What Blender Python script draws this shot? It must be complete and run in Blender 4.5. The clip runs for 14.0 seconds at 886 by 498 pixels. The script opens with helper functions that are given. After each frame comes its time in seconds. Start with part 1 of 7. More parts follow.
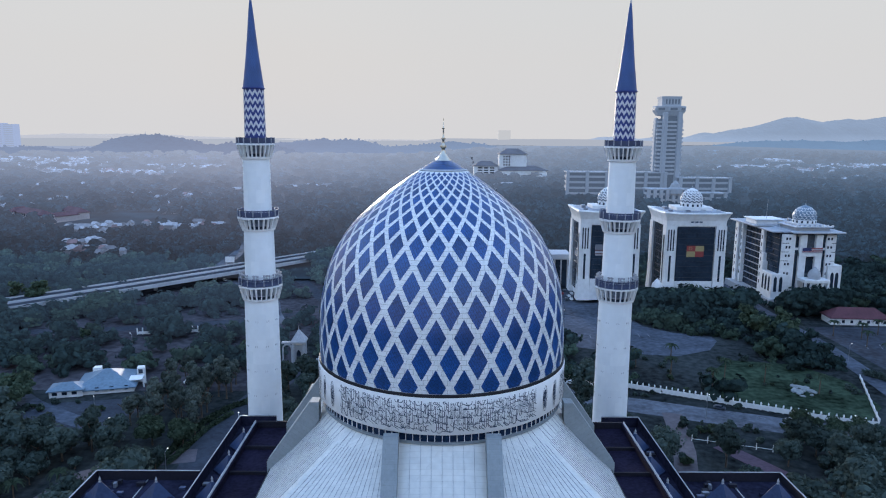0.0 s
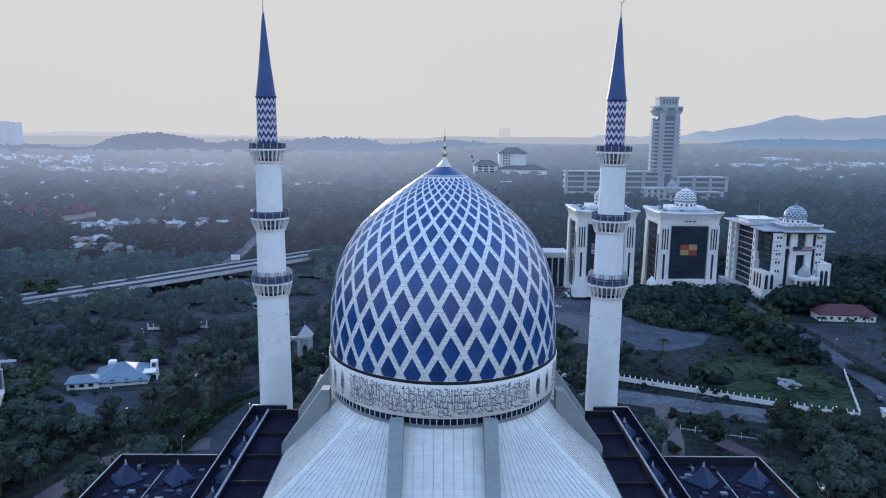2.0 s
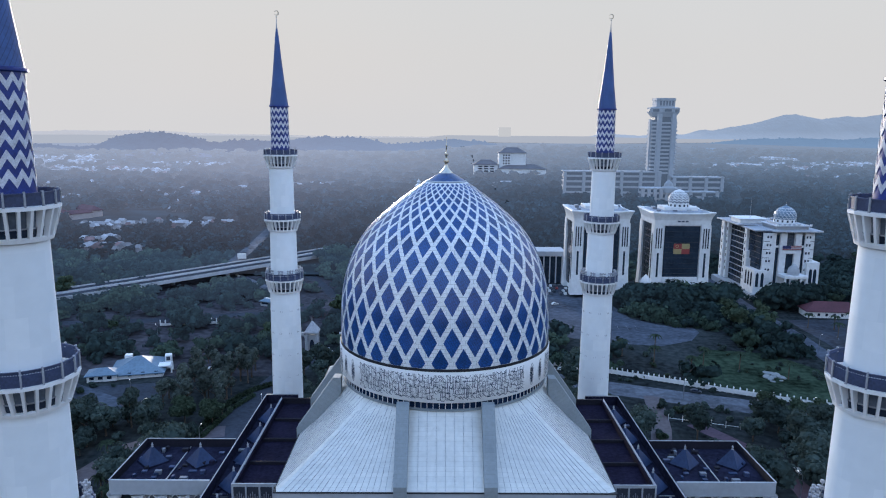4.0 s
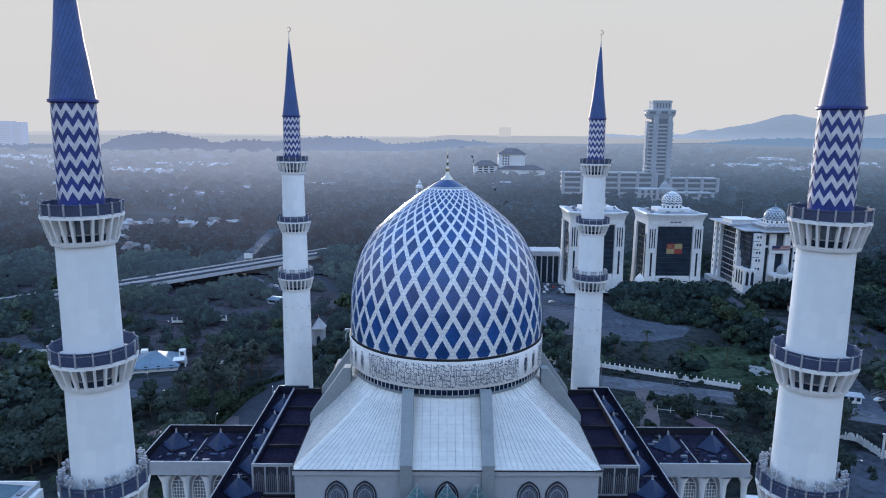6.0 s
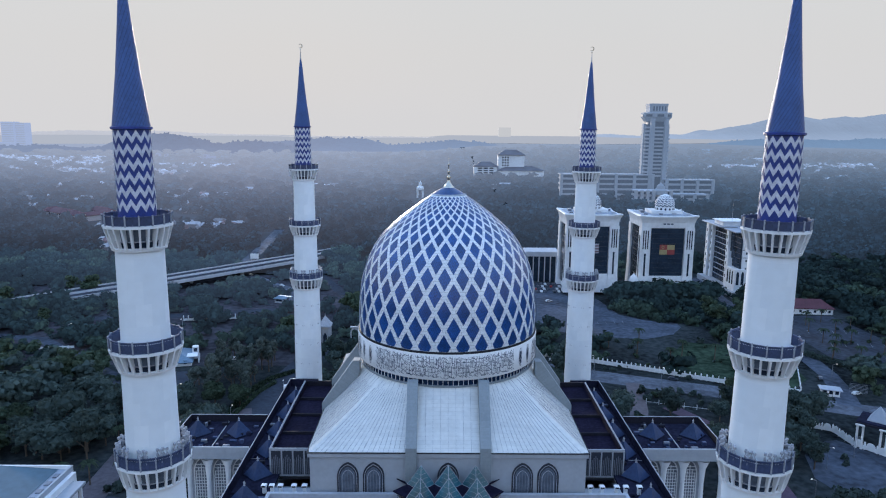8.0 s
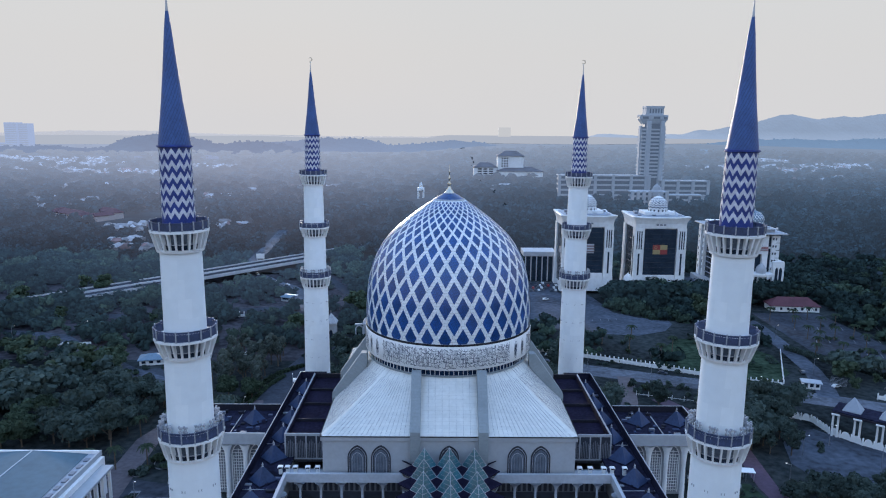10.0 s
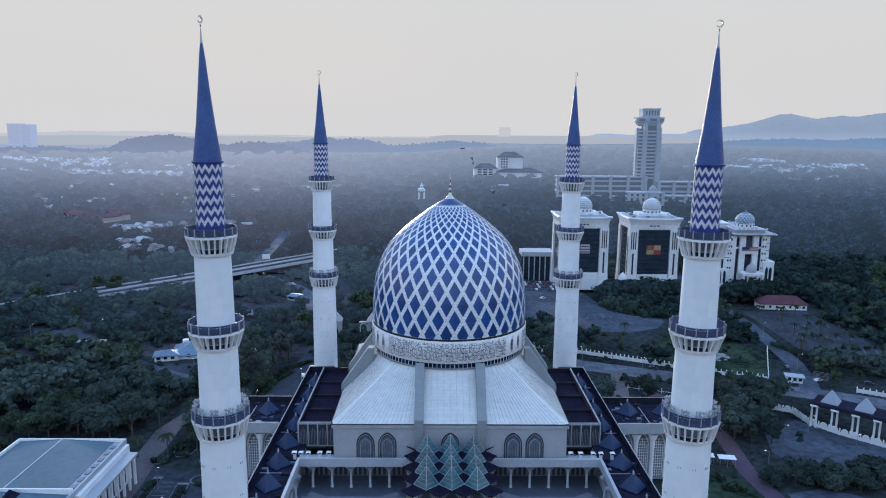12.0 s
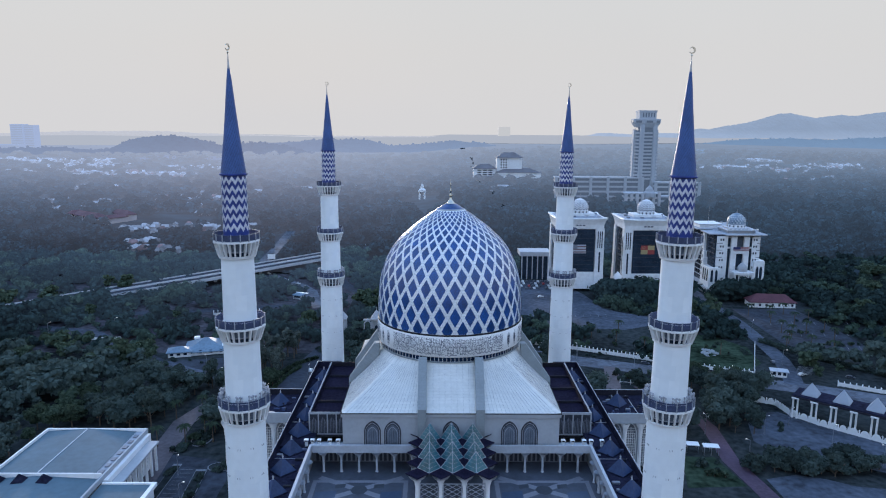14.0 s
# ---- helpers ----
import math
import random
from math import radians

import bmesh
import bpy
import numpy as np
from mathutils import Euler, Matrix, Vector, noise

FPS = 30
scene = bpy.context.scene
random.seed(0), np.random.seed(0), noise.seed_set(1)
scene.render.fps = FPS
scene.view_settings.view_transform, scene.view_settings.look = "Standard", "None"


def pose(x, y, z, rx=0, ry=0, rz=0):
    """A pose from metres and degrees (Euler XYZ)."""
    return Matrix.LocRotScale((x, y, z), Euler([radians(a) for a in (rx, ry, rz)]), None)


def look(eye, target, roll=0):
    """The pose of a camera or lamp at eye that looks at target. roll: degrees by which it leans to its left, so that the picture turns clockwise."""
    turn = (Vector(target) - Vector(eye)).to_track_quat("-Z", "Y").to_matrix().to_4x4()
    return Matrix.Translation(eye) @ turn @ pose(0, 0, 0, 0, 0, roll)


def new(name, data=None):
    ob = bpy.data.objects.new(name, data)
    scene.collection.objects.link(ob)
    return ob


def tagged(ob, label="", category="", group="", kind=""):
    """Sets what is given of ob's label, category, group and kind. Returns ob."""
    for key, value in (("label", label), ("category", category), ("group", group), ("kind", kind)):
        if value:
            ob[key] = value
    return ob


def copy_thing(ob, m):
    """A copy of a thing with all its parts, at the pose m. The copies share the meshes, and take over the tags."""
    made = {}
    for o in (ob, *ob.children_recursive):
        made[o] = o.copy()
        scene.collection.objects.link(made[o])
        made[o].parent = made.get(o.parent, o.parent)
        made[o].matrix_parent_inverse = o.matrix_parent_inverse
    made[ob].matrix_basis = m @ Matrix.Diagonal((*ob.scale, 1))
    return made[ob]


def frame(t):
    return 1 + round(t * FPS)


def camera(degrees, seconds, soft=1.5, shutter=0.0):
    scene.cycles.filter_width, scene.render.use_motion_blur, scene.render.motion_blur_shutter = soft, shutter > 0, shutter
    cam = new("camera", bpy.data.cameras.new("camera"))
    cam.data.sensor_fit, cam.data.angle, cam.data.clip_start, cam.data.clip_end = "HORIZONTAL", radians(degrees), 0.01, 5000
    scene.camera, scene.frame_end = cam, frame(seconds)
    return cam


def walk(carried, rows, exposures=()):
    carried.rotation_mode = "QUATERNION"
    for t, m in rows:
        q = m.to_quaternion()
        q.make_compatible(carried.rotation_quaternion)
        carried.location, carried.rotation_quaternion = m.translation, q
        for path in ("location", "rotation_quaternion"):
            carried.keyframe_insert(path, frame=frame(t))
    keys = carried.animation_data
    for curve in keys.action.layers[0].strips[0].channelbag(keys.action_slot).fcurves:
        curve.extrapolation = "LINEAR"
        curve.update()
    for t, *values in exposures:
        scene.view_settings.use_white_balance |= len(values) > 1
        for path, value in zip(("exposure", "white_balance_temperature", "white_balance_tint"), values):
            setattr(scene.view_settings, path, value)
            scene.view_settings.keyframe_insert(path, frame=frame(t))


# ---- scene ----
cam = camera(65.5, 14.0, soft=1.1)
METRES, EYE, TILT, LEAN, TURN = 104.0, 104.0, 0.0, 0.0, -0.6
ROWS = [
    (0.0, 0.0, 0.0, 0.0, 0.08, -9.77, -0.47),
    (0.5, -0.0005, -0.0248, 0.0053, 0.08, -9.83, -0.48),
    (1.0, -0.0011, -0.0515, 0.011, 0.09, -9.88, -0.5),
    (1.5, -0.0018, -0.0799, 0.0169, 0.09, -9.92, -0.5),
    (2.0, -0.0025, -0.1102, 0.023, 0.1, -9.96, -0.51),
    (2.5, -0.0033, -0.1416, 0.0292, 0.11, -9.99, -0.51),
    (3.0, -0.0041, -0.1745, 0.0357, 0.12, -10.02, -0.5),
    (5.5, -0.0086, -0.3448, 0.0687, 0.14, -10.13, -0.54),
    (6.0, -0.0094, -0.3811, 0.0761, 0.14, -10.12, -0.5),
    (6.5, -0.0103, -0.4178, 0.0842, 0.14, -10.12, -0.49),
    (7.0, -0.0112, -0.4546, 0.093, 0.15, -10.14, -0.51),
    (7.5, -0.0122, -0.4917, 0.1017, 0.15, -10.14, -0.52),
    (8.0, -0.0131, -0.5291, 0.1102, 0.15, -10.15, -0.51),
    (10.5, -0.0172, -0.7173, 0.1492, 0.15, -10.2, -0.46),
    (11.0, -0.018, -0.7546, 0.1576, 0.15, -10.21, -0.43),
    (11.5, -0.0188, -0.7918, 0.1667, 0.15, -10.22, -0.42),
    (12.0, -0.0196, -0.8289, 0.1761, 0.15, -10.24, -0.4),
    (12.5, -0.0205, -0.866, 0.1851, 0.15, -10.27, -0.39),
    (13.0, -0.0215, -0.903, 0.1939, 0.14, -10.29, -0.38),
    (13.5, -0.0222, -0.9399, 0.2028, 0.15, -10.31, -0.36),
    (14.0, -0.0227, -0.9769, 0.2114, 0.15, -10.32, -0.34),
]
walk(cam, [(t, pose(-1.4, -144.5, EYE, TILT, LEAN, TURN) @ pose(METRES * x, METRES * y, METRES * z, 90 + pitch, roll, yaw)) for t, x, y, z, yaw, pitch, roll in ROWS])

# ---- world, sun, exposure ----
SUN_EL, SUN_AZ = radians(6.0), radians(-12.0)      # low, ahead and a little to the left
world = bpy.data.worlds.new("world")
scene.world = world
world.use_nodes = True
wn, wl = world.node_tree.nodes, world.node_tree.links
wn.clear()
w_out = wn.new("ShaderNodeOutputWorld")
w_bg = wn.new("ShaderNodeBackground")
w_sky = wn.new("ShaderNodeTexSky")
w_sky.sky_type = "NISHITA"
w_sky.sun_disc = False
w_sky.sun_elevation, w_sky.sun_rotation = SUN_EL, SUN_AZ
w_sky.dust_density, w_sky.air_density = 4.0, 1.4
w_scale = wn.new("ShaderNodeVectorMath")
w_scale.operation = "SCALE"
w_scale.inputs["Scale"].default_value = 0.06
w_co = wn.new("ShaderNodeTexCoord")
w_sep = wn.new("ShaderNodeSeparateXYZ")
w_ramp = wn.new("ShaderNodeValToRGB")
w_noise = wn.new("ShaderNodeTexNoise")
w_noise.inputs["Scale"].default_value = 2.2
w_noise.inputs["Detail"].default_value = 3.0
els = w_ramp.color_ramp.elements
els[0].position, els[0].color = 0.0, (0.685, 0.68, 0.695, 1)
els[1].position, els[1].color = 1.0, (0.40, 0.72, 1.36, 1)
mid = els.new(0.10)
mid.color = (0.688, 0.685, 0.690, 1)
mid = els.new(0.24)
mid.color = (0.68, 0.70, 0.715, 1)
mid = els.new(0.42)
mid.color = (0.85, 1.21, 1.83, 1)
w_mix = wn.new("ShaderNodeMix")
w_mix.data_type = "RGBA"
w_mix.inputs[0].default_value = 0.993
w_veil = wn.new("ShaderNodeMix")
w_veil.data_type = "RGBA"
w_veil.blend_type = "MULTIPLY"
w_veil.inputs[0].default_value = 0.06
wl.new(w_co.outputs["Generated"], w_sep.inputs[0])
wl.new(w_sep.outputs["Z"], w_ramp.inputs[0])
wl.new(w_co.outputs["Generated"], w_noise.inputs["Vector"])
wl.new(w_sky.outputs[0], w_scale.inputs[0])
wl.new(w_scale.outputs[0], w_mix.inputs[6])
wl.new(w_ramp.outputs[0], w_veil.inputs[6])
wl.new(w_noise.outputs[0], w_veil.inputs[7])
wl.new(w_veil.outputs[2], w_mix.inputs[7])
wl.new(w_mix.outputs[2], w_bg.inputs[0])
w_bg.inputs[1].default_value = 1.02
wl.new(w_bg.outputs[0], w_out.inputs[0])

sun = new("sun", bpy.data.lights.new("sun", "SUN"))
sun.data.energy, sun.data.angle, sun.data.color = 2.1, radians(5), (1.0, 0.90, 0.80)
sun.matrix_world = look((0, 0, 0), (-math.sin(SUN_AZ), -math.cos(SUN_AZ), -math.tan(SUN_EL)))


# ---- materials ----
def mat(name, col, rough=0.6, metal=0.0, var=0.16, big=0.05, fine=1.6, bump=0.15, tile=None, joint=0.55, glow=None,
        rand=0.0, spec=0.5, translucent=0.0, tile_mortar=0.02, leafy=0.0, settle=False):
    """A surface with grain at two scales. tile: size of laid panels in metres (on the UVs); glow: aerial haze painted
    into the emission.
    """
    m = bpy.data.materials.new(name)
    m.use_nodes = True
    n, l = m.node_tree.nodes, m.node_tree.links
    bsdf = n["Principled BSDF"]
    bsdf.inputs["Roughness"].default_value = rough
    bsdf.inputs["Metallic"].default_value = metal
    bsdf.inputs["Specular IOR Level"].default_value = spec
    co = n.new("ShaderNodeTexCoord")
    n1 = n.new("ShaderNodeTexNoise")
    n1.inputs["Scale"].default_value, n1.inputs["Detail"].default_value = big, 5.0
    n2 = n.new("ShaderNodeTexNoise")
    n2.inputs["Scale"].default_value, n2.inputs["Detail"].default_value = fine, 4.0
    l.new(co.outputs["Object"], n1.inputs["Vector"])
    l.new(co.outputs["Object"], n2.inputs["Vector"])
    add = n.new("ShaderNodeMath")
    l.new(n1.outputs[0], add.inputs[0])
    l.new(n2.outputs[0], add.inputs[1])
    value = add.outputs[0]
    top = 2.0
    if rand:
        info = n.new("ShaderNodeObjectInfo")
        mul = n.new("ShaderNodeMath")
        mul.operation = "MULTIPLY_ADD"
        l.new(info.outputs["Random"], mul.inputs[0])
        mul.inputs[1].default_value = rand
        l.new(value, mul.inputs[2])
        value, top = mul.outputs[0], 2.0 + rand
    rng = n.new("ShaderNodeMapRange")
    rng.inputs["From Min"].default_value, rng.inputs["From Max"].default_value = 0.65, top - 0.65
    rng.inputs["To Min"].default_value, rng.inputs["To Max"].default_value = 1 - var, 1 + var
    l.new(value, rng.inputs["Value"])
    vec = n.new("ShaderNodeVectorMath")
    vec.operation = "SCALE"
    vec.inputs[0].default_value = col
    l.new(rng.outputs[0], vec.inputs["Scale"])
    colour = vec.outputs[0]
    if leafy:      # each leaf clump a little different
        isl = n.new("ShaderNodeNewGeometry")
        spread = n.new("ShaderNodeMapRange")
        spread.inputs["To Min"].default_value, spread.inputs["To Max"].default_value = 1 - leafy, 1 + leafy
        l.new(isl.outputs["Random Per Island"], spread.inputs["Value"])
        leaf_vec = n.new("ShaderNodeVectorMath")
        leaf_vec.operation = "SCALE"
        l.new(colour, leaf_vec.inputs[0])
        l.new(spread.outputs[0], leaf_vec.inputs["Scale"])
        colour = leaf_vec.outputs[0]
    height = n2.outputs[0]
    if tile:
        br = n.new("ShaderNodeTexBrick")
        br.inputs["Color1"].default_value = (1, 1, 1, 1)
        br.inputs["Color2"].default_value = (0.93, 0.94, 0.95, 1)
        br.inputs["Mortar"].default_value = (joint, joint, joint, 1)
        br.inputs["Scale"].default_value = 1.0
        br.inputs["Brick Width"].default_value, br.inputs["Row Height"].default_value = tile
        br.inputs["Mortar Size"].default_value = tile_mortar
        l.new(co.outputs["UV"], br.inputs["Vector"])
        mx = n.new("ShaderNodeMix")
        mx.data_type, mx.blend_type = "RGBA", "MULTIPLY"
        mx.inputs[0].default_value = 1.0
        l.new(colour, mx.inputs[6])
        l.new(br.outputs["Color"], mx.inputs[7])
        colour = mx.outputs[2]
    l.new(colour, bsdf.inputs["Base Color"])
    if bump:
        b = n.new("ShaderNodeBump")
        b.inputs["Strength"].default_value, b.inputs["Distance"].default_value = bump, 0.05
        l.new(height, b.inputs["Height"])
        l.new(b.outputs[0], bsdf.inputs["Normal"])
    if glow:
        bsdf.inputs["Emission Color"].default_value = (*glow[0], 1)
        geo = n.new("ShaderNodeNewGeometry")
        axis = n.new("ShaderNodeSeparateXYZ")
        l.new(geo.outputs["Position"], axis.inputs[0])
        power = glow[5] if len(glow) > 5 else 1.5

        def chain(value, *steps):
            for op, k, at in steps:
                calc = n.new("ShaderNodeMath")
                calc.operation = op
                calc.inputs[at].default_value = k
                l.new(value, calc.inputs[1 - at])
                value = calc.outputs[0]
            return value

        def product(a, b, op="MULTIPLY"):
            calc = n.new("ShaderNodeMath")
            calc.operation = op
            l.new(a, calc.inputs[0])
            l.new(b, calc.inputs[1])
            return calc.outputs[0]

        # painted haze: the emission grows with distance
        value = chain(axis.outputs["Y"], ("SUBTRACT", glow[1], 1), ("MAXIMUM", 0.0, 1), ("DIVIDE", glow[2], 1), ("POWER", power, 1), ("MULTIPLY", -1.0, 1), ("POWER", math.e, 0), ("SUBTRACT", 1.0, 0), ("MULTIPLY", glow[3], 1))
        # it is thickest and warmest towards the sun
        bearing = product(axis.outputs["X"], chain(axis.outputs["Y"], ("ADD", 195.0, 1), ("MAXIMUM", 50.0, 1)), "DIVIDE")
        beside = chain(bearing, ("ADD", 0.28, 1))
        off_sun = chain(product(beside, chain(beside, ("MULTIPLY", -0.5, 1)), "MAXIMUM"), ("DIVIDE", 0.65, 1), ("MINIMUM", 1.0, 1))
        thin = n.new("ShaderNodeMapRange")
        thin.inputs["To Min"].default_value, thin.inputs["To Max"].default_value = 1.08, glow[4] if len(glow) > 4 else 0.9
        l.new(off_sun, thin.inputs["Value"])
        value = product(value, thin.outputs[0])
        if settle:      # the painted haze lies in the valleys and thins towards the hilltops
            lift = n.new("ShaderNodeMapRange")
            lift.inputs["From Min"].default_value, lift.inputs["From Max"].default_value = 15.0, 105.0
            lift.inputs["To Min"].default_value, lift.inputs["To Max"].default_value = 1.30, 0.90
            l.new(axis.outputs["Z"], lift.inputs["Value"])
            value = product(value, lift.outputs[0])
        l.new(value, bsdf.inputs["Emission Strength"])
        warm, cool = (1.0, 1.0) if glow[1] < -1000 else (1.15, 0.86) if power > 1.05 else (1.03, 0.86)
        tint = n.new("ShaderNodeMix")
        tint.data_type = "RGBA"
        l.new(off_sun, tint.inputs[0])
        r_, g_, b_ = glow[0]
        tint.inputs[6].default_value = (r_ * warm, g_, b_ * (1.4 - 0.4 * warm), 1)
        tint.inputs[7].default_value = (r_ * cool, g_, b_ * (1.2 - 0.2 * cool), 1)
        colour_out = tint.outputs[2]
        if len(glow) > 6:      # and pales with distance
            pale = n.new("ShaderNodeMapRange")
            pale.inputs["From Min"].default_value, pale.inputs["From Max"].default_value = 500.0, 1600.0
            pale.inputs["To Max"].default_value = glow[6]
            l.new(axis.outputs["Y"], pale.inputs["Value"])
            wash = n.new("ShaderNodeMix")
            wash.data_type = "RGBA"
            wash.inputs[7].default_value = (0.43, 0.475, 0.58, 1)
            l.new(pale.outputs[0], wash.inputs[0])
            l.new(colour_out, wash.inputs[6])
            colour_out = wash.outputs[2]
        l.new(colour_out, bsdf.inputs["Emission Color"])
    if translucent:
        tr = n.new("ShaderNodeBsdfTranslucent")
        l.new(colour, tr.inputs[0])
        ms = n.new("ShaderNodeMixShader")
        ms.inputs[0].default_value = translucent
        l.new(bsdf.outputs[0], ms.inputs[1])
        l.new(tr.outputs[0], ms.inputs[2])
        l.new(ms.outputs[0], n["Material Output"].inputs[0])
    return m


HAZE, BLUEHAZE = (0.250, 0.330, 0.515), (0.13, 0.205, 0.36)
WHITE = mat("white_painted_concrete", (0.78, 0.79, 0.80), 0.62, var=0.07, big=0.12, fine=0.9, bump=0.08)
SHAFT = mat("white_panelled_shaft", (0.80, 0.85, 0.885), 0.55, var=0.04, big=0.06, fine=0.6, bump=0.02, tile=(2.4, 3.6), joint=0.95)
PALEW = mat("dull_white_paint", (0.37, 0.40, 0.45), 0.65, var=0.15, big=0.12, fine=0.9, bump=0.08)
BANDW = mat("white_enamel_tiles", (0.78, 0.81, 0.84), 0.36, var=0.12, big=0.2, fine=2.0, bump=0.05, tile=(1.7, 0.95), joint=0.50, tile_mortar=0.035)
BLUE = mat("blue_enamel_panel", (0.012, 0.070, 0.250), 0.28, var=0.6, big=0.35, fine=2.4, bump=0.12, tile=(0.8, 0.6), joint=0.35, rand=0.35, tile_mortar=0.035, spec=0.6)
CONE = mat("blue_cone_sheet", (0.040, 0.095, 0.27), 0.48, var=0.25, big=0.3, fine=2.5, bump=0.06, tile=(0.55, 40.0), joint=0.62, spec=0.4, tile_mortar=0.05)
DEEP = mat("deep_blue_enamel", (0.012, 0.035, 0.20), 0.4, var=0.4, big=0.6, fine=4.0)
CHEV = mat("speckled_white_tiles", (0.54, 0.56, 0.63), 0.5, var=0.3, big=1.2, fine=7.0, bump=0.1)
ROOFW = mat("white_roof_sheets", (0.66, 0.66, 0.63), 0.27, var=0.10, big=0.12, fine=0.8, bump=0.05, tile=(40.0, 1.1), joint=0.88, tile_mortar=0.06, spec=1.0)
SEAM = mat("roof_seam_metal", (0.21, 0.23, 0.27), 0.5, var=0.7, big=0.25, fine=1.2)
STONE = mat("grey_stone_tiles", (0.25, 0.285, 0.305), 0.6, var=0.12, big=0.2, fine=1.5, bump=0.1, tile=(3.4, 1.1), joint=0.75)
WALL = mat("pale_stone_wall", (0.375, 0.405, 0.445), 0.65, var=0.10, big=0.08, fine=0.8, tile=(2.4, 1.2), joint=0.92)
DARKROOF = mat("dark_roof_felt", (0.018, 0.019, 0.038), 0.95, var=0.6, big=0.15, fine=0.9, bump=0.4, spec=0.05)
BROWN = mat("dark_tray_felt", (0.015, 0.013, 0.029), 0.9, var=0.5, big=0.15, fine=1.2, bump=0.2, spec=0.05)
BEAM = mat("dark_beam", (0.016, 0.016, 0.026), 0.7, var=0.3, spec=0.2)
GLASS = mat("dark_window_glass", (0.018, 0.026, 0.045), 0.10, var=0.3, big=0.2, fine=1.0, bump=0.02)
DARK = mat("black_joint", (0.012, 0.013, 0.018), 0.6)
FRAME = mat("dark_blue_frame", (0.022, 0.027, 0.042), 0.5)
RAIL = mat("blue_grey_railing", (0.042, 0.060, 0.125), 0.5, var=0.35, big=0.6, fine=3.0)
COPE = mat("weathered_coping", (0.34, 0.36, 0.40), 0.7, var=0.3, big=0.3, fine=2.0)
DULLROOF = mat("dark_tile_roof", (0.15, 0.145, 0.16), 0.8, var=0.3)
PANE = mat("grey_blue_pane", (0.075, 0.095, 0.125), 0.22, var=0.5, big=0.5, fine=1.2)
WINPANE = mat("pale_grey_glass", (0.115, 0.14, 0.18), 0.2, var=0.4, big=0.4, fine=1.5, bump=0.02)
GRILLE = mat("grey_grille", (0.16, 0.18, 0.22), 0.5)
PYR = mat("blue_pyramid_sheet", (0.030, 0.050, 0.110), 0.5, var=0.4, big=0.3, fine=1.5, bump=0.15, rand=0.5, spec=0.2)
METAL = mat("grey_metal", (0.36, 0.38, 0.42), 0.4, metal=0.7)
GOLD = mat("finial_metal", (0.55, 0.52, 0.45), 0.3, metal=0.9)
SCRIPT = mat("dark_inlay", (0.060, 0.085, 0.135), 0.5, var=0.2)
RINGGLASS = mat("blue_black_glass", (0.010, 0.026, 0.066), 0.25, var=0.5, big=0.4, fine=1.0, spec=0.3)
CANOPY = mat("canopy_glass", (0.030, 0.112, 0.140), 0.22, var=0.6, big=0.5, fine=3.0, bump=0.1, rand=0.4)
LAWN = mat("lawn", (0.031, 0.037, 0.039), 1.0, var=0.8, big=0.03, fine=0.35, bump=0.6, spec=0.0)
GRASS = mat("mown_grass", (0.032, 0.050, 0.034), 1.0, var=0.8, big=0.06, fine=0.4, bump=0.6, spec=0.0)
ASPHALT = mat("asphalt", (0.038, 0.046, 0.062), 0.95, var=0.4, big=0.06, fine=0.8, bump=0.2, spec=0.15)
PALELOT = mat("worn_paving", (0.063, 0.077, 0.104), 0.95, var=0.55, big=0.05, fine=0.4, bump=0.2, spec=0.15)
KERB = mat("kerb_concrete", (0.15, 0.165, 0.19), 0.8, var=0.3, big=0.3, fine=2.0)
EARTH = mat("bare_earth", (0.062, 0.060, 0.070), 1.0, var=0.7, big=0.03, fine=0.3, bump=0.5, spec=0.0)
LOTDARK = mat("dark_worn_paving", (0.037, 0.045, 0.061), 0.95, var=0.6, big=0.06, fine=0.4, bump=0.2, spec=0.15)
REDPATH = mat("red_paving", (0.060, 0.036, 0.062), 0.9, var=0.4, big=0.08, fine=0.9)
PINKPATH = mat("pinkish_paving", (0.085, 0.075, 0.090), 0.85, var=0.4, big=0.08, fine=0.7, bump=0.2)
PLAZA = mat("courtyard_marble", (0.070, 0.082, 0.108), 0.4, var=0.25, big=0.1, fine=0.7)
BLUEROOF = mat("light_blue_roof", (0.125, 0.20, 0.275), 0.5, var=0.25, big=0.2, fine=1.0)
REDROOF = mat("red_tile_roof", (0.095, 0.030, 0.042), 0.8, var=0.3, big=0.2, fine=1.2)
GREYROOF = mat("grey_blue_sheet_roof", (0.070, 0.128, 0.168), 0.7, var=0.18, big=0.06, fine=0.5)
BARK = mat("bark", (0.10, 0.075, 0.055), 0.9, var=0.3, big=0.8, fine=4.0, bump=0.5)
LEAF = mat("leaves", (0.060, 0.084, 0.077), 1.0, var=0.5, big=0.08, fine=0.5, bump=0.0, rand=1.2, translucent=0.28, spec=0.0, leafy=0.28)
LEAF3 = mat("pale_feathery_leaves", (0.098, 0.122, 0.112), 1.0, var=0.5, big=0.2, fine=0.8, bump=0.0, rand=0.8, translucent=0.3, spec=0.0, leafy=0.35)
LEAF2 = mat("bright_leaves", (0.058, 0.082, 0.056), 1.0, var=0.5, big=0.2, fine=0.8, bump=0.0, rand=0.8, translucent=0.35, spec=0.0, leafy=0.4)
OFFGLASS = mat("office_glass", (0.022, 0.036, 0.058), 0.22, var=0.5, big=0.15, fine=0.8, bump=0.03, spec=0.3)
OFFICE = mat("white_office_cladding", (0.70, 0.73, 0.76), 0.6, var=0.14, big=0.05, fine=0.4)
CONC = mat("pale_concrete", (0.42, 0.45, 0.50), 0.75, var=0.15, big=0.05, fine=0.5)
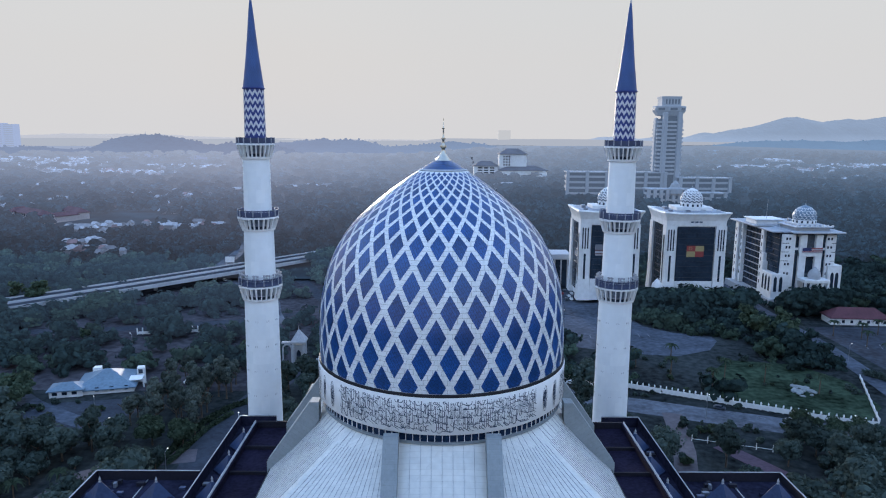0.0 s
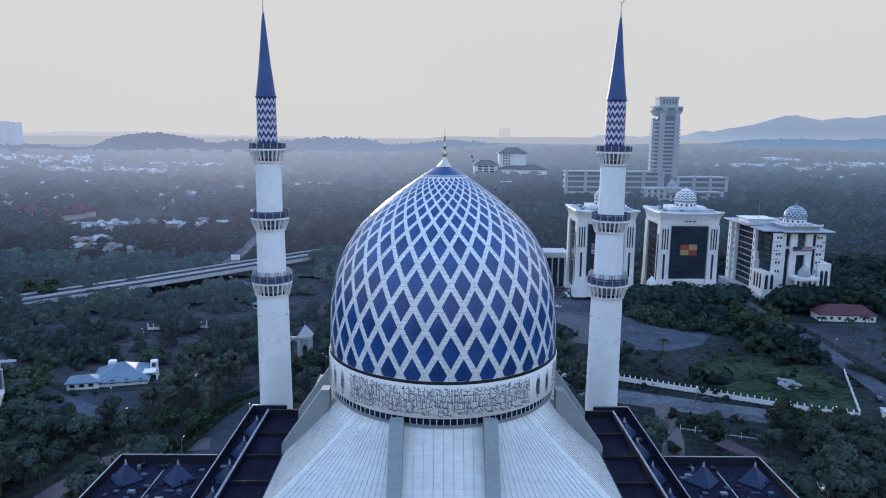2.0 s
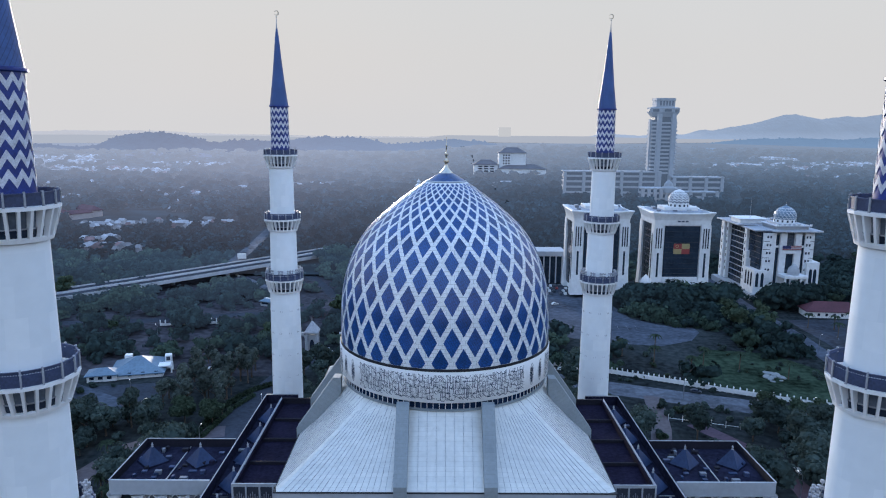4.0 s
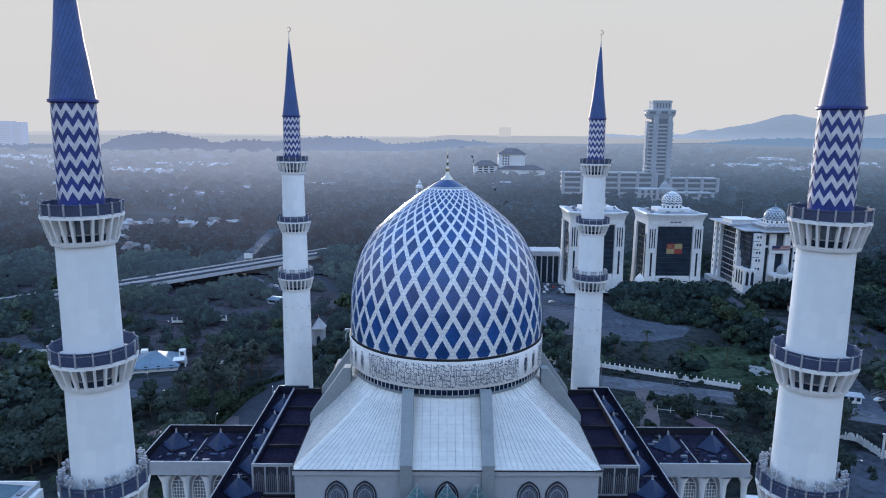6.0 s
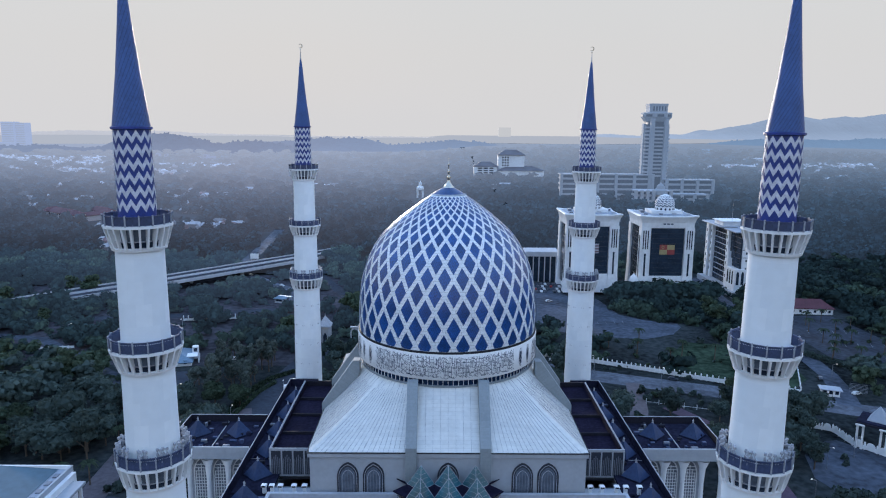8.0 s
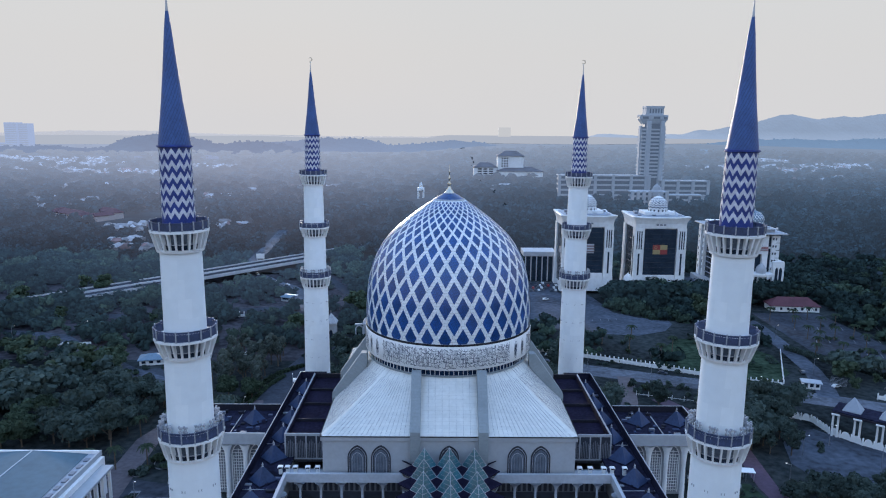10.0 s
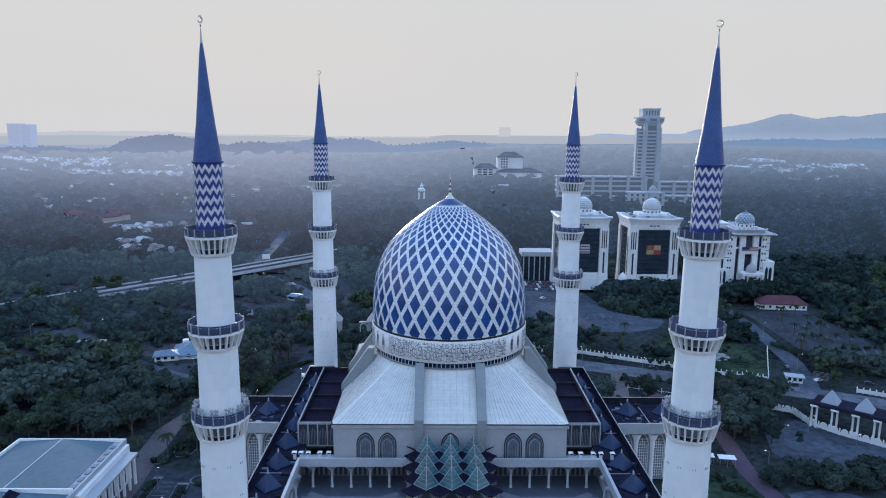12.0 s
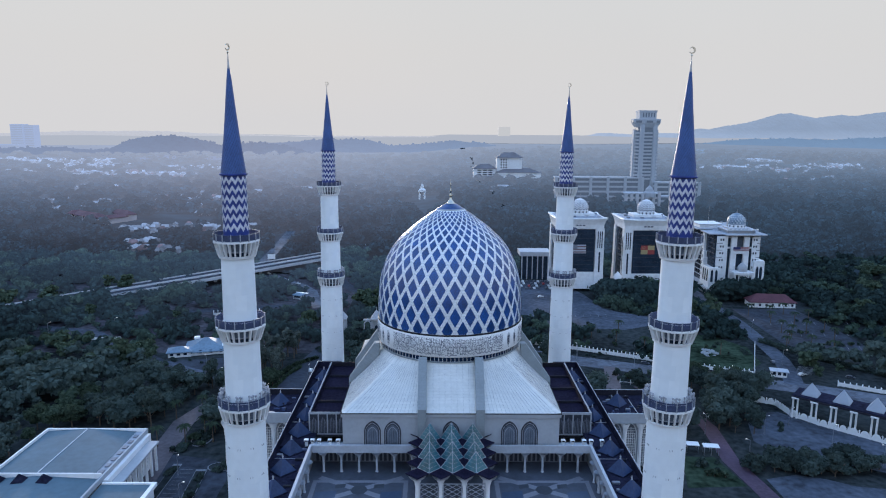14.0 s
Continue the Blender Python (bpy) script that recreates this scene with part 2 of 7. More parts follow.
TOWER = mat("tower_concrete", (0.30, 0.34, 0.40), 0.7, var=0.12, big=0.03, fine=0.3)
# land, hills and woods leaves: aerial haze is painted into their emission
FAR = mat("hazed_land", (0.020, 0.037, 0.047), 1.0, var=0.9, big=0.010, fine=0.05, bump=0.3, spec=0.0, leafy=0.4, glow=(HAZE, 190, 950, 1.0, 0.76, 1.4, 0.5))
HILL = mat("hazed_hill", (0.018, 0.026, 0.030), 0.95, var=0.6, big=0.008, fine=0.05, bump=0.3, glow=(HAZE, 200, 2450, 1.05, 1.0, 1.15, 0.45), settle=True)
NEARHILL = mat("hazed_near_hill", (0.020, 0.030, 0.032), 0.95, var=0.6, big=0.01, fine=0.06, bump=0.3, spec=0.0, leafy=0.3, glow=(HAZE, 200, 1500, 1.0, 1.0, 1.15), settle=True)
FARLEAF = mat("hazed_leaves", (0.030, 0.050, 0.048), 1.0, var=0.6, big=0.02, fine=0.15, bump=0.0, spec=0.0, leafy=0.22, translucent=0.18, glow=(BLUEHAZE, 110, 950, 1.25, 0.05, 1.0))
FARLEAF2 = mat("hazed_light_leaves", (0.052, 0.081, 0.060), 1.0, var=0.6, big=0.02, fine=0.15, bump=0.0, spec=0.0, leafy=0.22, translucent=0.18, glow=(BLUEHAZE, 110, 950, 1.25, 0.05, 1.0))
# FAINT, FARPLAIN and FAINT2 are full haze, painted as an even emission
FAINT = mat("hazed_faint", (0.02, 0.02, 0.02), 0.95, var=0.1, glow=((0.475, 0.48, 0.525), -9000, 1000, 1.0))
FARPLAIN = mat("hazed_pale_plain", (0.02, 0.02, 0.02), 1.0, var=0.1, spec=0.0, bump=0.0, glow=((0.40, 0.43, 0.50), -9000, 1000, 1.0, 1.0))
# far blocks and houses: haze over them is put into the emission
FARBLOCK = mat("hazed_pale_block", (0.10, 0.11, 0.12), 0.9, var=0.2, big=0.02, fine=0.2, spec=0.0, glow=(HAZE, 60, 1150, 1.22))
FAINT2 = mat("hazed_faint_block", (0.02, 0.02, 0.02), 0.95, var=0.1, glow=((0.55, 0.56, 0.585), -9000, 1000, 1.0))
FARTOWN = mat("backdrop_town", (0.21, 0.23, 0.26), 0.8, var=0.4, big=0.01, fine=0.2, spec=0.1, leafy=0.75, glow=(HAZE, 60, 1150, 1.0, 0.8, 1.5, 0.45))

# tower and office slabs, with the haze before them painted as emission
ADMIN = mat("hazed_office_concrete", (0.21, 0.235, 0.27), 0.7, var=0.12, big=0.03, fine=0.3, glow=(HAZE, 60, 1150, 0.98, 0.9, 1.5, 0.5))
ADMINGLASS = mat("hazed_office_glass", (0.025, 0.032, 0.045), 0.5, var=0.4, big=0.1, fine=0.5, spec=0.2, glow=(HAZE, 60, 1150, 0.98, 0.9, 1.5, 0.5))
WORNROAD = mat("worn_pale_road", (0.090, 0.102, 0.128), 0.9, var=0.6, big=0.08, fine=0.5, bump=0.2, spec=0.2)


# ---- builders ----
def part(name, bm, material, parent=None, label="", m=None, smooth=False):
    """Links a bmesh (or a mesh) as one object under a thing."""
    if isinstance(bm, bmesh.types.BMesh):
        me = bpy.data.meshes.new(name)
        bm.normal_update()
        bm.to_mesh(me)
        bm.free()
    else:
        me = bm
    if material and not me.materials:
        me.materials.append(material)
    if smooth:
        me.polygons.foreach_set("use_smooth", [True] * len(me.polygons))
    ob = new(name, me)
    ob.parent = parent
    if m is not None:
        ob.matrix_local = m
    if label:
        ob["label"] = label
    return ob


def thing(name, label, category, m=None, group="", kind=""):
    ob = new(name)
    ob.empty_display_size = 0.5
    if m is not None:
        ob.matrix_basis = m
    return tagged(ob, label, category, group, kind)


def boxes(*specs, bevel=0.0):
    """One bmesh of boxes, each (x0, y0, z0, x1, y1, z1)."""
    bm = bmesh.new()
    for x0, y0, z0, x1, y1, z1 in specs:
        bmesh.ops.create_cube(bm, size=1, matrix=Matrix.Translation(((x0 + x1) / 2, (y0 + y1) / 2, (z0 + z1) / 2)) @ Matrix.Diagonal((x1 - x0, y1 - y0, z1 - z0, 1)))
    if bevel:
        bmesh.ops.bevel(bm, geom=bm.edges[:], offset=bevel, segments=1, affect="EDGES", profile=0.5)
    return bm


def sheet(P, closed=False):
    """A bmesh from a grid of points P[i][j], with UVs in metres."""
    P = np.asarray(P, float)
    rows, cols = P.shape[:2]
    bm = bmesh.new()
    uv = bm.loops.layers.uv.new("UVMap")
    V = [[bm.verts.new(P[i, j]) for j in range(cols)] for i in range(rows)]
    du = np.zeros((rows, cols + 1))
    dv = np.zeros((rows + 1, cols + 1))
    step = np.linalg.norm(np.roll(P, -1, 1) - P, axis=2)
    du[:, 1:] = np.cumsum(step, axis=1)
    dv[1:rows, :cols] = np.cumsum(np.linalg.norm(P[1:] - P[:-1], axis=2), axis=0)
    dv[:, cols] = dv[:, 0]
    for i in range(rows - 1):
        for j in range(cols if closed else cols - 1):
            k = (j + 1) % cols
            try:
                f = bm.faces.new((V[i][j], V[i][k], V[i + 1][k], V[i + 1][j]))
            except ValueError:
                continue
            for lp, (a, b) in zip(f.loops, ((i, j), (i, j + 1), (i + 1, j + 1), (i + 1, j))):
                lp[uv].uv = (du[a, b], dv[a, b])
    return bm


def lathe(profile, seg=48, cap=False):
    """A turned form from (radius, height) pairs."""
    a = np.linspace(0, 2 * math.pi, seg, endpoint=False)
    P = [[(r * math.cos(t), r * math.sin(t), z) for t in a] for r, z in profile]
    bm = sheet(P, closed=True)
    if cap:
        bm.verts.ensure_lookup_table()
        for i in (0, len(profile) - 1):
            bm.faces.new([bm.verts[i * seg + j] for j in (range(seg) if i else reversed(range(seg)))])
    return bm


def prism(points, z0, z1):
    """An upright prism over a flat outline."""
    bm = bmesh.new()
    lo = [bm.verts.new((x, y, z0)) for x, y in points]
    hi = [bm.verts.new((x, y, z1)) for x, y in points]
    bm.faces.new(hi)
    bm.faces.new(lo[::-1])
    for i in range(len(points)):
        j = (i + 1) % len(points)
        bm.faces.new((lo[i], lo[j], hi[j], hi[i]))
    bmesh.ops.recalc_face_normals(bm, faces=bm.faces)
    return bm


def bar(a, b, w, h=None):
    """A straight bar between two points."""
    a, b = Vector(a), Vector(b)
    d = b - a
    bm = bmesh.new()
    bmesh.ops.create_cube(bm, size=1, matrix=Matrix.Translation((a + b) / 2) @ d.to_track_quat("Z", "Y").to_matrix().to_4x4() @ Matrix.Diagonal((w, h or w, d.length, 1)))
    return bm


def join(*bms):
    out = bmesh.new()
    for b in bms:
        me = bpy.data.meshes.new("tmp")
        b.to_mesh(me)
        b.free()
        out.from_mesh(me)
        bpy.data.meshes.remove(me)
    return out


def extruded(outline, depth, m=None):
    """A flat outline in x and z, thickened along y."""
    bm = bmesh.new()
    a = [bm.verts.new((x, 0, z)) for x, z in outline]
    b = [bm.verts.new((x, depth, z)) for x, z in outline]
    bm.faces.new(a)
    bm.faces.new(b[::-1])
    for i in range(len(a)):
        j = (i + 1) % len(a)
        bm.faces.new((a[j], a[i], b[i], b[j]))
    bmesh.ops.recalc_face_normals(bm, faces=bm.faces)
    if m is not None:
        bm.transform(m)
    return bm


def arch(w, h, spring, n=8, x=0.0, z=0.0):
    """Outline of a pointed arch, counted from its lower left corner."""
    pts = [(x - w / 2, z)]
    for i in range(n + 1):
        t = i / n
        u = 1 - math.cos(t * math.pi / 2)
        pts.append((x - w / 2 + (w / 2) * u, z + spring + (h - spring) * (0.80 * math.sin(t * math.pi / 2) + 0.20 * u)))
    pts += [(2 * x - a, b) for a, b in pts[::-1][1:]]
    return pts


def arch_ring(w, h, spring, t, depth, n=8):
    """A pointed-arch frame of width t, thickened along y."""
    o, i = arch(w, h, spring, n), arch(w - 2 * t, h - 1.4 * t, spring, n)
    bm = bmesh.new()
    rows = [[bm.verts.new((x, y, z)) for x, z in pts] for pts, y in ((o, 0), (i, 0), (i, depth), (o, depth))]
    for r in range(4):
        a, b = rows[r], rows[(r + 1) % 4]
        for k in range(len(a) - 1):
            bm.faces.new((a[k], a[k + 1], b[k + 1], b[k]))
    bmesh.ops.recalc_face_normals(bm, faces=bm.faces)
    return bm


# ---- ground ----
GZ = 3.0
def ground_height(x, y):
    far = max(0.0, math.hypot(x, y - 100) - 900)
    east = min(1.0, max(0.0, (x + 80) / 160))
    rise = min(1.0, max(0.0, (y - 330) / 260))
    foot = min(1.0, max(0.0, (y - 1150) / 450))
    return GZ + 16.0 * foot * foot * (3 - 2 * foot) + 6.0 * min(1.0, max(0.0, (y - 320) / 350)) + 15.0 * east * rise * rise * (3 - 2 * rise) + min(16.0, far * 0.012) * (0.5 + noise.noise((x * 0.0011, y * 0.0011, 3.0)))

gx = np.unique(np.concatenate([np.linspace(-400, 400, 41), np.sign(np.linspace(-1, 1, 41)) * (400 + 4400 * np.abs(np.linspace(-1, 1, 41)) ** 2)]))
gy = np.unique(np.concatenate([np.linspace(-420, 700, 57), 700 + 4100 * np.linspace(0, 1, 26) ** 1.6, -420 - 1500 * np.linspace(0, 1, 6)]))
bm = sheet([[(x, y, ground_height(x, y)) for x in gx] for y in gy])
tagged(part("ground", bm, LAWN), "dark green grassy ground with bare patches", "ground", kind="structure")


CLEAR = []
def patch(name, label, pts, material, z=0.05):
    CLEAR.append(pts)
    ob = part(name, prism(pts, GZ - 0.4, GZ + z), material)
    return tagged(ob, label, name.split("_")[0] if name[0] != "c" else "paving", kind="structure")


def ribbon(pts, w):
    """Outline of a road of width w along a line."""
    p = [Vector(q) for q in pts]
    left, right = [], []
    for i, q in enumerate(p):
        d = (p[min(i + 1, len(p) - 1)] - p[max(i - 1, 0)]).normalized()
        nrm = Vector((-d.y, d.x))
        left.append(tuple(q + nrm * w / 2))
        right.append(tuple(q - nrm * w / 2))
    return left, right


def road(name, label, pts, w, material, z=0.08):
    a, b = ribbon(pts, w)
    CLEAR.append(a + b[::-1])
    P = [[(*l, GZ + z), (*r, GZ + z)] for l, r in zip(a, b)]
    bm = sheet(P)
    ext = bmesh.ops.extrude_face_region(bm, geom=bm.faces[:])
    bmesh.ops.translate(bm, verts=[v for v in ext["geom"] if isinstance(v, bmesh.types.BMVert)], vec=(0, 0, -0.5))
    bmesh.ops.recalc_face_normals(bm, faces=bm.faces)
    return tagged(part(name, bm, material), label, "road", kind="structure")


patch("pavement_plaza", "dark paved terrace round the mosque", [(-62, -130), (62, -130), (62, 62), (-62, 62)], PALELOT, 0.06)
patch("pavement_lot", "worn grey car park beyond the lawn", [(50, 180), (64, 170), (90, 160), (110, 157), (128, 166), (137, 180), (137, 189), (120, 194), (108, 206), (104, 240), (92, 292), (58, 292), (50, 230)], PALELOT, 0.05)
patch("pavement_far_lot", "large worn car park beside the woods", [(196, 206), (238, 206), (240, 165), (239, 128), (228, 112), (215, 110), (205, 119), (194, 129), (195, 163)], LOTDARK, 0.05)
patch("pavement_side_lot", "grey asphalt yard behind a white wall", [(126, 24), (134, 34), (144, 36), (150, 28), (172, 6), (188, -10), (184, -34), (152, -14), (136, -7), (124, -2), (121, 8)], PALELOT, 0.05)
patch("pavement_front_lot", "grey asphalt yard beside the clipped hedge", [(112, -22), (124, -19), (133, -22), (141, -27), (152, -29), (170, -34), (176, -80), (112, -80)], PALELOT, 0.04)
patch("pavement_hall_yard", "asphalt forecourt with planted islands", [(-106, -85), (-78, -85), (-78, -14), (-88, -8), (-106, -4)], LOTDARK, 0.04)
patch("pavement_house_yard", "small paved yard before the blue house", [(-150, 82), (-122, 74), (-108, 92), (-118, 104), (-148, 98)], ASPHALT, 0.05)
patch("lawn_strip", "mown green lawn beside the footpath", [(82, -28), (103, -27), (100, -6), (88, -5)], GRASS, 0.03)
patch("lawn_court", "mown green lawn inside the white fence", [(108, 106), (134, 94), (154, 86), (166, 98), (170, 124), (158, 146), (130, 152), (116, 134)], GRASS, 0.03)
CLEAR.pop()
road("road_east", "grey road along the white fence", [(20, 122), (45, 112), (72, 100), (106, 87), (127, 79.5), (150, 71), (175, 61), (230, 34)], 14, WORNROAD)
road("road_north", "side road leading to the offices", [(168, 68), (174, 84), (179, 104), (183, 136), (186, 172), (186, 208), (186, 233), (188, 267), (192, 330)], 9, PALELOT, 0.11)
road("road_gate", "narrow pinkish drive through the gate", [(72, 40), (79, 62), (82, 76), (85, 92)], 7, PINKPATH, 0.10)
road("road_red", "reddish paved footpath", [(92, 66), (104, 44), (108, 20), (105, -9), (107, -28), (110, -70)], 6.5, REDPATH, 0.12)
road("road_west", "dark drive curving beside a clipped hedge", [(-70, 20), (-74, 60), (-72, 90), (-66, 118), (-60, 140)], 12, ASPHALT)
road("road_ramp", "pale ramp leaving the highway", [(-158, 334), (-154, 326), (-141, 307), (-124, 284), (-110, 271), (-98, 251), (-92, 228), (-84, 206)], 9.5, WORNROAD, 0.16)
track, edge = ribbon([(-152, 338), (-157, 352), (-158, 389), (-161, 443), (-165, 504)], 10)
CLEAR.append(track + edge[::-1])
tagged(part("road_hillside", sheet([[(*a, ground_height(*a) + 2.6), (*b, ground_height(*b) + 2.6)] for a, b in zip(track, edge)]), WORNROAD), "pale worn track climbing through the woods", "road", kind="structure")
road("road_hall", "pinkish grey drive beside the hall", [(-106, -60), (-107, -20), (-109, 4), (-110, 24), (-104, 44), (-92, 54), (-76, 58)], 9, PINKPATH, 0.10)
road("road_woods", "lane between the trees", [(-112, 76), (-128, 84), (-150, 98), (-210, 150), (-300, 170)], 7, PALELOT, 0.07)
road("road_park", "road behind the park", [(-300, 160), (-230, 186), (-160, 196), (-95, 214), (-60, 240), (-100, 330)], 8, ASPHALT, 0.09)

# ---- main dome ----
DOME = [(26.0, 56.6), (26.15, 60.0), (26.0, 64.5), (25.6, 69.0), (24.45, 74.3), (22.35, 79.5), (18.9, 84.7), (13.35, 89.8), (8.6, 93.4), (5.2, 95.7), (3.0, 97.1), (0.9, 98.2)]
def catmull(pts, n=12):
    p = np.array(pts, float)
    p = np.vstack([2 * p[0] - p[1], p, 2 * p[-1] - p[-2]])
    out = []
    for i in range(1, len(p) - 2):
        for t in np.linspace(0, 1, n, endpoint=False):
            out.append(0.5 * (2 * p[i] + (p[i + 1] - p[i - 1]) * t + (2 * p[i - 1] - 5 * p[i] + 4 * p[i + 1] - p[i + 2]) * t ** 2 + (3 * p[i] - p[i - 1] - 3 * p[i + 1] + p[i + 2]) * t ** 3))
    return np.vstack([out, p[-2]])
CURVE = catmull(DOME)
STEP = np.hypot(*np.diff(CURVE, axis=0).T)
U = np.concatenate([[0], np.cumsum(STEP / (0.5 * (CURVE[1:, 0] + CURVE[:-1, 0])))])
def on_dome(phi, u, off=0.0):
    r, z = np.interp(u, U, CURVE[:, 0]), np.interp(u, U, CURVE[:, 1])
    r2, z2 = np.interp(u + 0.02, U, CURVE[:, 0]), np.interp(u + 0.02, U, CURVE[:, 1])
    t = Vector((r2 - r, z2 - z)).normalized()
    r, z = r + off * t.y, z - off * t.x
    return (r * math.sin(phi), -r * math.cos(phi), z)

dome = thing("main_dome", "large pointed dome with blue diamond panels and white lattice", "dome")
lat = [i for i in range(len(CURVE)) if CURVE[i, 1] <= 96.4]
bm = sheet([[(r * math.sin(a), -r * math.cos(a), z) for a in np.linspace(0, 2 * math.pi, 128, endpoint=False)] for r, z in CURVE[: lat[-1] + 2]], closed=True)
part("lattice_shell", bm, BANDW, dome, "white enamel lattice of small tiles", smooth=True)
N_AROUND = 32
U_TOP = float(np.interp(95.9, CURVE[:, 1], U))
DU = 0.177
back_panels = []
row, u0 = 0, 0.058
while u0 < U_TOP - 0.4 * DU:
    def diamond(turn, u0=u0, inset=0.735):
        n = 14 if u0 < 0.1 else 4
        a, b = math.pi / N_AROUND * inset, DU * inset
        return [[on_dome(turn + (i - j) / n * a, min(max(u0 + ((i + j) / n - 1) * b, 0.010), U_TOP), 0.05) for j in range(n + 1)] for i in range(n + 1)]
    shared = None
    for k in range(N_AROUND):
        phi = 2 * math.pi * (k + (0.25 if row % 2 else -0.25)) / N_AROUND
        if math.cos(phi) > -0.02:
            if shared is None:
                b = sheet(diamond(0.0))
                shared = part("diamond_panel", b, BLUE, dome, "blue enamel diamond panel" if row == 0 else "", pose(0, 0, 0, 0, 0, math.degrees(phi)), smooth=True).data
            else:
                part("diamond_panel", shared, None, dome, "", pose(0, 0, 0, 0, 0, math.degrees(phi)))
        else:
            back_panels.append(sheet(diamond(phi)))
    row += 1
    u0 += DU
tagged(part("rear_panelling", join(*back_panels), BLUE, dome), kind="stuff")
part("crown_cap", lathe([(r + 0.06, z) for r, z in CURVE if z > 95.8], 48), BLUE, dome, "plain blue cap at the crown", smooth=True)
part("crown_ring", lathe([(4.95, 95.78), (5.15, 95.95), (4.75, 96.2)], 48), PALEW, dome)
part("rim_joint", lathe([(26.1, 56.2), (26.35, 56.25), (26.35, 56.75), (26.05, 56.8)], 128), DARK, dome, "thin black joint under the dome")
part("inscription_band", lathe([(25.6, 48.95), (26.15, 49.0), (26.45, 49.25), (26.5, 56.0), (26.2, 56.3)], 128), WHITE, dome, "white band with dark inscription", smooth=True)
part("window_glass_ring", lathe([(25.3, 47.0), (25.3, 49.0)], 96), RINGGLASS, dome, "dark ring of small windows")
for k in range(116):
    if k == 0:
        mull = part("mullion", boxes((-0.06, -25.42, 47.2, 0.06, -25.2, 49.0)), WHITE, dome).data
    else:
        part("mullion", mull, None, dome, "", pose(0, 0, 0, 0, 0, 360 / 116 * k))
part("drum_sill", lathe([(24.6, 46.8), (25.8, 46.9), (25.8, 47.25), (25.1, 47.35)], 96), STONE, dome)
fin = lathe([(1.7, 97.6), (1.6, 98.0), (1.0, 98.6), (0.6, 99.2), (0.45, 99.8), (0.3, 100.2), (0.75, 100.7), (0.3, 101.2), (0.2, 102.0), (0.5, 102.3), (0.18, 102.7), (0.13, 104.2), (0.3, 104.4), (0.1, 104.7), (0.04, 106.6)], 16)
part("finial", fin, GOLD, dome, "slender metal finial", smooth=True)

# inscription: plain strokes in rows on the band
rng = random.Random(7)
def stroke(a0, z0, a1, z1, w, R=26.53):
    n = 3
    pts = []
    for i in range(n + 1):
        a, z = a0 + (a1 - a0) * i / n, z0 + (z1 - z0) * i / n
        da, dz = a1 - a0, (z1 - z0) / R
        L = math.hypot(da, dz) or 1
        na, nz = -dz / L * w / 2 / R, da / L * w / 2
        pts.append([(R * math.sin(a + s * na), -R * math.cos(a + s * na), z + s * nz) for s in (-1, 1)])
    return pts
verts, faces = [], []
def put_stroke(*args):
    P = stroke(*args)
    base = len(verts)
    for q in P:
        verts.extend(q)
    for i in range(len(P) - 1):
        faces.append((base + 2 * i, base + 2 * i + 1, base + 2 * i + 3, base + 2 * i + 2))
def bowl(a, z, w, h, t, lo=1.0, hi=2.0, n=6):
    for i in range(n):
        t0, t1 = math.pi * (lo + (hi - lo) * i / n), math.pi * (lo + (hi - lo) * (i + 1) / n)
        put_stroke(a + w * math.cos(t0), z + h * math.sin(t0), a + w * math.cos(t1), z + h * math.sin(t1), t * (0.75 + 0.5 * math.sin(math.pi * (i + 0.5) / n)))
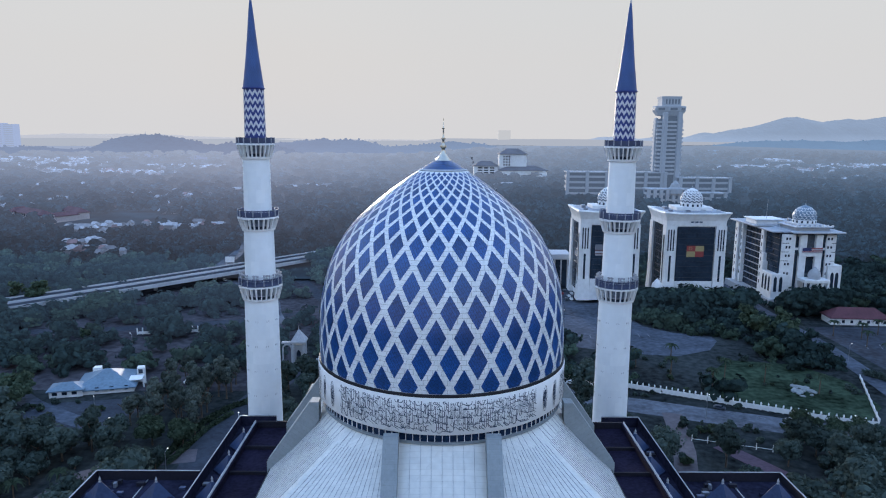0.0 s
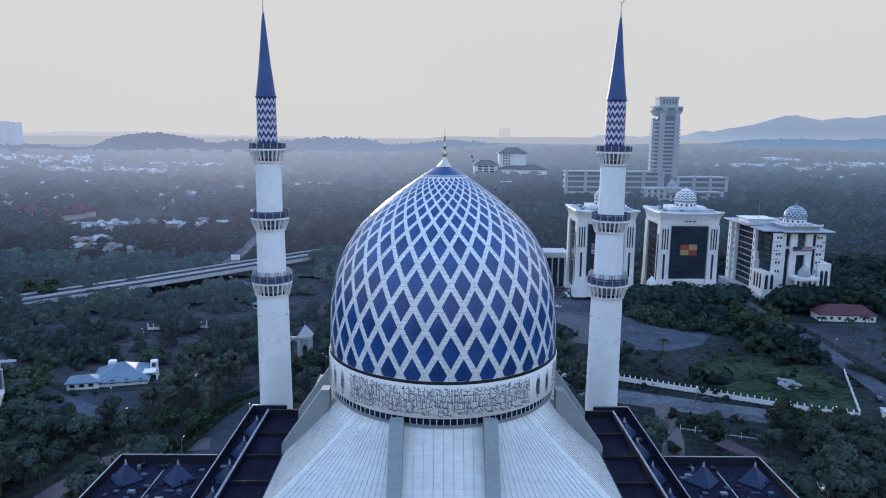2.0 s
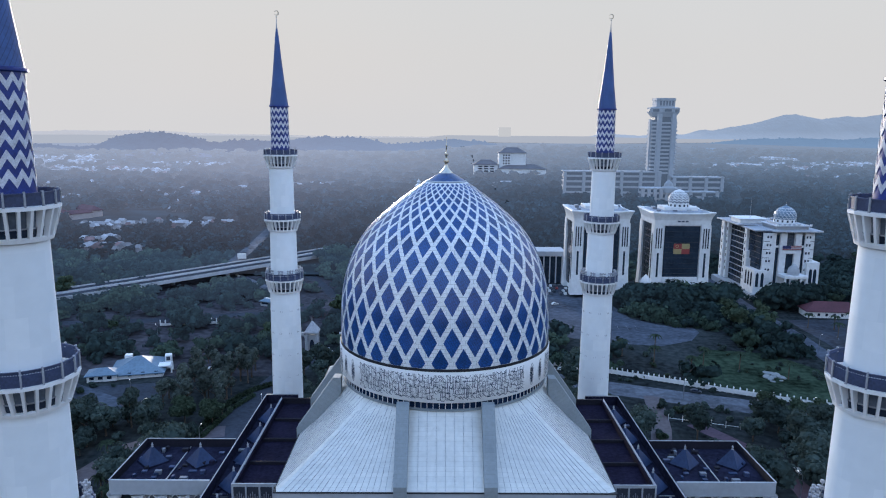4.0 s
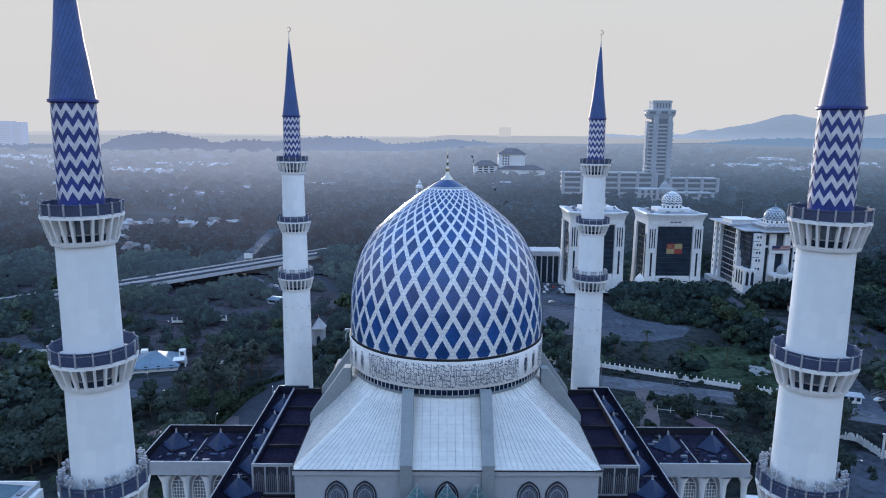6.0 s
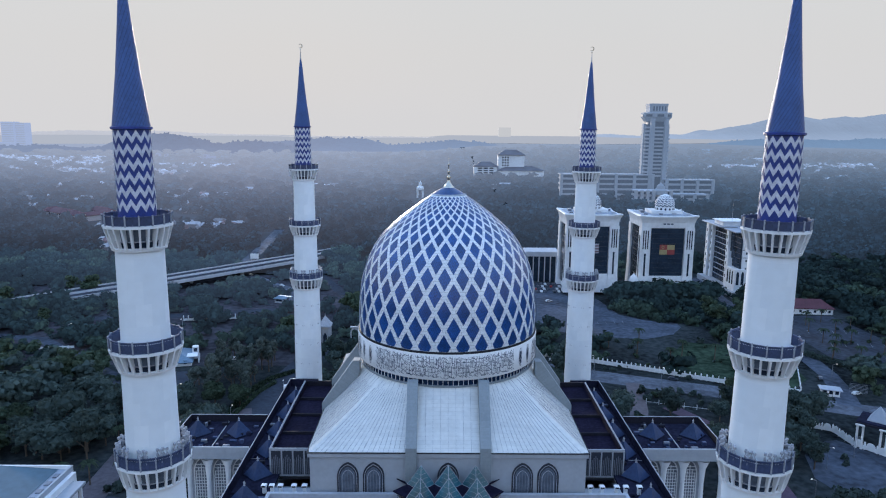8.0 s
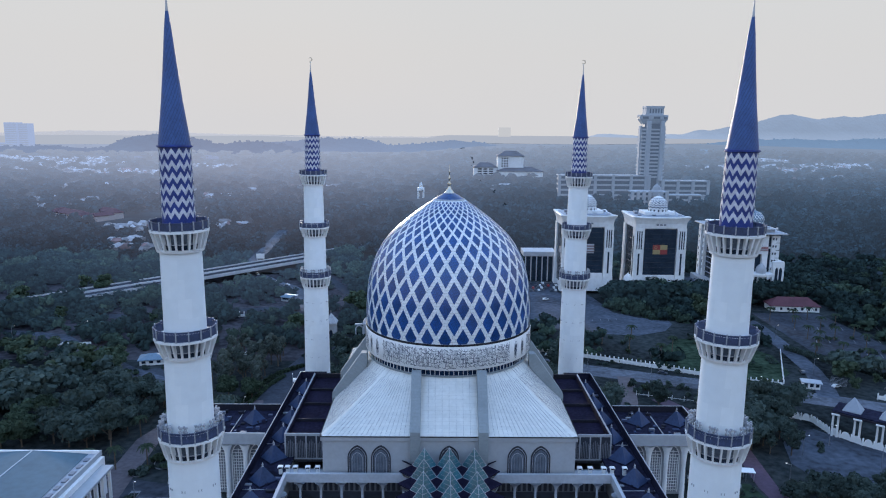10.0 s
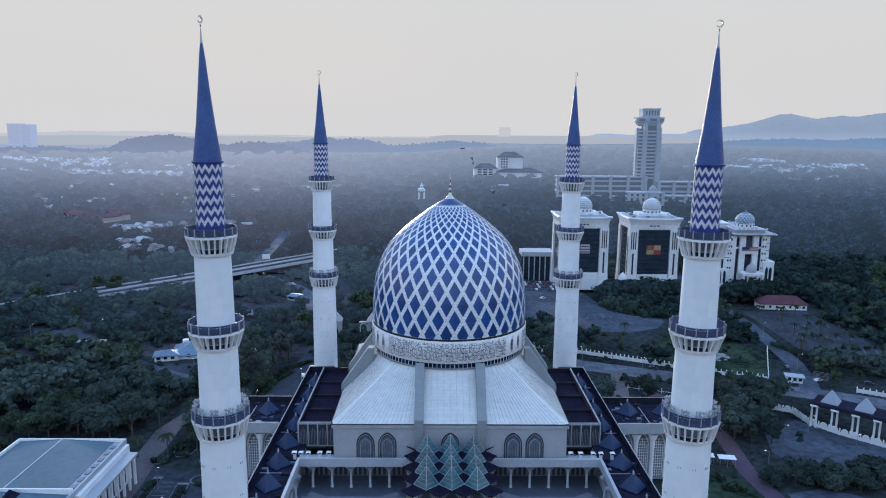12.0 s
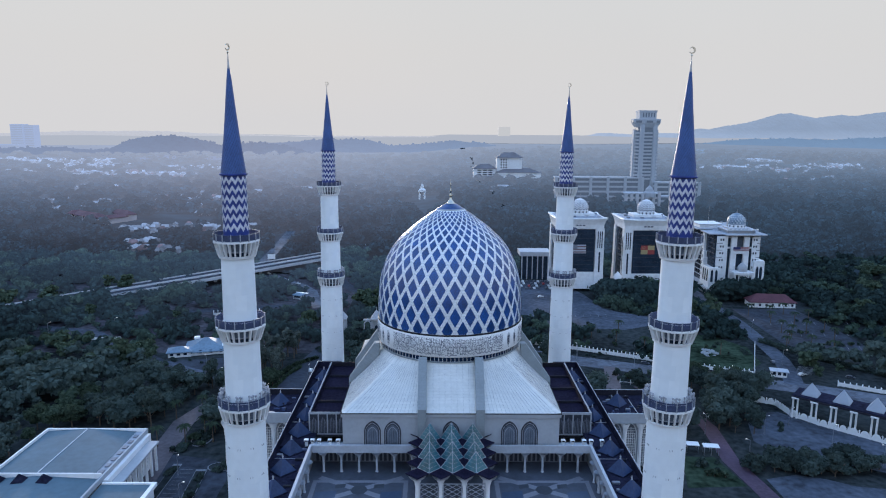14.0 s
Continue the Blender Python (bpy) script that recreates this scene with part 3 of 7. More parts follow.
for panel in (-1, 0, 1):
    c = -0.045 + panel * 1.96
    for zlo, n in ((49.75, 50), (51.0, 52), (52.3, 48), (53.6, 44), (54.6, 36)):
        for k in range(n):
            a = c - 0.79 + 1.58 * (k + rng.uniform(0.1, 0.9)) / n
            z, w, t = zlo + rng.uniform(-0.12, 0.4), rng.uniform(0.010, 0.024), rng.uniform(0.09, 0.14)
            kind = rng.random()
            if kind < 0.34:          # deep open bowl with a raised end
                bowl(a, z + 0.55, w, rng.uniform(0.35, 0.6), t)
                put_stroke(a + w, z + 0.5, a + w * 0.97, min(z + rng.uniform(0.9, 2.0), 55.6), 0.10)
            elif kind < 0.52:        # small loop and tail
                bowl(a, z + 0.6, 0.009, 0.24, 0.11, 0.0, 2.0)
                put_stroke(a + 0.009, z + 0.55, a + rng.uniform(0.018, 0.034), z + 0.05, 0.13)
            elif kind < 0.72:        # slanting sweep
                put_stroke(a - w, z + rng.uniform(0.5, 0.95), a + w * 1.3, z + 0.1, t)
                put_stroke(a - w, z + 0.9, a - w * 1.2, z + 0.5, 0.10)
            elif kind < 0.86:        # long low stroke with teeth
                put_stroke(a - w * 1.5, z + 0.22, a + w * 1.5, z + 0.12, t)
                for q in (-0.8, 0.0, 0.9):
                    put_stroke(a + w * q, z + 0.2, a + w * q + 0.001, z + 0.55, 0.10)
            else:                    # back-turned hook
                bowl(a, z + 0.5, w, 0.45, t, 0.5, 1.6)
            for q in range(rng.choice((0, 1, 1, 2))):
                d = a + rng.uniform(-0.02, 0.02)
                put_stroke(d, min(z + 0.95, 55.4), d + 0.0055, min(z + 1.06, 55.5), 0.13)
    for col in range(150):           # tall upright strokes
        a = c - 0.79 + 1.58 * (col + rng.uniform(0.1, 0.9)) / 150
        z = rng.choice((50.3, 51.4, 52.4, 53.2))
        put_stroke(a, z, a + rng.uniform(-0.0025, 0.0015), min(z + rng.uniform(1.7, 3.6), 55.65), rng.uniform(0.07, 0.105))
    for b in (c + 0.98 - 0.075, c + 0.98 + 0.075, c - 0.98 - 0.075, c - 0.98 + 0.075)[:2 if panel < 1 else 4]:
        for q in range(2):
            bowl(b, 52.7, 0.026 - 0.010 * q, 2.6 - 0.9 * q, 0.11, 0.0, 2.0, 14)
        for s in range(26):
            t0, q = rng.uniform(0, 6.28), rng.uniform(0.15, 0.85)
            bowl(b + 0.022 * q * math.cos(t0), 52.7 + 2.3 * q * math.sin(t0), 0.0055, 0.22, 0.10, rng.uniform(0, 1), 2.0, 4)
me = bpy.data.meshes.new("inscription")
me.from_pydata(verts, [], faces)
tagged(part("inscription", me, SCRIPT, dome, "dark strokes inlaid in the white band"), kind="stuff")

# ---- prayer hall ----
HX, HY, EAVE = 35.0, 37.5, 34.4
hall = thing("prayer_hall", "square white prayer hall with a steep pale metal roof", "mosque hall")
for x0, y0, z0, x1, y1 in ((-HX, -HY, 21.75, HX, -HY + 1.2), (-HX, HY - 1.2, 3, HX, HY), (-HX, -HY + 1.2, 21.75, -HX + 1.2, HY - 1.2), (HX - 1.2, -HY + 1.2, 21.75, HX, HY - 1.2)):
    part("wall", boxes((x0, y0, z0, x1, y1, 33.4)), WALL, hall, "smooth pale stone wall")
part("inner_core", boxes((-HX + 1.3, -31.5, 3, HX - 1.3, HY - 1.3, 33.0)), DARK, hall)
for x0, y0, x1, y1 in ((-HX - 0.5, -HY - 0.5, HX + 0.5, -HY + 0.6), (-HX - 0.5, HY - 0.6, HX + 0.5, HY + 0.5), (-HX - 0.5, -HY + 0.6, -HX + 0.6, HY - 0.6), (HX - 0.6, -HY + 0.6, HX + 0.5, HY - 0.6)):
    part("cornice", boxes((x0, y0, 33.0, x1, y1, 34.2), bevel=0.08), WALL, hall, "projecting cornice")
for x0, y0, x1, y1 in ((-HX - 0.7, -HY - 0.7, HX + 0.7, -HY + 0.3), (-HX - 0.7, HY - 0.3, HX + 0.7, HY + 0.7), (-HX - 0.7, -HY + 0.3, -HX + 0.3, HY - 0.3), (HX - 0.3, -HY + 0.3, HX + 0.7, HY - 0.3)):
    part("gutter", boxes((x0, y0, 34.2, x1, y1, 34.42)), DARK, hall, "dark gutter line")
RT, RZ = 25.4, 46.9
def roof_pair(t):
    """Eave point and drum point of the roof, t from 0 to 8 round the square."""
    side, s = int(t // 2) % 4, (t % 2) - 1.0
    ang = side * math.pi / 2 + s * math.pi / 4
    hx, hy = (HX, HY) if side % 2 == 0 else (HY, HX)
    k = 9.0 / hx
    d = 9.0 / RT
    e = s * hx
    lim = math.asin(d)
    if abs(s) <= k:
        a = s / k * lim
    else:
        a = math.copysign(lim + (abs(s) - k) / (1 - k) * (math.pi / 4 - lim), s)
    c, sn = math.cos(side * math.pi / 2), math.sin(side * math.pi / 2)
    ex, ey = e, -hy - 0.45
    tx, ty = RT * math.sin(a), -RT * math.cos(a)
    return Vector((ex * c - ey * sn, ex * sn + ey * c, EAVE + 0.05)), Vector((tx * c - ty * sn, tx * sn + ty * c, RZ))
P = []
for f in np.linspace(0, 1, 9):
    rowp = []
    for t in np.linspace(0, 8, 224, endpoint=False):
        e, d = roof_pair(t)
        p = e.lerp(d, f)
        p.z -= 0.45 * math.sin(math.pi * f)
        rowp.append(tuple(p))
    P.append(rowp)
part("roof_slope", sheet(P, closed=True), ROOFW, hall, "pale metal roof slopes with standing seams")
for side in range(4):
    offsets = [1.95 * i for i in range(-3, 4)] + [q * (11.2 + 1.32 * i) for q in (-1, 1) for i in range(18)]
    for off in offsets:
        e, d = roof_pair(side * 2 + 1 + off / HX)
        pts = []
        for f in np.linspace(0, 1 if abs(off) < 9 or round(off * 10) % 2 else 0.86, 6):
            p = e.lerp(d, f)
            p.z += 0.03 - 0.45 * math.sin(math.pi * f)
            pts.append(p)
        part("roof_seam", join(*[bar(a, b, 0.045, 0.07) for a, b in zip(pts, pts[1:])]), SEAM, hall)
for side in range(4):
    for s in (-1, 1):
        hy = HY if side % 2 == 0 else HX
        o = [(-hy - 1.2, 12.0), (-hy - 1.2, 35.9), (-27.0, 49.0), (-25.2, 49.0), (-25.2, 45.0), (-hy - 0.2, 31.0), (-hy - 0.2, 12.0)]
        bm = bmesh.new()
        a = [bm.verts.new((9.4 * s - 1.4, y, z)) for y, z in o]
        b = [bm.verts.new((9.4 * s + 1.4, y, z)) for y, z in o]
        uv = bm.loops.layers.uv.new("UVMap")
        bm.faces.new(a), bm.faces.new(b[::-1])
        for i in range(len(o)):
            j = (i + 1) % len(o)
            bm.faces.new((a[j], a[i], b[i], b[j]))
        bmesh.ops.recalc_face_normals(bm, faces=bm.faces)
        for f in bm.faces:
            for lp in f.loops:
                lp[uv].uv = (lp.vert.co.x + 1.7, lp.vert.co.y * 0.7 + lp.vert.co.z)
        part("buttress_rib", bm, STONE, hall, "grey tiled buttress rib", pose(0, 0, 0, 0, 0, 90 * side))


def hall_window(x, w=5.4, h=8.6):
    o = part("arched_window", extruded(arch(w - 0.7, h - 0.5, 4.9), 0.1), WINPANE, hall, "tall pointed window with a dark surround", pose(x, -HY - 0.06, 23.0))
    part("surround", arch_ring(w, h, 5.0, 0.34, 0.35), FRAME, o, "dark moulded surround", pose(0, -0.25, 0))
    part("pale_moulding", arch_ring(w - 0.72, h - 0.5, 4.9, 0.13, 0.24), PALEW, o, "", pose(0, -0.18, 0))
    part("inner_frame", arch_ring(w - 1.0, h - 0.8, 4.8, 0.26, 0.2), FRAME, o, "", pose(0, -0.14, 0))
    part("inner_arch", arch_ring(w - 2.3, h - 2.0, 4.3, 0.10, 0.14), PALEW, o, "thin pale inner arch", pose(0, -0.12, 0))
    for dx in (-0.75, 0.0, 0.75):
        part("grille_bar", boxes((dx - 0.05, -0.12, 0.1, dx + 0.05, 0.0, 6.6 - abs(dx) * 1.2)), GRILLE, o)
for x in (-25.4, -18.9, 0.0, 18.9, 25.4):
    hall_window(x)

# ---- side halls with sunken dark roofs ----
def side_hall(s):
    t = thing("side_hall", "lower side hall with a sunken dark roof", "hall", group="side halls")
    x0, x1 = sorted((s * 35.6, s * 48.3))
    y0, y1, z = -25.2, 24.9, 29.0
    part("wall_front", boxes((x0, y0, 21.0, x1, y0 + 0.5, z)), WALL, t)
    part("wall_outer", boxes((s * 48.05 - 0.25, y0 + 0.5, 15, s * 48.05 + 0.25, y1, z)), WALL, t)
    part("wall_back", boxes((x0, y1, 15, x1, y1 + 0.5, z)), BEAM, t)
    part("sunken_roof", boxes((x0 + 0.3, y0 + 0.5, 26.4, x1 - 0.5, y1, 27.3)), BROWN, t, "dark brown recessed roof tray")
    part("tray_lining", boxes((s * 47.6 - 0.18, y0 + 0.5, 27.3, s * 47.6 + 0.18, y1, 28.9)), BROWN, t)
    part("tray_lining", boxes((x0 + 0.3, y0 + 0.5, 27.3, x1 - 0.7, y0 + 0.75, 28.9)), BROWN, t)
    part("coping", boxes((x0, y0 - 0.12, z, x1, y0 + 0.28, z + 0.2), bevel=0.03), COPE, t)
    part("coping", boxes((s * 48.1 - 0.12, y0 + 0.3, z, s * 48.1 + 0.12, y1 + 0.5, z + 0.16), bevel=0.03), COPE, t)
    for k in range(1, 4):
        yy = y0 + 12.55 * k
        part("cross_beam", boxes((x0 + 0.4, yy - 0.16, 27.3, x1 - 0.6, yy + 0.16, 28.2)), BEAM, t, "brown cross beam")
    for k in range(4):
        cx = x0 + 1.8 + k * 3.05
        part("screen_panel", boxes((cx - 1.3, y0 - 0.12, 21.6, cx + 1.3, y0, 28.4)), FRAME, t, "dark latticed screen panel")
        for d in (-1.0, -0.5, 0.0, 0.5, 1.0):
            part("screen_bar", boxes((cx + d - 0.09, y0 - 0.26, 21.8, cx + d + 0.09, y0 - 0.13, 27.3 - abs(d) * 1.1)), GRILLE, t)
        part("screen_post", boxes((cx + 1.38, y0 - 0.3, 21.2, cx + 1.66, y0 - 0.0, 28.8)), WALL, t)
    part("rear_block", boxes((x0, y1 + 0.5, 3, x1 - 2.8 if s > 0 else x1, 38.0, 21.4)) if s > 0 else boxes((x0 + 2.8, y1 + 0.5, 3, x1, 38.0, 21.4)), WALL, t)
    part("rear_deck", boxes((35.6, y1 + 0.5, 21.4, 45.4, 38.0, 21.9)) if s > 0 else boxes((-45.4, y1 + 0.5, 21.4, -35.6, 38.0, 21.9)), DARKROOF, t, "dark low rear roof")
    part("base_ledge", boxes((x0, y0 - 0.5, 20.4, x1, y0 + 0.5, 21.0)), DARK, t)
    return t
for s in (-1, 1):
    side_hall(s)

def vent(x, y, z):
    t = thing("roof_vent", "white hooded roof vent on the low roof", "vent", pose(x, y, z), group="roof vents")
    part("vent_pipe", boxes((-0.45, -0.4, 0, 0.45, 0.4, 1.9), bevel=0.06), WHITE, t)
    part("hood", boxes((-0.7, -0.9, 1.9, 0.7, 0.5, 2.5), bevel=0.12), WHITE, t)
    part("throat", boxes((-0.5, -0.95, 2.0, 0.5, -0.9, 2.4)), DARK, t)
    return t
v0 = vent(-47.2, -35.5, 21.9)
for x in (-45.2, -43.0, -39.5, -36.8, 36.8, 39.8, 43.6, 46.0, 49.5):
    copy_thing(v0, pose(x, -35.5, 21.9))

# ---- long roof terraces with pyramid skylights, wings ----
def terrace(s):
    t = thing("roof_terrace", "long low block with a dark roof and thin pale parapet", "roof terrace", group="roof terraces")
    xi, xo = sorted((s * 45.6, s * 56.0))
    part("body", boxes((xi + 0.1, -104, 3, xo - 0.1, 38.2, 21.2)), WALL, t)
    part("roof_deck", boxes((xi, -104, 21.2, xo, 38.2, 21.8)), DARKROOF, t, "dark weathered roof deck")
    part("parapet", boxes((s * 56 - 0.2, -104, 21.8, s * 56 + 0.2, 38.6, 24.6)), DARKROOF, t)
    part("coping", boxes((s * 56 - 0.13, -104, 24.6, s * 56 + 0.13, 38.7, 24.74), bevel=0.03), COPE, t)
    part("end_parapet", boxes((xi, 38.2, 21.8, xo - 0.25, 38.6, 24.6)), DARKROOF, t)
    part("end_coping", boxes((xi, 38.2, 24.6, xo - 0.25, 38.6, 24.8)), METAL, t)
    gg = random.Random(3)
    for k in range(46):
        q = (xi + xo) / 2 + gg.uniform(-4, 4), gg.uniform(-95, 34)
        w = gg.uniform(0.4, 1.3)
        part("roof_unit", boxes((q[0] - w, q[1] - 0.5, 21.8, q[0] + w, q[1] + 0.5, 21.8 + gg.uniform(0.3, 0.9)), bevel=0.05), gg.choice((BEAM, RAIL, DARKROOF, PYR, GRILLE)), t, "")
    for yy in (-17, -44, -70):
        part("roof_joint", boxes((xi + 0.4, yy - 0.1, 21.8, xo - 0.4, yy + 0.1, 21.95)), METAL, t)
for s in (-1, 1):
    terrace(s)

def skylight(m):
    t = thing("pyramid_skylight", "dark blue pyramid roof light with a white tip", "roof light", m, group="pyramid roof lights")
    b, h = 2.9, 4.6
    part("curb", boxes((-b, -b, 0, b, b, 0.45)), DARKROOF, t, "", pose(0, 0, 0, 0, 0, 45))
    for k in range(4):
        n = 3
        P = []
        for i in range(n + 1):
            w = (b - 0.1) * (1 - i / n * 0.985)
            P.append([(-w, -w, 0.45 + (h - 0.45) * i / n), (0, -w, 0.45 + (h - 0.45) * i / n), (w, -w, 0.45 + (h - 0.45) * i / n)])
        part("slope", sheet(P), PYR, t, "", pose(0, 0, 0, 0, 0, 45 + 90 * k))
    part("tip", lathe([(0.32, h - 0.35), (0.2, h), (0.3, h + 0.3), (0.16, h + 0.6), (0.03, h + 1.0)], 10), COPE, t, "small pale tip")
    return t
p0 = skylight(pose(-51.2, -26.3, 21.8))
for x in (-51.2, 51.2):
    for y in (-90, -77.2, -64.5, -52, -39.3, -26.3, -13.5, -0.8, 12, 24.8):
        if (x, y) != (-51.2, -26.3):
            copy_thing(p0, pose(x, y, 21.8))

def wing(s):
    t = thing("side_wing", "low white wing with tall arched screens and a dark roof", "building wing", group="side wings")
    xi, xo = s * 56.5, s * 80.6
    a, b = sorted((xi, xo))
    y0, y1 = -15.8, 6.8
    part("body", boxes((a, y0 + 3.5, 3, b - (6 if s > 0 else 0) if s > 0 else b, y1, 21.0)) if s > 0 else boxes((a + 6, y0 + 3.5, 3, b, y1, 21.0)), WALL, t)
    part("roof_deck", boxes((a, y0 + 0.6, 21.0, b, y1 - 0.6, 22.6)), DARKROOF, t, "dark weathered roof deck")
    part("fascia", boxes((a, y0, 21.0, b, y0 + 0.6, 24.7)), WALL, t, "deep white fascia")
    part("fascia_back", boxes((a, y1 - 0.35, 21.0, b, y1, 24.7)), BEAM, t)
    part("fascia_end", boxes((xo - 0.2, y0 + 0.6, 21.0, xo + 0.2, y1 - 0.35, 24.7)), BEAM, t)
    part("end_coping", boxes((xo - 0.14, y0, 24.7, xo + 0.14, y1 - 0.35, 24.84)), COPE, t)
    part("coping", boxes((a, y1 - 0.27, 24.7, b, y1 - 0.02, 24.84)), COPE, t)
    part("front_lining", boxes((a, y0 + 0.6, 22.6, b, y0 + 0.8, 24.5)), DARKROOF, t)
    part("roof_joint", boxes(((a + b) / 2 - 0.12, y0 + 0.7, 22.6, (a + b) / 2 + 0.12, y1 - 0.7, 22.8)), METAL, t)
    for k in range(5):
        cx = xi + s * (0.9 + k * 5.6)
        part("column", lathe([(0.9, 3), (0.75, 4), (0.62, 14), (0.9, 18.5), (1.9, 21.0)], 12), WHITE, t, "", pose(cx, y0 + 1.0, 0), smooth=True)
        if k < 3:
            wx = cx + s * 2.8
            sc = part("arched_screen", extruded(arch(4.0, 15.5, 11.5), 0.15), GRILLE, t, "tall latticed arched screen", pose(wx, y0 + 3.2, 4.0))
            part("screen_frame", arch_ring(4.4, 15.9, 11.6, 0.3, 0.3), WHITE, sc, "", pose(0, -0.2, 0))
            for q in range(-2, 3):
                part("lattice_bar", boxes((q * 0.75 - 0.09, -0.2, 0.2, q * 0.75 + 0.09, -0.02, 14.2 - abs(q) * 1.2)), WHITE, sc)
            for q in range(14):
                part("lattice_bar", boxes((-1.75, -0.17, 0.7 + q, 1.75, -0.03, 0.85 + q)), WHITE, sc)
    gw = random.Random(8)
    for k in range(30):
        q = gw.uniform(a + 1.5, b - 1.5), gw.uniform(y0 + 1.5, y1 - 1.5)
        w = gw.uniform(0.3, 1.1)
        part("roof_unit", boxes((q[0] - w, q[1] - 0.5, 22.6, q[0] + w, q[1] + 0.5, 22.6 + gw.uniform(0.3, 1.2)), bevel=0.06), gw.choice((BEAM, RAIL, DARKROOF, PYR, GRILLE)), t)
    for dx in (6.4, 18.8):
        copy_thing(p0, pose(xi + s * dx, -2.6, 22.6))
for s in (-1, 1):
    wing(s)

# ---- courtyard and arcade ----
CZ = 15.0
patch_top = part("courtyard_floor", boxes((-45.6, -104, 3, 45.6, -32.5, CZ)), PLAZA)
tagged(patch_top, "blue-grey marble courtyard floor", "courtyard floor", kind="structure")
INLAY = mat("pale_inlay", (0.20, 0.21, 0.245), 0.4, var=0.15, big=0.2, fine=1.0)
INLAYB = mat("blue_inlay", (0.045, 0.075, 0.13), 0.35, var=0.2, big=0.2, fine=1.0)
INLAYD = mat("dark_inlay_stone", (0.045, 0.055, 0.07), 0.35, var=0.2, big=0.2, fine=1.0)
for s in (-1, 1):
    fl = thing("floor_inlay", "courtyard inlay of pale borders with blue and dark shapes", "floor inlay", group="floor inlays")
    x0, x1 = sorted((s * 13.5, s * 43.5))
    cx, cy, y0, y1 = (x0 + x1) / 2, -62.0, -79.0, -45.0
    part("border", boxes((x0, y1 - 1.4, CZ, x1, y1, CZ + 0.012), (x0, y0, CZ, x1, y0 + 1.4, CZ + 0.012), (x0, y0 + 1.4, CZ, x0 + 1.4, y1 - 1.4, CZ + 0.012), (x1 - 1.4, y0 + 1.4, CZ, x1, y1 - 1.4, CZ + 0.012)), INLAY, fl, "pale stone border")
    for ang in (30, -30, 150, 210):
        part("ray", boxes((2.5, -1.1, 0, 15.2, 1.1, 0.016)), INLAY, fl, "", pose(cx, cy + 11.2, CZ, 0, 0, ang if ang < 100 else ang))
    for q, (dx, dy, w, h) in enumerate(((-10, 8.2, 6.4, 2.6), (10, 8.2, 6.4, 2.6), (-6, 13.5, 3.2, 1.4), (6, 13.5, 3.2, 1.4))):
        o = [(cx + dx - w / 2, cy + dy - h), (cx + dx + w / 2, cy + dy - h * 0.6), (cx + dx + w / 2, cy + dy + h), (cx + dx - w / 2, cy + dy + h * 0.6)]
        part("blue_field", prism(o, CZ, CZ + 0.020), INLAYB if q < 2 else INLAYD, fl)
    part("medallion", prism([(cx + 2.7 * math.cos(a), cy + 11.2 + 2.7 * math.sin(a)) for a in np.linspace(0, 2 * math.pi, 8, endpoint=False)], CZ, CZ + 0.024), INLAYD, fl, "dark octagonal medallion")
    part("pool_kerb", boxes((cx - 7.3, -58.0, CZ, cx + 7.3, -57.7, CZ + 0.35), (cx - 7.3, -70, CZ, cx - 7.0, -58.0, CZ + 0.35), (cx + 7.0, -70, CZ, cx + 7.3, -58.0, CZ + 0.35), (cx - 0.15, -70, CZ, cx + 0.15, -58.0, CZ + 0.35)), DARK, fl, "dark kerb of a square basin")

arc = thing("courtyard_arcade", "white colonnade of slender arches round the courtyard", "arcade")
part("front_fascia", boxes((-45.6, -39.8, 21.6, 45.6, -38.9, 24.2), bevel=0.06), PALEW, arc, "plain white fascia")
part("front_soffit", boxes((-45.4, -38.9, 21.3, 45.4, -32.6, 21.7)), WALL, arc)
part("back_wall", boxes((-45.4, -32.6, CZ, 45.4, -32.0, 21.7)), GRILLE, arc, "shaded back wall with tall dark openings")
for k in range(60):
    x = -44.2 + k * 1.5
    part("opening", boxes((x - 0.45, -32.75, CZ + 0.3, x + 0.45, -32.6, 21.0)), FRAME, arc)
for s in (-1, 1):
    xi, xo = sorted((s * 44.7, s * 45.6))
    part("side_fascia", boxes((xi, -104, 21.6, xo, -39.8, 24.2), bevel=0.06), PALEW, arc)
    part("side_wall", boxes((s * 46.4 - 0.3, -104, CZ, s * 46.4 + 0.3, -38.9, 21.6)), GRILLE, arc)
col_prof = [(0.55, 0), (0.5, 0.3), (0.38, 0.5), (0.36, 4.6), (0.5, 5.2), (0.9, 6.0), (1.7, 6.65)]
cm = None
for k in range(6):
    for s in (-1, 1):
        for x, y in ((s * (12.5 + 5.72 * k), -39.4), (s * 45.0, -46.0 - 6.2 * k)):
            if cm is None:
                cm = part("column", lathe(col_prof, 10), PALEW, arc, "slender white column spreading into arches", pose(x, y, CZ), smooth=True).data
            else:
                part("column", cm, None, arc, "", pose(x, y, CZ))

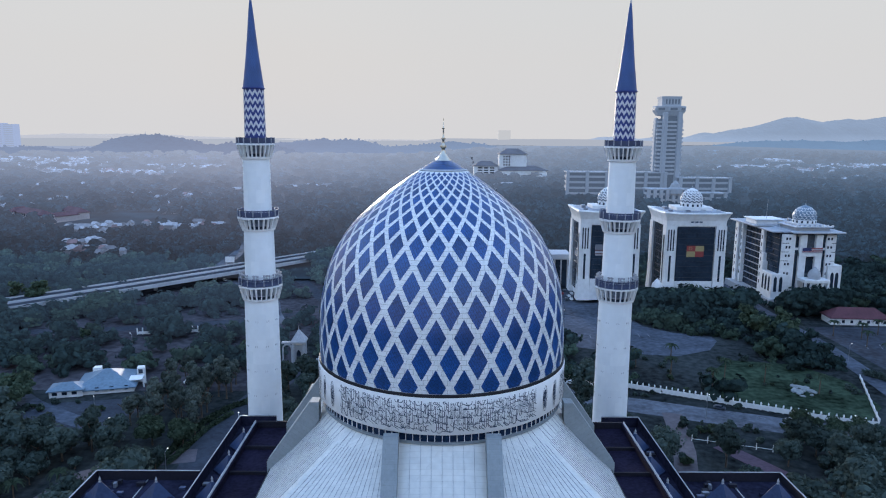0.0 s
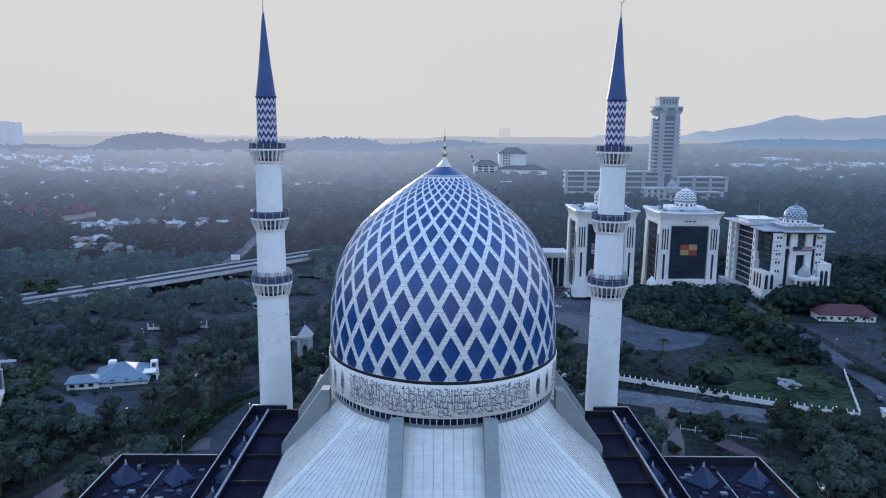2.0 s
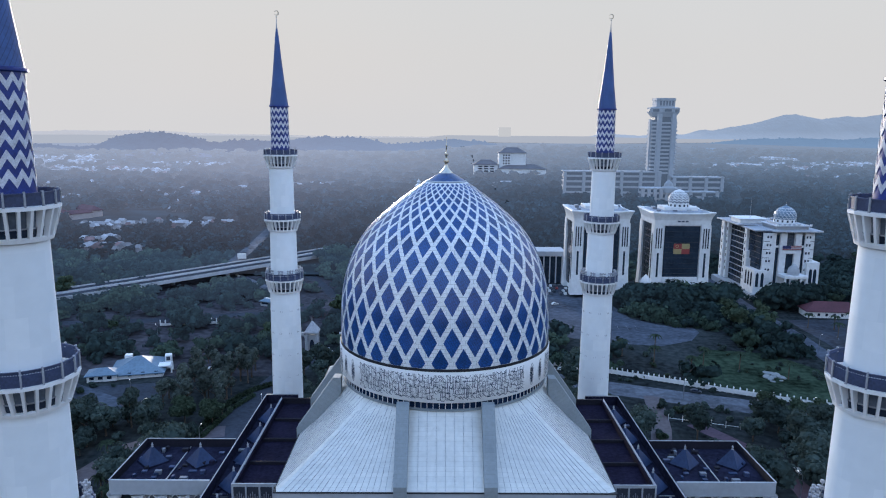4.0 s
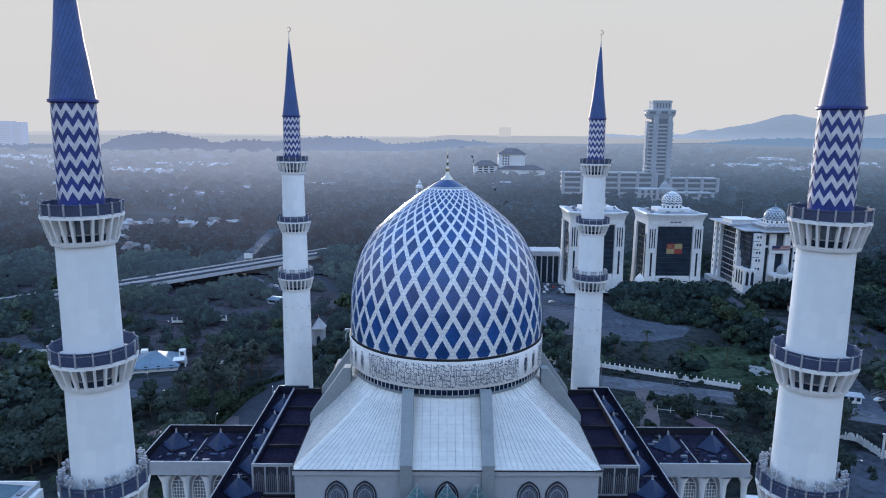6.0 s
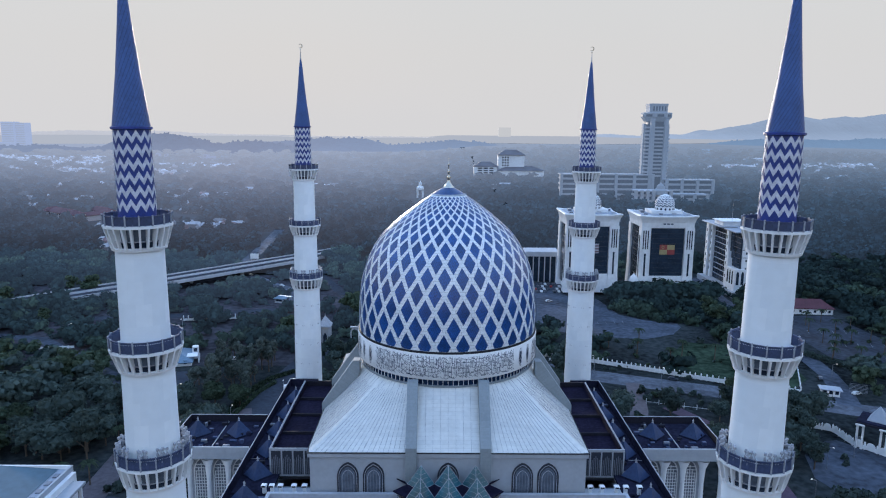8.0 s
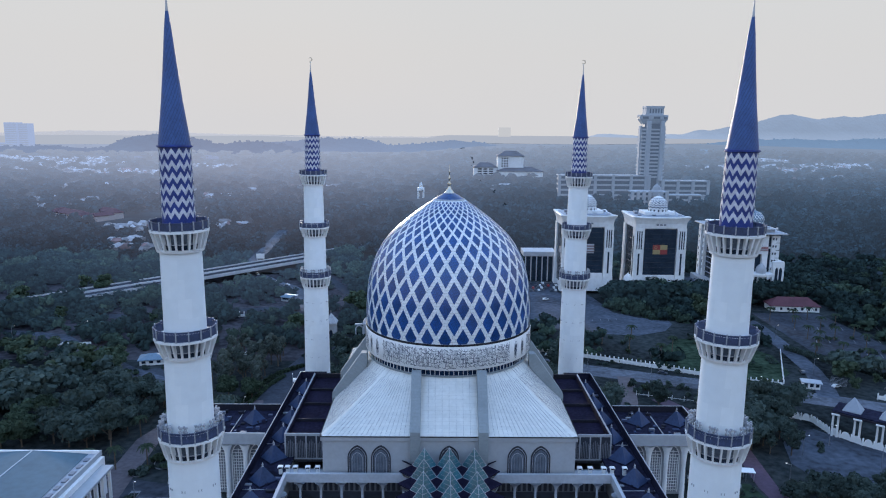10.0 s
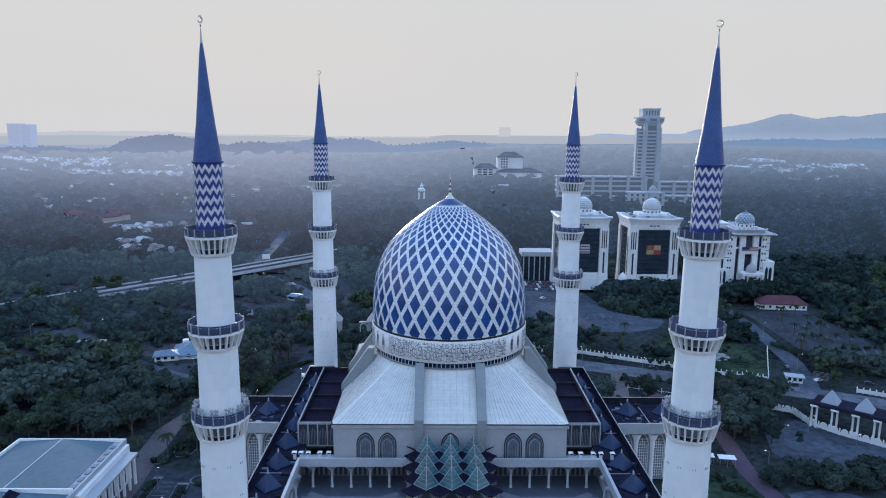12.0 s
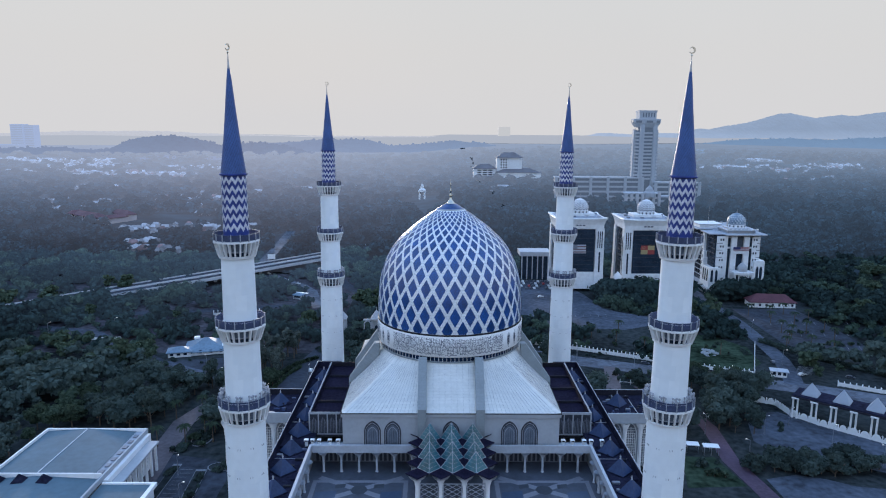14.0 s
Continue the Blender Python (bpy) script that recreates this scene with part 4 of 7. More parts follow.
# ---- entrance canopy of glass pyramids ----
can = thing("entrance_canopy", "stepped canopy of glass pyramids on white tree columns", "canopy")
CW, CD, CZT, CY = 6.8, 6.5, 26.9, -63.0
def canopy_x(i):
    return (i - 1.5) * CW
for j in range(5):
    y = CY + j * CD
    for i in range(4):
        x = canopy_x(i)
        bm = bmesh.new()
        back = 0 if j < 4 else -0.4
        c = bm.verts.new((0, back, -1.3))
        rim = [bm.verts.new(p) for p in ((-CW / 2, 0, 0), (0, -CD / 2, 0), (CW / 2, 0, 0), (0, CD / 2 if j < 4 else 0.05, 0))]
        rim2 = [bm.verts.new((p.co.x, p.co.y, 0.28)) for p in rim]
        c2 = bm.verts.new((0, back, -0.9))
        for q in range(4):
            bm.faces.new((rim[q], c, rim[(q + 1) % 4]))
            bm.faces.new((rim2[q], rim2[(q + 1) % 4], c2))
            bm.faces.new((rim[q], rim[(q + 1) % 4], rim2[(q + 1) % 4], rim2[q]))
        bmesh.ops.recalc_face_normals(bm, faces=bm.faces)
        part("dark_valley", bm, BROWN, can, "dark sunken diamond roof", pose(x, y, CZT))
        if j < 4 and (j == 0 or i in (0, 3)):
            part("tree_column", lathe([(0.75, CZ), (0.65, CZ + 0.5), (0.55, CZ + 7.6), (0.8, CZ + 9.2), (1.6, CZ + 10.6), (2.6, CZ + 11.3)], 8), WHITE, can, "white column spreading at its head", pose(x, y - 0.0, 0), smooth=True)
for j in range(4):
    y = CY + (j + 0.5) * CD
    for i in range(3):
        x = canopy_x(i) + CW / 2
        h = 5.4
        base = [Vector(p) for p in ((0, -CD / 2, 0.3), (CW / 2, 0, 0.3), (0, CD / 2, 0.3), (-CW / 2, 0, 0.3))]
        top = Vector((0, 0, h))
        bm = bmesh.new()
        bv = [bm.verts.new(p) for p in base]
        tv = bm.verts.new(top)
        for q in range(4):
            bm.faces.new((bv[q], bv[(q + 1) % 4], tv))
        bm.faces.new(bv[::-1])
        gp = part("glass_pyramid", bm, CANOPY, can, "blue glass pyramid with white ribs", pose(x, y, CZT))
        for q in range(4):
            part("rib", bar(base[q], top, 0.11), PALEW, gp)
            part("edge", bar(base[q], base[(q + 1) % 4], 0.09), PALEW, gp)
            for f in (0.2, 0.4, 0.6, 0.8):
                part("glazing_bar", bar(base[q].lerp(top, f), base[(q + 1) % 4].lerp(top, f), 0.05), METAL, gp)

for bay in range(3):
    x = canopy_x(bay) + CW / 2
    scr = part("lattice_screen", boxes((x - 2.7, CY + 0.55, CZ, x - 2.5, CY + 0.75, CZ + 8.6), (x + 2.5, CY + 0.55, CZ, x + 2.7, CY + 0.75, CZ + 8.6), (x - 2.5, CY + 0.55, CZ + 8.4, x + 2.5, CY + 0.75, CZ + 8.6)), PALEW, can, "openwork screen between the columns")
    for k in range(-2, 7):
        for d in (-1, 1):
            xa, xb = x - 2.5 * d, x + 2.5 * d
            za, zb = CZ + 0.2 + 1.45 * k, CZ + 0.2 + 1.45 * (k + 2)
            fa, fb = max(0.0, (CZ + 0.1 - za) / (zb - za)), min(1.0, (CZ + 8.4 - za) / (zb - za))
            if fb > fa:
                part("lattice_bar", bar((xa + (xb - xa) * fa, CY + 0.65 + 0.04 * d, za + (zb - za) * fa), (xa + (xb - xa) * fb, CY + 0.65 + 0.04 * d, za + (zb - za) * fb), 0.13), PALEW, scr)

# ---- minarets ----
def pierced(r, w, z, n=8, bar_w=0.13):
    """An openwork railing panel: solid foot, upright bars, top rail, in one piece."""
    bm = bmesh.new()
    xs = [-w / 2]
    for q in range(1, n):
        xs += [w * (q / n - 0.5) - bar_w / 2, w * (q / n - 0.5) + bar_w / 2]
    xs.append(w / 2)
    V = [[bm.verts.new((r, x, h)) for x in xs] for h in z]
    for i in range(3):
        for k in range(len(xs) - 1):
            if i != 1 or k % 2:
                bm.faces.new((V[i][k], V[i][k + 1], V[i + 1][k + 1], V[i + 1][k]))
    ext = bmesh.ops.extrude_face_region(bm, geom=bm.faces[:])
    bmesh.ops.translate(bm, verts=[v for v in ext["geom"] if isinstance(v, bmesh.types.BMVert)], vec=(-0.08, 0, 0))
    bmesh.ops.delete(bm, geom=[v for v in bm.verts if not v.link_faces], context="VERTS")
    bmesh.ops.recalc_face_normals(bm, faces=bm.faces)
    return bm


def minaret(m, turn):
    t = thing("minaret", "tall white minaret with three balconies and a blue cone", "minaret", m, group="four minarets")
    part("lower_shaft", lathe([(4.85, 0), (4.85, 19), (4.6, 54.4)], 40), SHAFT, t, smooth=True)
    part("middle_shaft", lathe([(4.25, 54.4), (4.05, 74.0)], 40), SHAFT, t, smooth=True)
    part("upper_shaft", lathe([(3.78, 74.0), (3.62, 93.6)], 40), SHAFT, t, smooth=True)
    for r_s, r_t, zb, zt, rail in ((4.6, 5.95, 54.3, 57.8, 60.2), (4.05, 5.6, 73.8, 76.9, 79.1), (3.66, 5.1, 93.4, 96.7, 98.5)):
        b = part("balcony", lathe([(r_t + 0.05, zt), (r_t + 0.05, zt + 0.4), (r_s - 0.5, zt + 0.45)], 16), WHITE, t, "projecting balcony with slanted fins and a dark railing")
        rb = r_s + 0.42
        part("sill_ring", lathe([(r_s - 0.1, zb - 0.5), (rb, zb - 0.3), (rb + 0.12, zb + 0.15), (r_s - 0.1, zb + 0.3)], 32), WHITE, b)
        part("glazing", lathe([(rb - 0.50, zb + 0.1), (r_t - 1.0, zt)], 32), WINPANE, b, "grey slanted glazing")
        part("lower_panel_ring", lathe([(rb - 0.36, zb + 0.1), (rb - 0.16, zb + 1.15)], 32), GLASS, b, "dark panels under the transom")
        part("transom", lathe([(rb - 0.10, zb + 1.15), (rb - 0.02, zb + 1.32), (rb - 0.2, zb + 1.32)], 32), COPE, b)
        fm = None
        for k in range(24):
            if fm is None:
                bm = extruded([(rb - 0.6, zb), (rb + 0.1, zb), (r_t + 0.02, zt), (r_t - 1.3, zt)], 0.31, Matrix.Translation((0, -0.155, 0)))
                fm = part("fin", bm, WHITE, b, "", pose(0, 0, 0, 0, 0, k * 360 / 24)).data
            else:
                part("fin", fm, None, b, "", pose(0, 0, 0, 0, 0, k * 360 / 24))
        rm = pm = None
        side = 2 * (r_t - 0.1) * math.sin(math.pi / 16)
        for k in range(16):
            mp = pose(0, 0, 0, 0, 0, (k + 0.5) * 22.5)
            mq = pose(0, 0, 0, 0, 0, k * 22.5)
            if rm is None:
                rr = (r_t - 0.1) * math.cos(math.pi / 16)
                rm = part("rail_panel", pierced(rr, side, (zt + 0.5, zt + 0.5 + 0.62 * (rail - zt), rail - 0.22, rail)), RAIL, b, "dark blue-grey railing panel", mp).data
                pm = part("rail_post", boxes((r_t - 0.18, -0.10, zt + 0.4, r_t + 0.06, 0.10, rail + 0.3)), COPE, b, "", mq).data
            else:
                part("rail_panel", rm, None, b, "", mp)
                part("rail_post", pm, None, b, "", mq)
        part("handrail", lathe([(r_t - 0.18, rail), (r_t + 0.02, rail), (r_t + 0.02, rail + 0.14), (r_t - 0.18, rail + 0.14), (r_t - 0.18, rail)], 16), RAIL, b)
    sm = None
    for lv in range(4):
        for a in range(0, 360, 36):
            for da in (-3.4, 3.4):
                mk = pose(0, 0, 26.5 + 7.2 * lv, 0, 0, a + 5 * lv + da)
                if sm is None:
                    sm = part("slit_window", boxes((4.66, -0.04, 0, 4.84, 0.04, 0.42)), COPE, t, "narrow dark slit in the shaft", mk).data
                else:
                    part("slit_window", sm, None, t, "", mk)
    lm = None
    for k in range(44):
        ring_r = 5.5 if k % 2 else 5.05
        at = (k // 4) * math.tau / 11 + (k % 4) * 0.085
        mk = pose(ring_r * math.cos(at), ring_r * math.sin(at), 58.2, 0, 0, 47 * k)
        if lm is None:
            lm = part("floodlight", join(boxes((-0.06, -0.06, 0, 0.06, 0.06, 3.2)), boxes((-0.22, -0.2, 1.0, 0.22, 0.2, 1.4), (-0.24, -0.2, 1.95, 0.24, 0.2, 2.4), (-0.22, -0.2, 2.85, 0.22, 0.2, 3.3), bevel=0.05)), COPE, t, "pale floodlights stacked on a post", mk).data
        else:
            part("floodlight", lm, None, t, "", mk)
    part("chevron_drum", lathe([(2.85, 96.8), (2.80, 98.5), (2.66, 111.6)], 40), DEEP, t, "deep blue drum with white chevrons", smooth=True)
    for r in range(6):
        zb = 99.0 + 2.08 * r
        n = 13
        P = [[], []]
        for k in range(n * 2):
            a = math.pi * k / n
            z = zb + (1.15 if k % 2 else 0.0)
            for q, dz in ((0, 0.0), (1, 1.02)):
                rr = 2.82 - 0.0118 * (z + dz - 98.5) + 0.05
                P[q].append((rr * math.cos(a), rr * math.sin(a), min(z + dz, 111.5)))
        # one more point between the corners keeps the band on the drum
        Q = [[], []]
        for q in (0, 1):
            for k in range(n * 2):
                a0, a1 = math.pi * k / n, math.pi * (k + 1) / n
                p0_, p1_ = P[q][k], P[q][(k + 1) % (n * 2)]
                for f in (0, 0.5):
                    aa, z = a0 + (a1 - a0) * f, p0_[2] + (p1_[2] - p0_[2]) * f
                    rr = 2.82 - 0.0118 * (z - 98.5) + 0.05
                    Q[q].append((rr * math.cos(aa), rr * math.sin(aa), z))
        part("chevron_band", sheet(Q, closed=True), CHEV, t)
    part("cone_flange", lathe([(2.7, 111.4), (3.02, 111.55), (3.02, 111.85), (2.8, 111.95)], 40), DEEP, t)
    part("cone", lathe([(2.76, 111.9), (2.26, 115.8), (1.8, 119.4), (1.17, 125.5), (0.6, 131.6), (0.25, 134.5)], 32), CONE, t, "blue sheet-metal cone", smooth=True)
    part("cone_tip", lathe([(0.27, 134.4), (0.16, 135.6), (0.11, 136.6), (0.05, 137.7)], 12), METAL, t, "grey metal tip of the cone", smooth=True)
    f = part("finial", lathe([(0.05, 137.5), (0.2, 137.8), (0.05, 138.1), (0.05, 138.3)], 10), GOLD, t)
    arcp = []
    for i in range(19):
        a = radians(-60 + 300 * i / 18)
        w = 0.04 + 0.14 * math.sin(math.pi * i / 18)
        arcp.append([((0.62 - w) * math.sin(a), 0, 138.9 - (0.62 - w) * math.cos(a)), ((0.62 + w) * math.sin(a), 0, 138.9 - (0.62 + w) * math.cos(a))])
    bm = sheet(arcp)
    ext = bmesh.ops.extrude_face_region(bm, geom=bm.faces[:])
    bmesh.ops.translate(bm, verts=[v for v in ext["geom"] if isinstance(v, bmesh.types.BMVert)], vec=(0, 0.16, 0))
    bm.transform(Matrix.Translation((0, 0, 0)) @ pose(0, 0, 0, 0, 0, turn))
    part("crescent", bm, GOLD, f, "metal crescent")
    return t
mn = minaret(pose(-50.0, -92.5, GZ), 0)
for x, y, a in ((50.1, -92.5, 0), (-50.5, 45.0, 0), (49.6, 45.0, 0)):
    copy_thing(mn, pose(x, y, GZ, 0, 0, 0))
mn.rotation_euler = (0, 0, radians(70))


# ---- houses and halls near the mosque ----
PINKWALL = mat("pale_pinkish_render", (0.46, 0.42, 0.43), 0.8, var=0.15, big=0.1, fine=0.6)
DULLRED = mat("weathered_red_roof", (0.14, 0.075, 0.085), 0.8, var=0.3, big=0.1, fine=0.8)
def hip_roof(x0, y0, x1, y1, z0, z1, ridge=0.5, over=0.8):
    """A hipped roof with eaves of some thickness."""
    x0, y0, x1, y1 = x0 - over, y0 - over, x1 + over, y1 + over
    cx, cy = (x0 + x1) / 2, (y0 + y1) / 2
    lx, ly = x1 - x0, y1 - y0
    rx, ry = (max(0.05, (lx - ly) / 2 * ridge * 2), 0.05) if lx >= ly else (0.05, max(0.05, (ly - lx) / 2 * ridge * 2))
    P = [[(a, b, z0 - 0.35) for a, b in ((x0, y0), (x1, y0), (x1, y1), (x0, y1))], [(a, b, z0) for a, b in ((x0, y0), (x1, y0), (x1, y1), (x0, y1))],
         [(a, b, z1) for a, b in ((cx - rx, cy - ry), (cx + rx, cy - ry), (cx + rx, cy + ry), (cx - rx, cy + ry))]]
    bm = sheet(P, closed=True)
    bm.verts.ensure_lookup_table()
    bm.faces.new([bm.verts[8 + i] for i in range(4)])
    bm.faces.new([bm.verts[i] for i in (3, 2, 1, 0)])
    return bm


def clear_box(x0, y0, x1, y1):
    CLEAR.append([(x0, y0), (x1, y0), (x1, y1), (x0, y1)])


def low_house(name, label, m, size, eave, ridge, roof, nwin=5, roof_label="", walls=WHITE):
    t = thing(name, label, "house", m)
    w, d = size
    part("wall", boxes((-w / 2, -d / 2, -0.5, w / 2, d / 2, eave)), walls, t)
    part("roof", hip_roof(-w / 2, -d / 2, w / 2, d / 2, eave, ridge), roof, t, roof_label)
    for k in range(nwin):
        x = -w / 2 + w * (k + 0.5) / nwin
        wn_ = part("window", boxes((x - 0.7, -d / 2 - 0.06, 1.1, x + 0.7, -d / 2, 2.7)), GLASS, t)
        part("sill", boxes((x - 0.85, -d / 2 - 0.2, 0.95, x + 0.85, -d / 2 - 0.06, 1.1)), WHITE, wn_)
    return t

h = low_house("blue_roofed_house", "white bungalow with a light blue hipped roof", pose(-131, 118, GZ, 0, 0, 14), (21, 19), 2.0, 6.9, BLUEROOF, 4, "light blue sheet roof")
part("side_roof", hip_roof(-19, -10.5, -7.5, -2.5, 2.9, 4.8), BLUEROOF, h)
part("side_wall", boxes((-19, -10.5, -0.5, -7.5, -2.5, 2.9)), WHITE, h)
for k in range(3):
    part("side_window", boxes((-18 + 3.4 * k, -10.58, 1.0, -16.2 + 3.4 * k, -10.5, 2.2)), GLASS, h)
part("porch", join(boxes((8, -6, 3.0, 13, -0.6, 3.5), bevel=0.1), boxes((8.3, -5.7, -0.5, 8.9, -5.1, 3.4), (13.2, -5.7, -0.5, 13.8, -5.1, 3.4), (13.2, -1.6, -0.5, 13.8, -1.0, 3.4))), WHITE, h, "white porch on square posts")
part("stair_tower", boxes((10.2, 0.6, -0.5, 13.0, 3.6, 6.0), bevel=0.15), WHITE, h, "white square stair tower")
part("tower_opening", boxes((10.8, 0.5, 3.6, 12.4, 0.6, 5.4)), GLASS, h)
part("rear_box", boxes((-7, 5.5, 2.4, -4.0, 8.5, 5.6), bevel=0.15), WHITE, h)
clear_box(-152, 92, -114, 130)
low_house("blue_shed", "low shed with a blue roof among trees", pose(-194, 80, GZ, 0, 0, 8), (12, 9), 2.6, 5.2, BLUEROOF, 3, "", CONC)
clear_box(-201, 73, -187, 86)
low_house("red_roofed_house", "long white house with a dark red roof", pose(226, 215, GZ, 0, 0, -5), (30, 11), 3.9, 8.6, REDROOF, 7, "dark red tiled roof")
clear_box(206, 204, 246, 224)
fr = low_house("far_red_house", "long pale building with red roofs in the woods", pose(-414, 561, GZ + 5, 0, 0, -37), (58, 15), 9.5, 14.0, DULLRED, 9, "", PINKWALL)
part("rear_wall", boxes((-16, 34, -0.5, 22, 46, 8.0)), PINKWALL, fr)
part("rear_roof", hip_roof(-16, 34, 22, 46, 8.0, 12.5), DULLRED, fr, "dull red tiled roof")
part("link_wall", boxes((14, 7.5, -0.5, 24, 34, 6.5)), PINKWALL, fr)
part("link_roof", hip_roof(14, 7.5, 24, 34, 6.5, 10.0), DULLRED, fr)
part("gable_bay", boxes((-31, -10.5, -0.5, -23, 7.0, 10.0), bevel=0.1), PINKWALL, fr)
part("gable_roof", hip_roof(-31, -10.5, -23, 7.0, 10.0, 14.0), DULLRED, fr)
for k in range(12):
    for q in range(2):
        part("upper_window", boxes((-27 + 4.6 * k, -7.6, 4.0 + 2.8 * q, -25.4 + 4.6 * k, -7.5, 5.4 + 2.8 * q)), GLASS, fr)
clear_box(-440, 548, -388, 590)
sd = thing("flat_roofed_hall", "flat white roofed hall beside the offices", "hall", pose(74, 303, GZ))
# dark block stands in for the shade below the open roof
part("wall", boxes((-10.5, -6, -0.5, 10.5, 8, 19.0)), OFFGLASS, sd, "dark block for the shade under the roof")
part("roof", boxes((-12.5, -9, 19.0, 12.5, 9, 22.5), bevel=0.2), CONC, sd, "deep pale roof edge")
part("roof_deck", boxes((-11.5, -8, 22.5, 11.5, 8, 22.56)), CONC, sd)
for k in range(6):
    part("column", boxes((-11 + 4.2 * k, -8.2, -0.5, -10.2 + 4.2 * k, -7.4, 19.0)), PALEW, sd)
clear_box(60, 292, 88, 314)
low_house("guard_house", "small white guard house at the road", pose(166, 79.5, GZ, 0, 0, -18), (7.0, 4.0), 3.2, 3.9, PALEW, 3)
def awning(m, L):
    t = thing("path_awning", "flat white shelter roof on thin posts", "shelter", m)
    part("roof", boxes((-L / 2, -1.7, 3.2, L / 2, 1.7, 3.45), bevel=0.05), WHITE, t)
    for x in (-L / 2 + 0.4, 0, L / 2 - 0.4):
        for y in (-1.4, 1.4):
            part("post", boxes((x - 0.08, y - 0.08, 0, x + 0.08, y + 0.08, 3.2)), METAL, t)
awning(pose(91, -1, GZ, 0, 0, -8), 9)
awning(pose(99.5, -3, GZ, 0, 0, -8), 6)


def big_hall():
    t = thing("function_hall", "large low hall with grey-blue sheet roofs and white eaves", "hall")
    x0, x1, y0, y1, z = -145.0, -109.2, -46.0, -12.0, 17.1
    part("wall", boxes((x0 + 1, y0, 3, x1 + 1.5, y1 - 1, z - 1.6)), WHITE, t)
    part("roof_sheet", sheet([[(x0 + 0.6, y0 + 0.5, z - 0.9), (x0 + 0.6, y1 - 0.6, z - 0.9)], [((x0 + x1) / 2 - 3, y0 + 0.5, z + 0.1), ((x0 + x1) / 2 - 3, y1 - 0.6, z + 0.1)], [(x1 - 3.6, y0 + 0.5, z - 1.0), (x1 - 3.6, y1 - 0.6, z - 1.0)]]), GREYROOF, t, "grey-blue sheet roof")
    part("ridge", bar(((x0 + x1) / 2 - 3, y0 + 0.5, z + 0.15), ((x0 + x1) / 2 - 3, y1 - 0.6, z + 0.15), 0.4, 0.16), CONC, t)
    part("box_gutter", boxes((x1 - 3.6, y0, z - 1.6, x1 - 0.4, y1 - 0.6, z - 1.1)), TOWER, t)
    for k in range(7):
        part("gutter_box", boxes((x1 - 2.8, y0 + 3 + 4.2 * k, z - 1.1, x1 - 1.4, y0 + 5 + 4.2 * k, z - 0.7)), GRILLE, t)
    part("eave_back", boxes((x0, y1 - 0.6, z - 1.6, x1, y1, z), bevel=0.06), WHITE, t)
    part("eave_side", boxes((x1 - 0.4, y0 - 40, z - 1.8, x1 + 0.3, y1, z), bevel=0.06), WALL, t, "deep pale eave")
    part("eave_west", boxes((x0, y0 - 40, z - 1.6, x0 + 0.6, y1 - 0.6, z)), WHITE, t)
    part("valley_wall", boxes((x0 + 0.6, y0, z - 1.6, x1 - 0.4, y0 + 0.5, z + 0.6)), WHITE, t)
    part("lower_canopy", boxes((x1 + 0.6, y0 - 1, z - 4.2, x1 + 5.2, y1 - 3.0, z - 3.4), bevel=0.08), WALL, t, "pale flat canopy along the side")
    for k in range(8):
        part("canopy_post", boxes((x1 + 4.0, y1 - 5 - 4.1 * k, 3, x1 + 4.7, y1 - 4.2 - 4.1 * k, z - 4.2)), WHITE, t)
        part("canopy_window", boxes((x1 + 1.5, y1 - 7.6 - 4.1 * k, 4.0, x1 + 1.6, y1 - 5.4 - 4.1 * k, 10.5)), GLASS, t)
    part("second_roof", sheet([[(x0 + 0.6, y0 - 40, z - 1.2), (x0 + 0.6, y0, z - 1.2)], [((x0 + x1) / 2 - 3, y0 - 40, z - 0.2), ((x0 + x1) / 2 - 3, y0, z - 0.2)], [(x1 - 0.4, y0 - 40, z - 1.2), (x1 - 0.4, y0, z - 1.2)]]), GREYROOF, t, "grey-blue sheet roof")
    part("side_block", boxes((x1 + 0.6, y0 - 40, 3, -93.0, y0 - 1.2, z - 2.6)), WHITE, t)
    part("side_roof", boxes((x1 + 0.6, y0 - 40, z - 2.6, -93.0, y0 - 2.2, z - 1.9)), GREYROOF, t, "grey-blue flat roof")
    part("side_eave", boxes((x1 + 0.6, y0 - 2.2, z - 2.6, -91.6, y0 - 1.4, z - 1.4), bevel=0.06), WHITE, t)
    part("side_eave_east", boxes((-93.0, y0 - 40, z - 2.6, -91.6, y0 - 2.2, z - 1.4), bevel=0.06), WHITE, t)
    for x in (-141, -133.5, -126):
        dm = bmesh.new()
        bmesh.ops.create_cone(dm, cap_ends=True, segments=4, radius1=2.9, radius2=0.05, depth=2.6, matrix=Matrix.Translation((x, y0 - 2.5, z + 0.6)) @ Matrix.Rotation(radians(45), 4, "Z"))
        part("dark_pyramid", dm, DARKROOF, t, "dark roof pyramid")
big_hall()
clear_box(-150, -90, -90, -8)

kiosk = thing("garden_pavilion", "small white pavilion with a pale pyramid roof", "pavilion", pose(-60.3, 143, GZ))
for sx in (-1, 1):
    for sy in (-1, 1):
        part("corner_post", boxes((sx * 2.3 - 0.45, sy * 2.3 - 0.45, -0.5, sx * 2.3 + 0.45, sy * 2.3 + 0.45, 10.2), bevel=0.06), PALEW, kiosk)
part("inner_wall", boxes((-1.6, -1.6, -0.5, 1.6, 1.6, 9.6)), WALL, kiosk)
part("opening", extruded(arch(1.9, 6.2, 4.2), 0.1), GLASS, kiosk, "", pose(0, -1.72, 1.0))
part("cornice", boxes((-3.1, -3.1, 10.2, 3.1, 3.1, 10.9), bevel=0.1), WALL, kiosk)
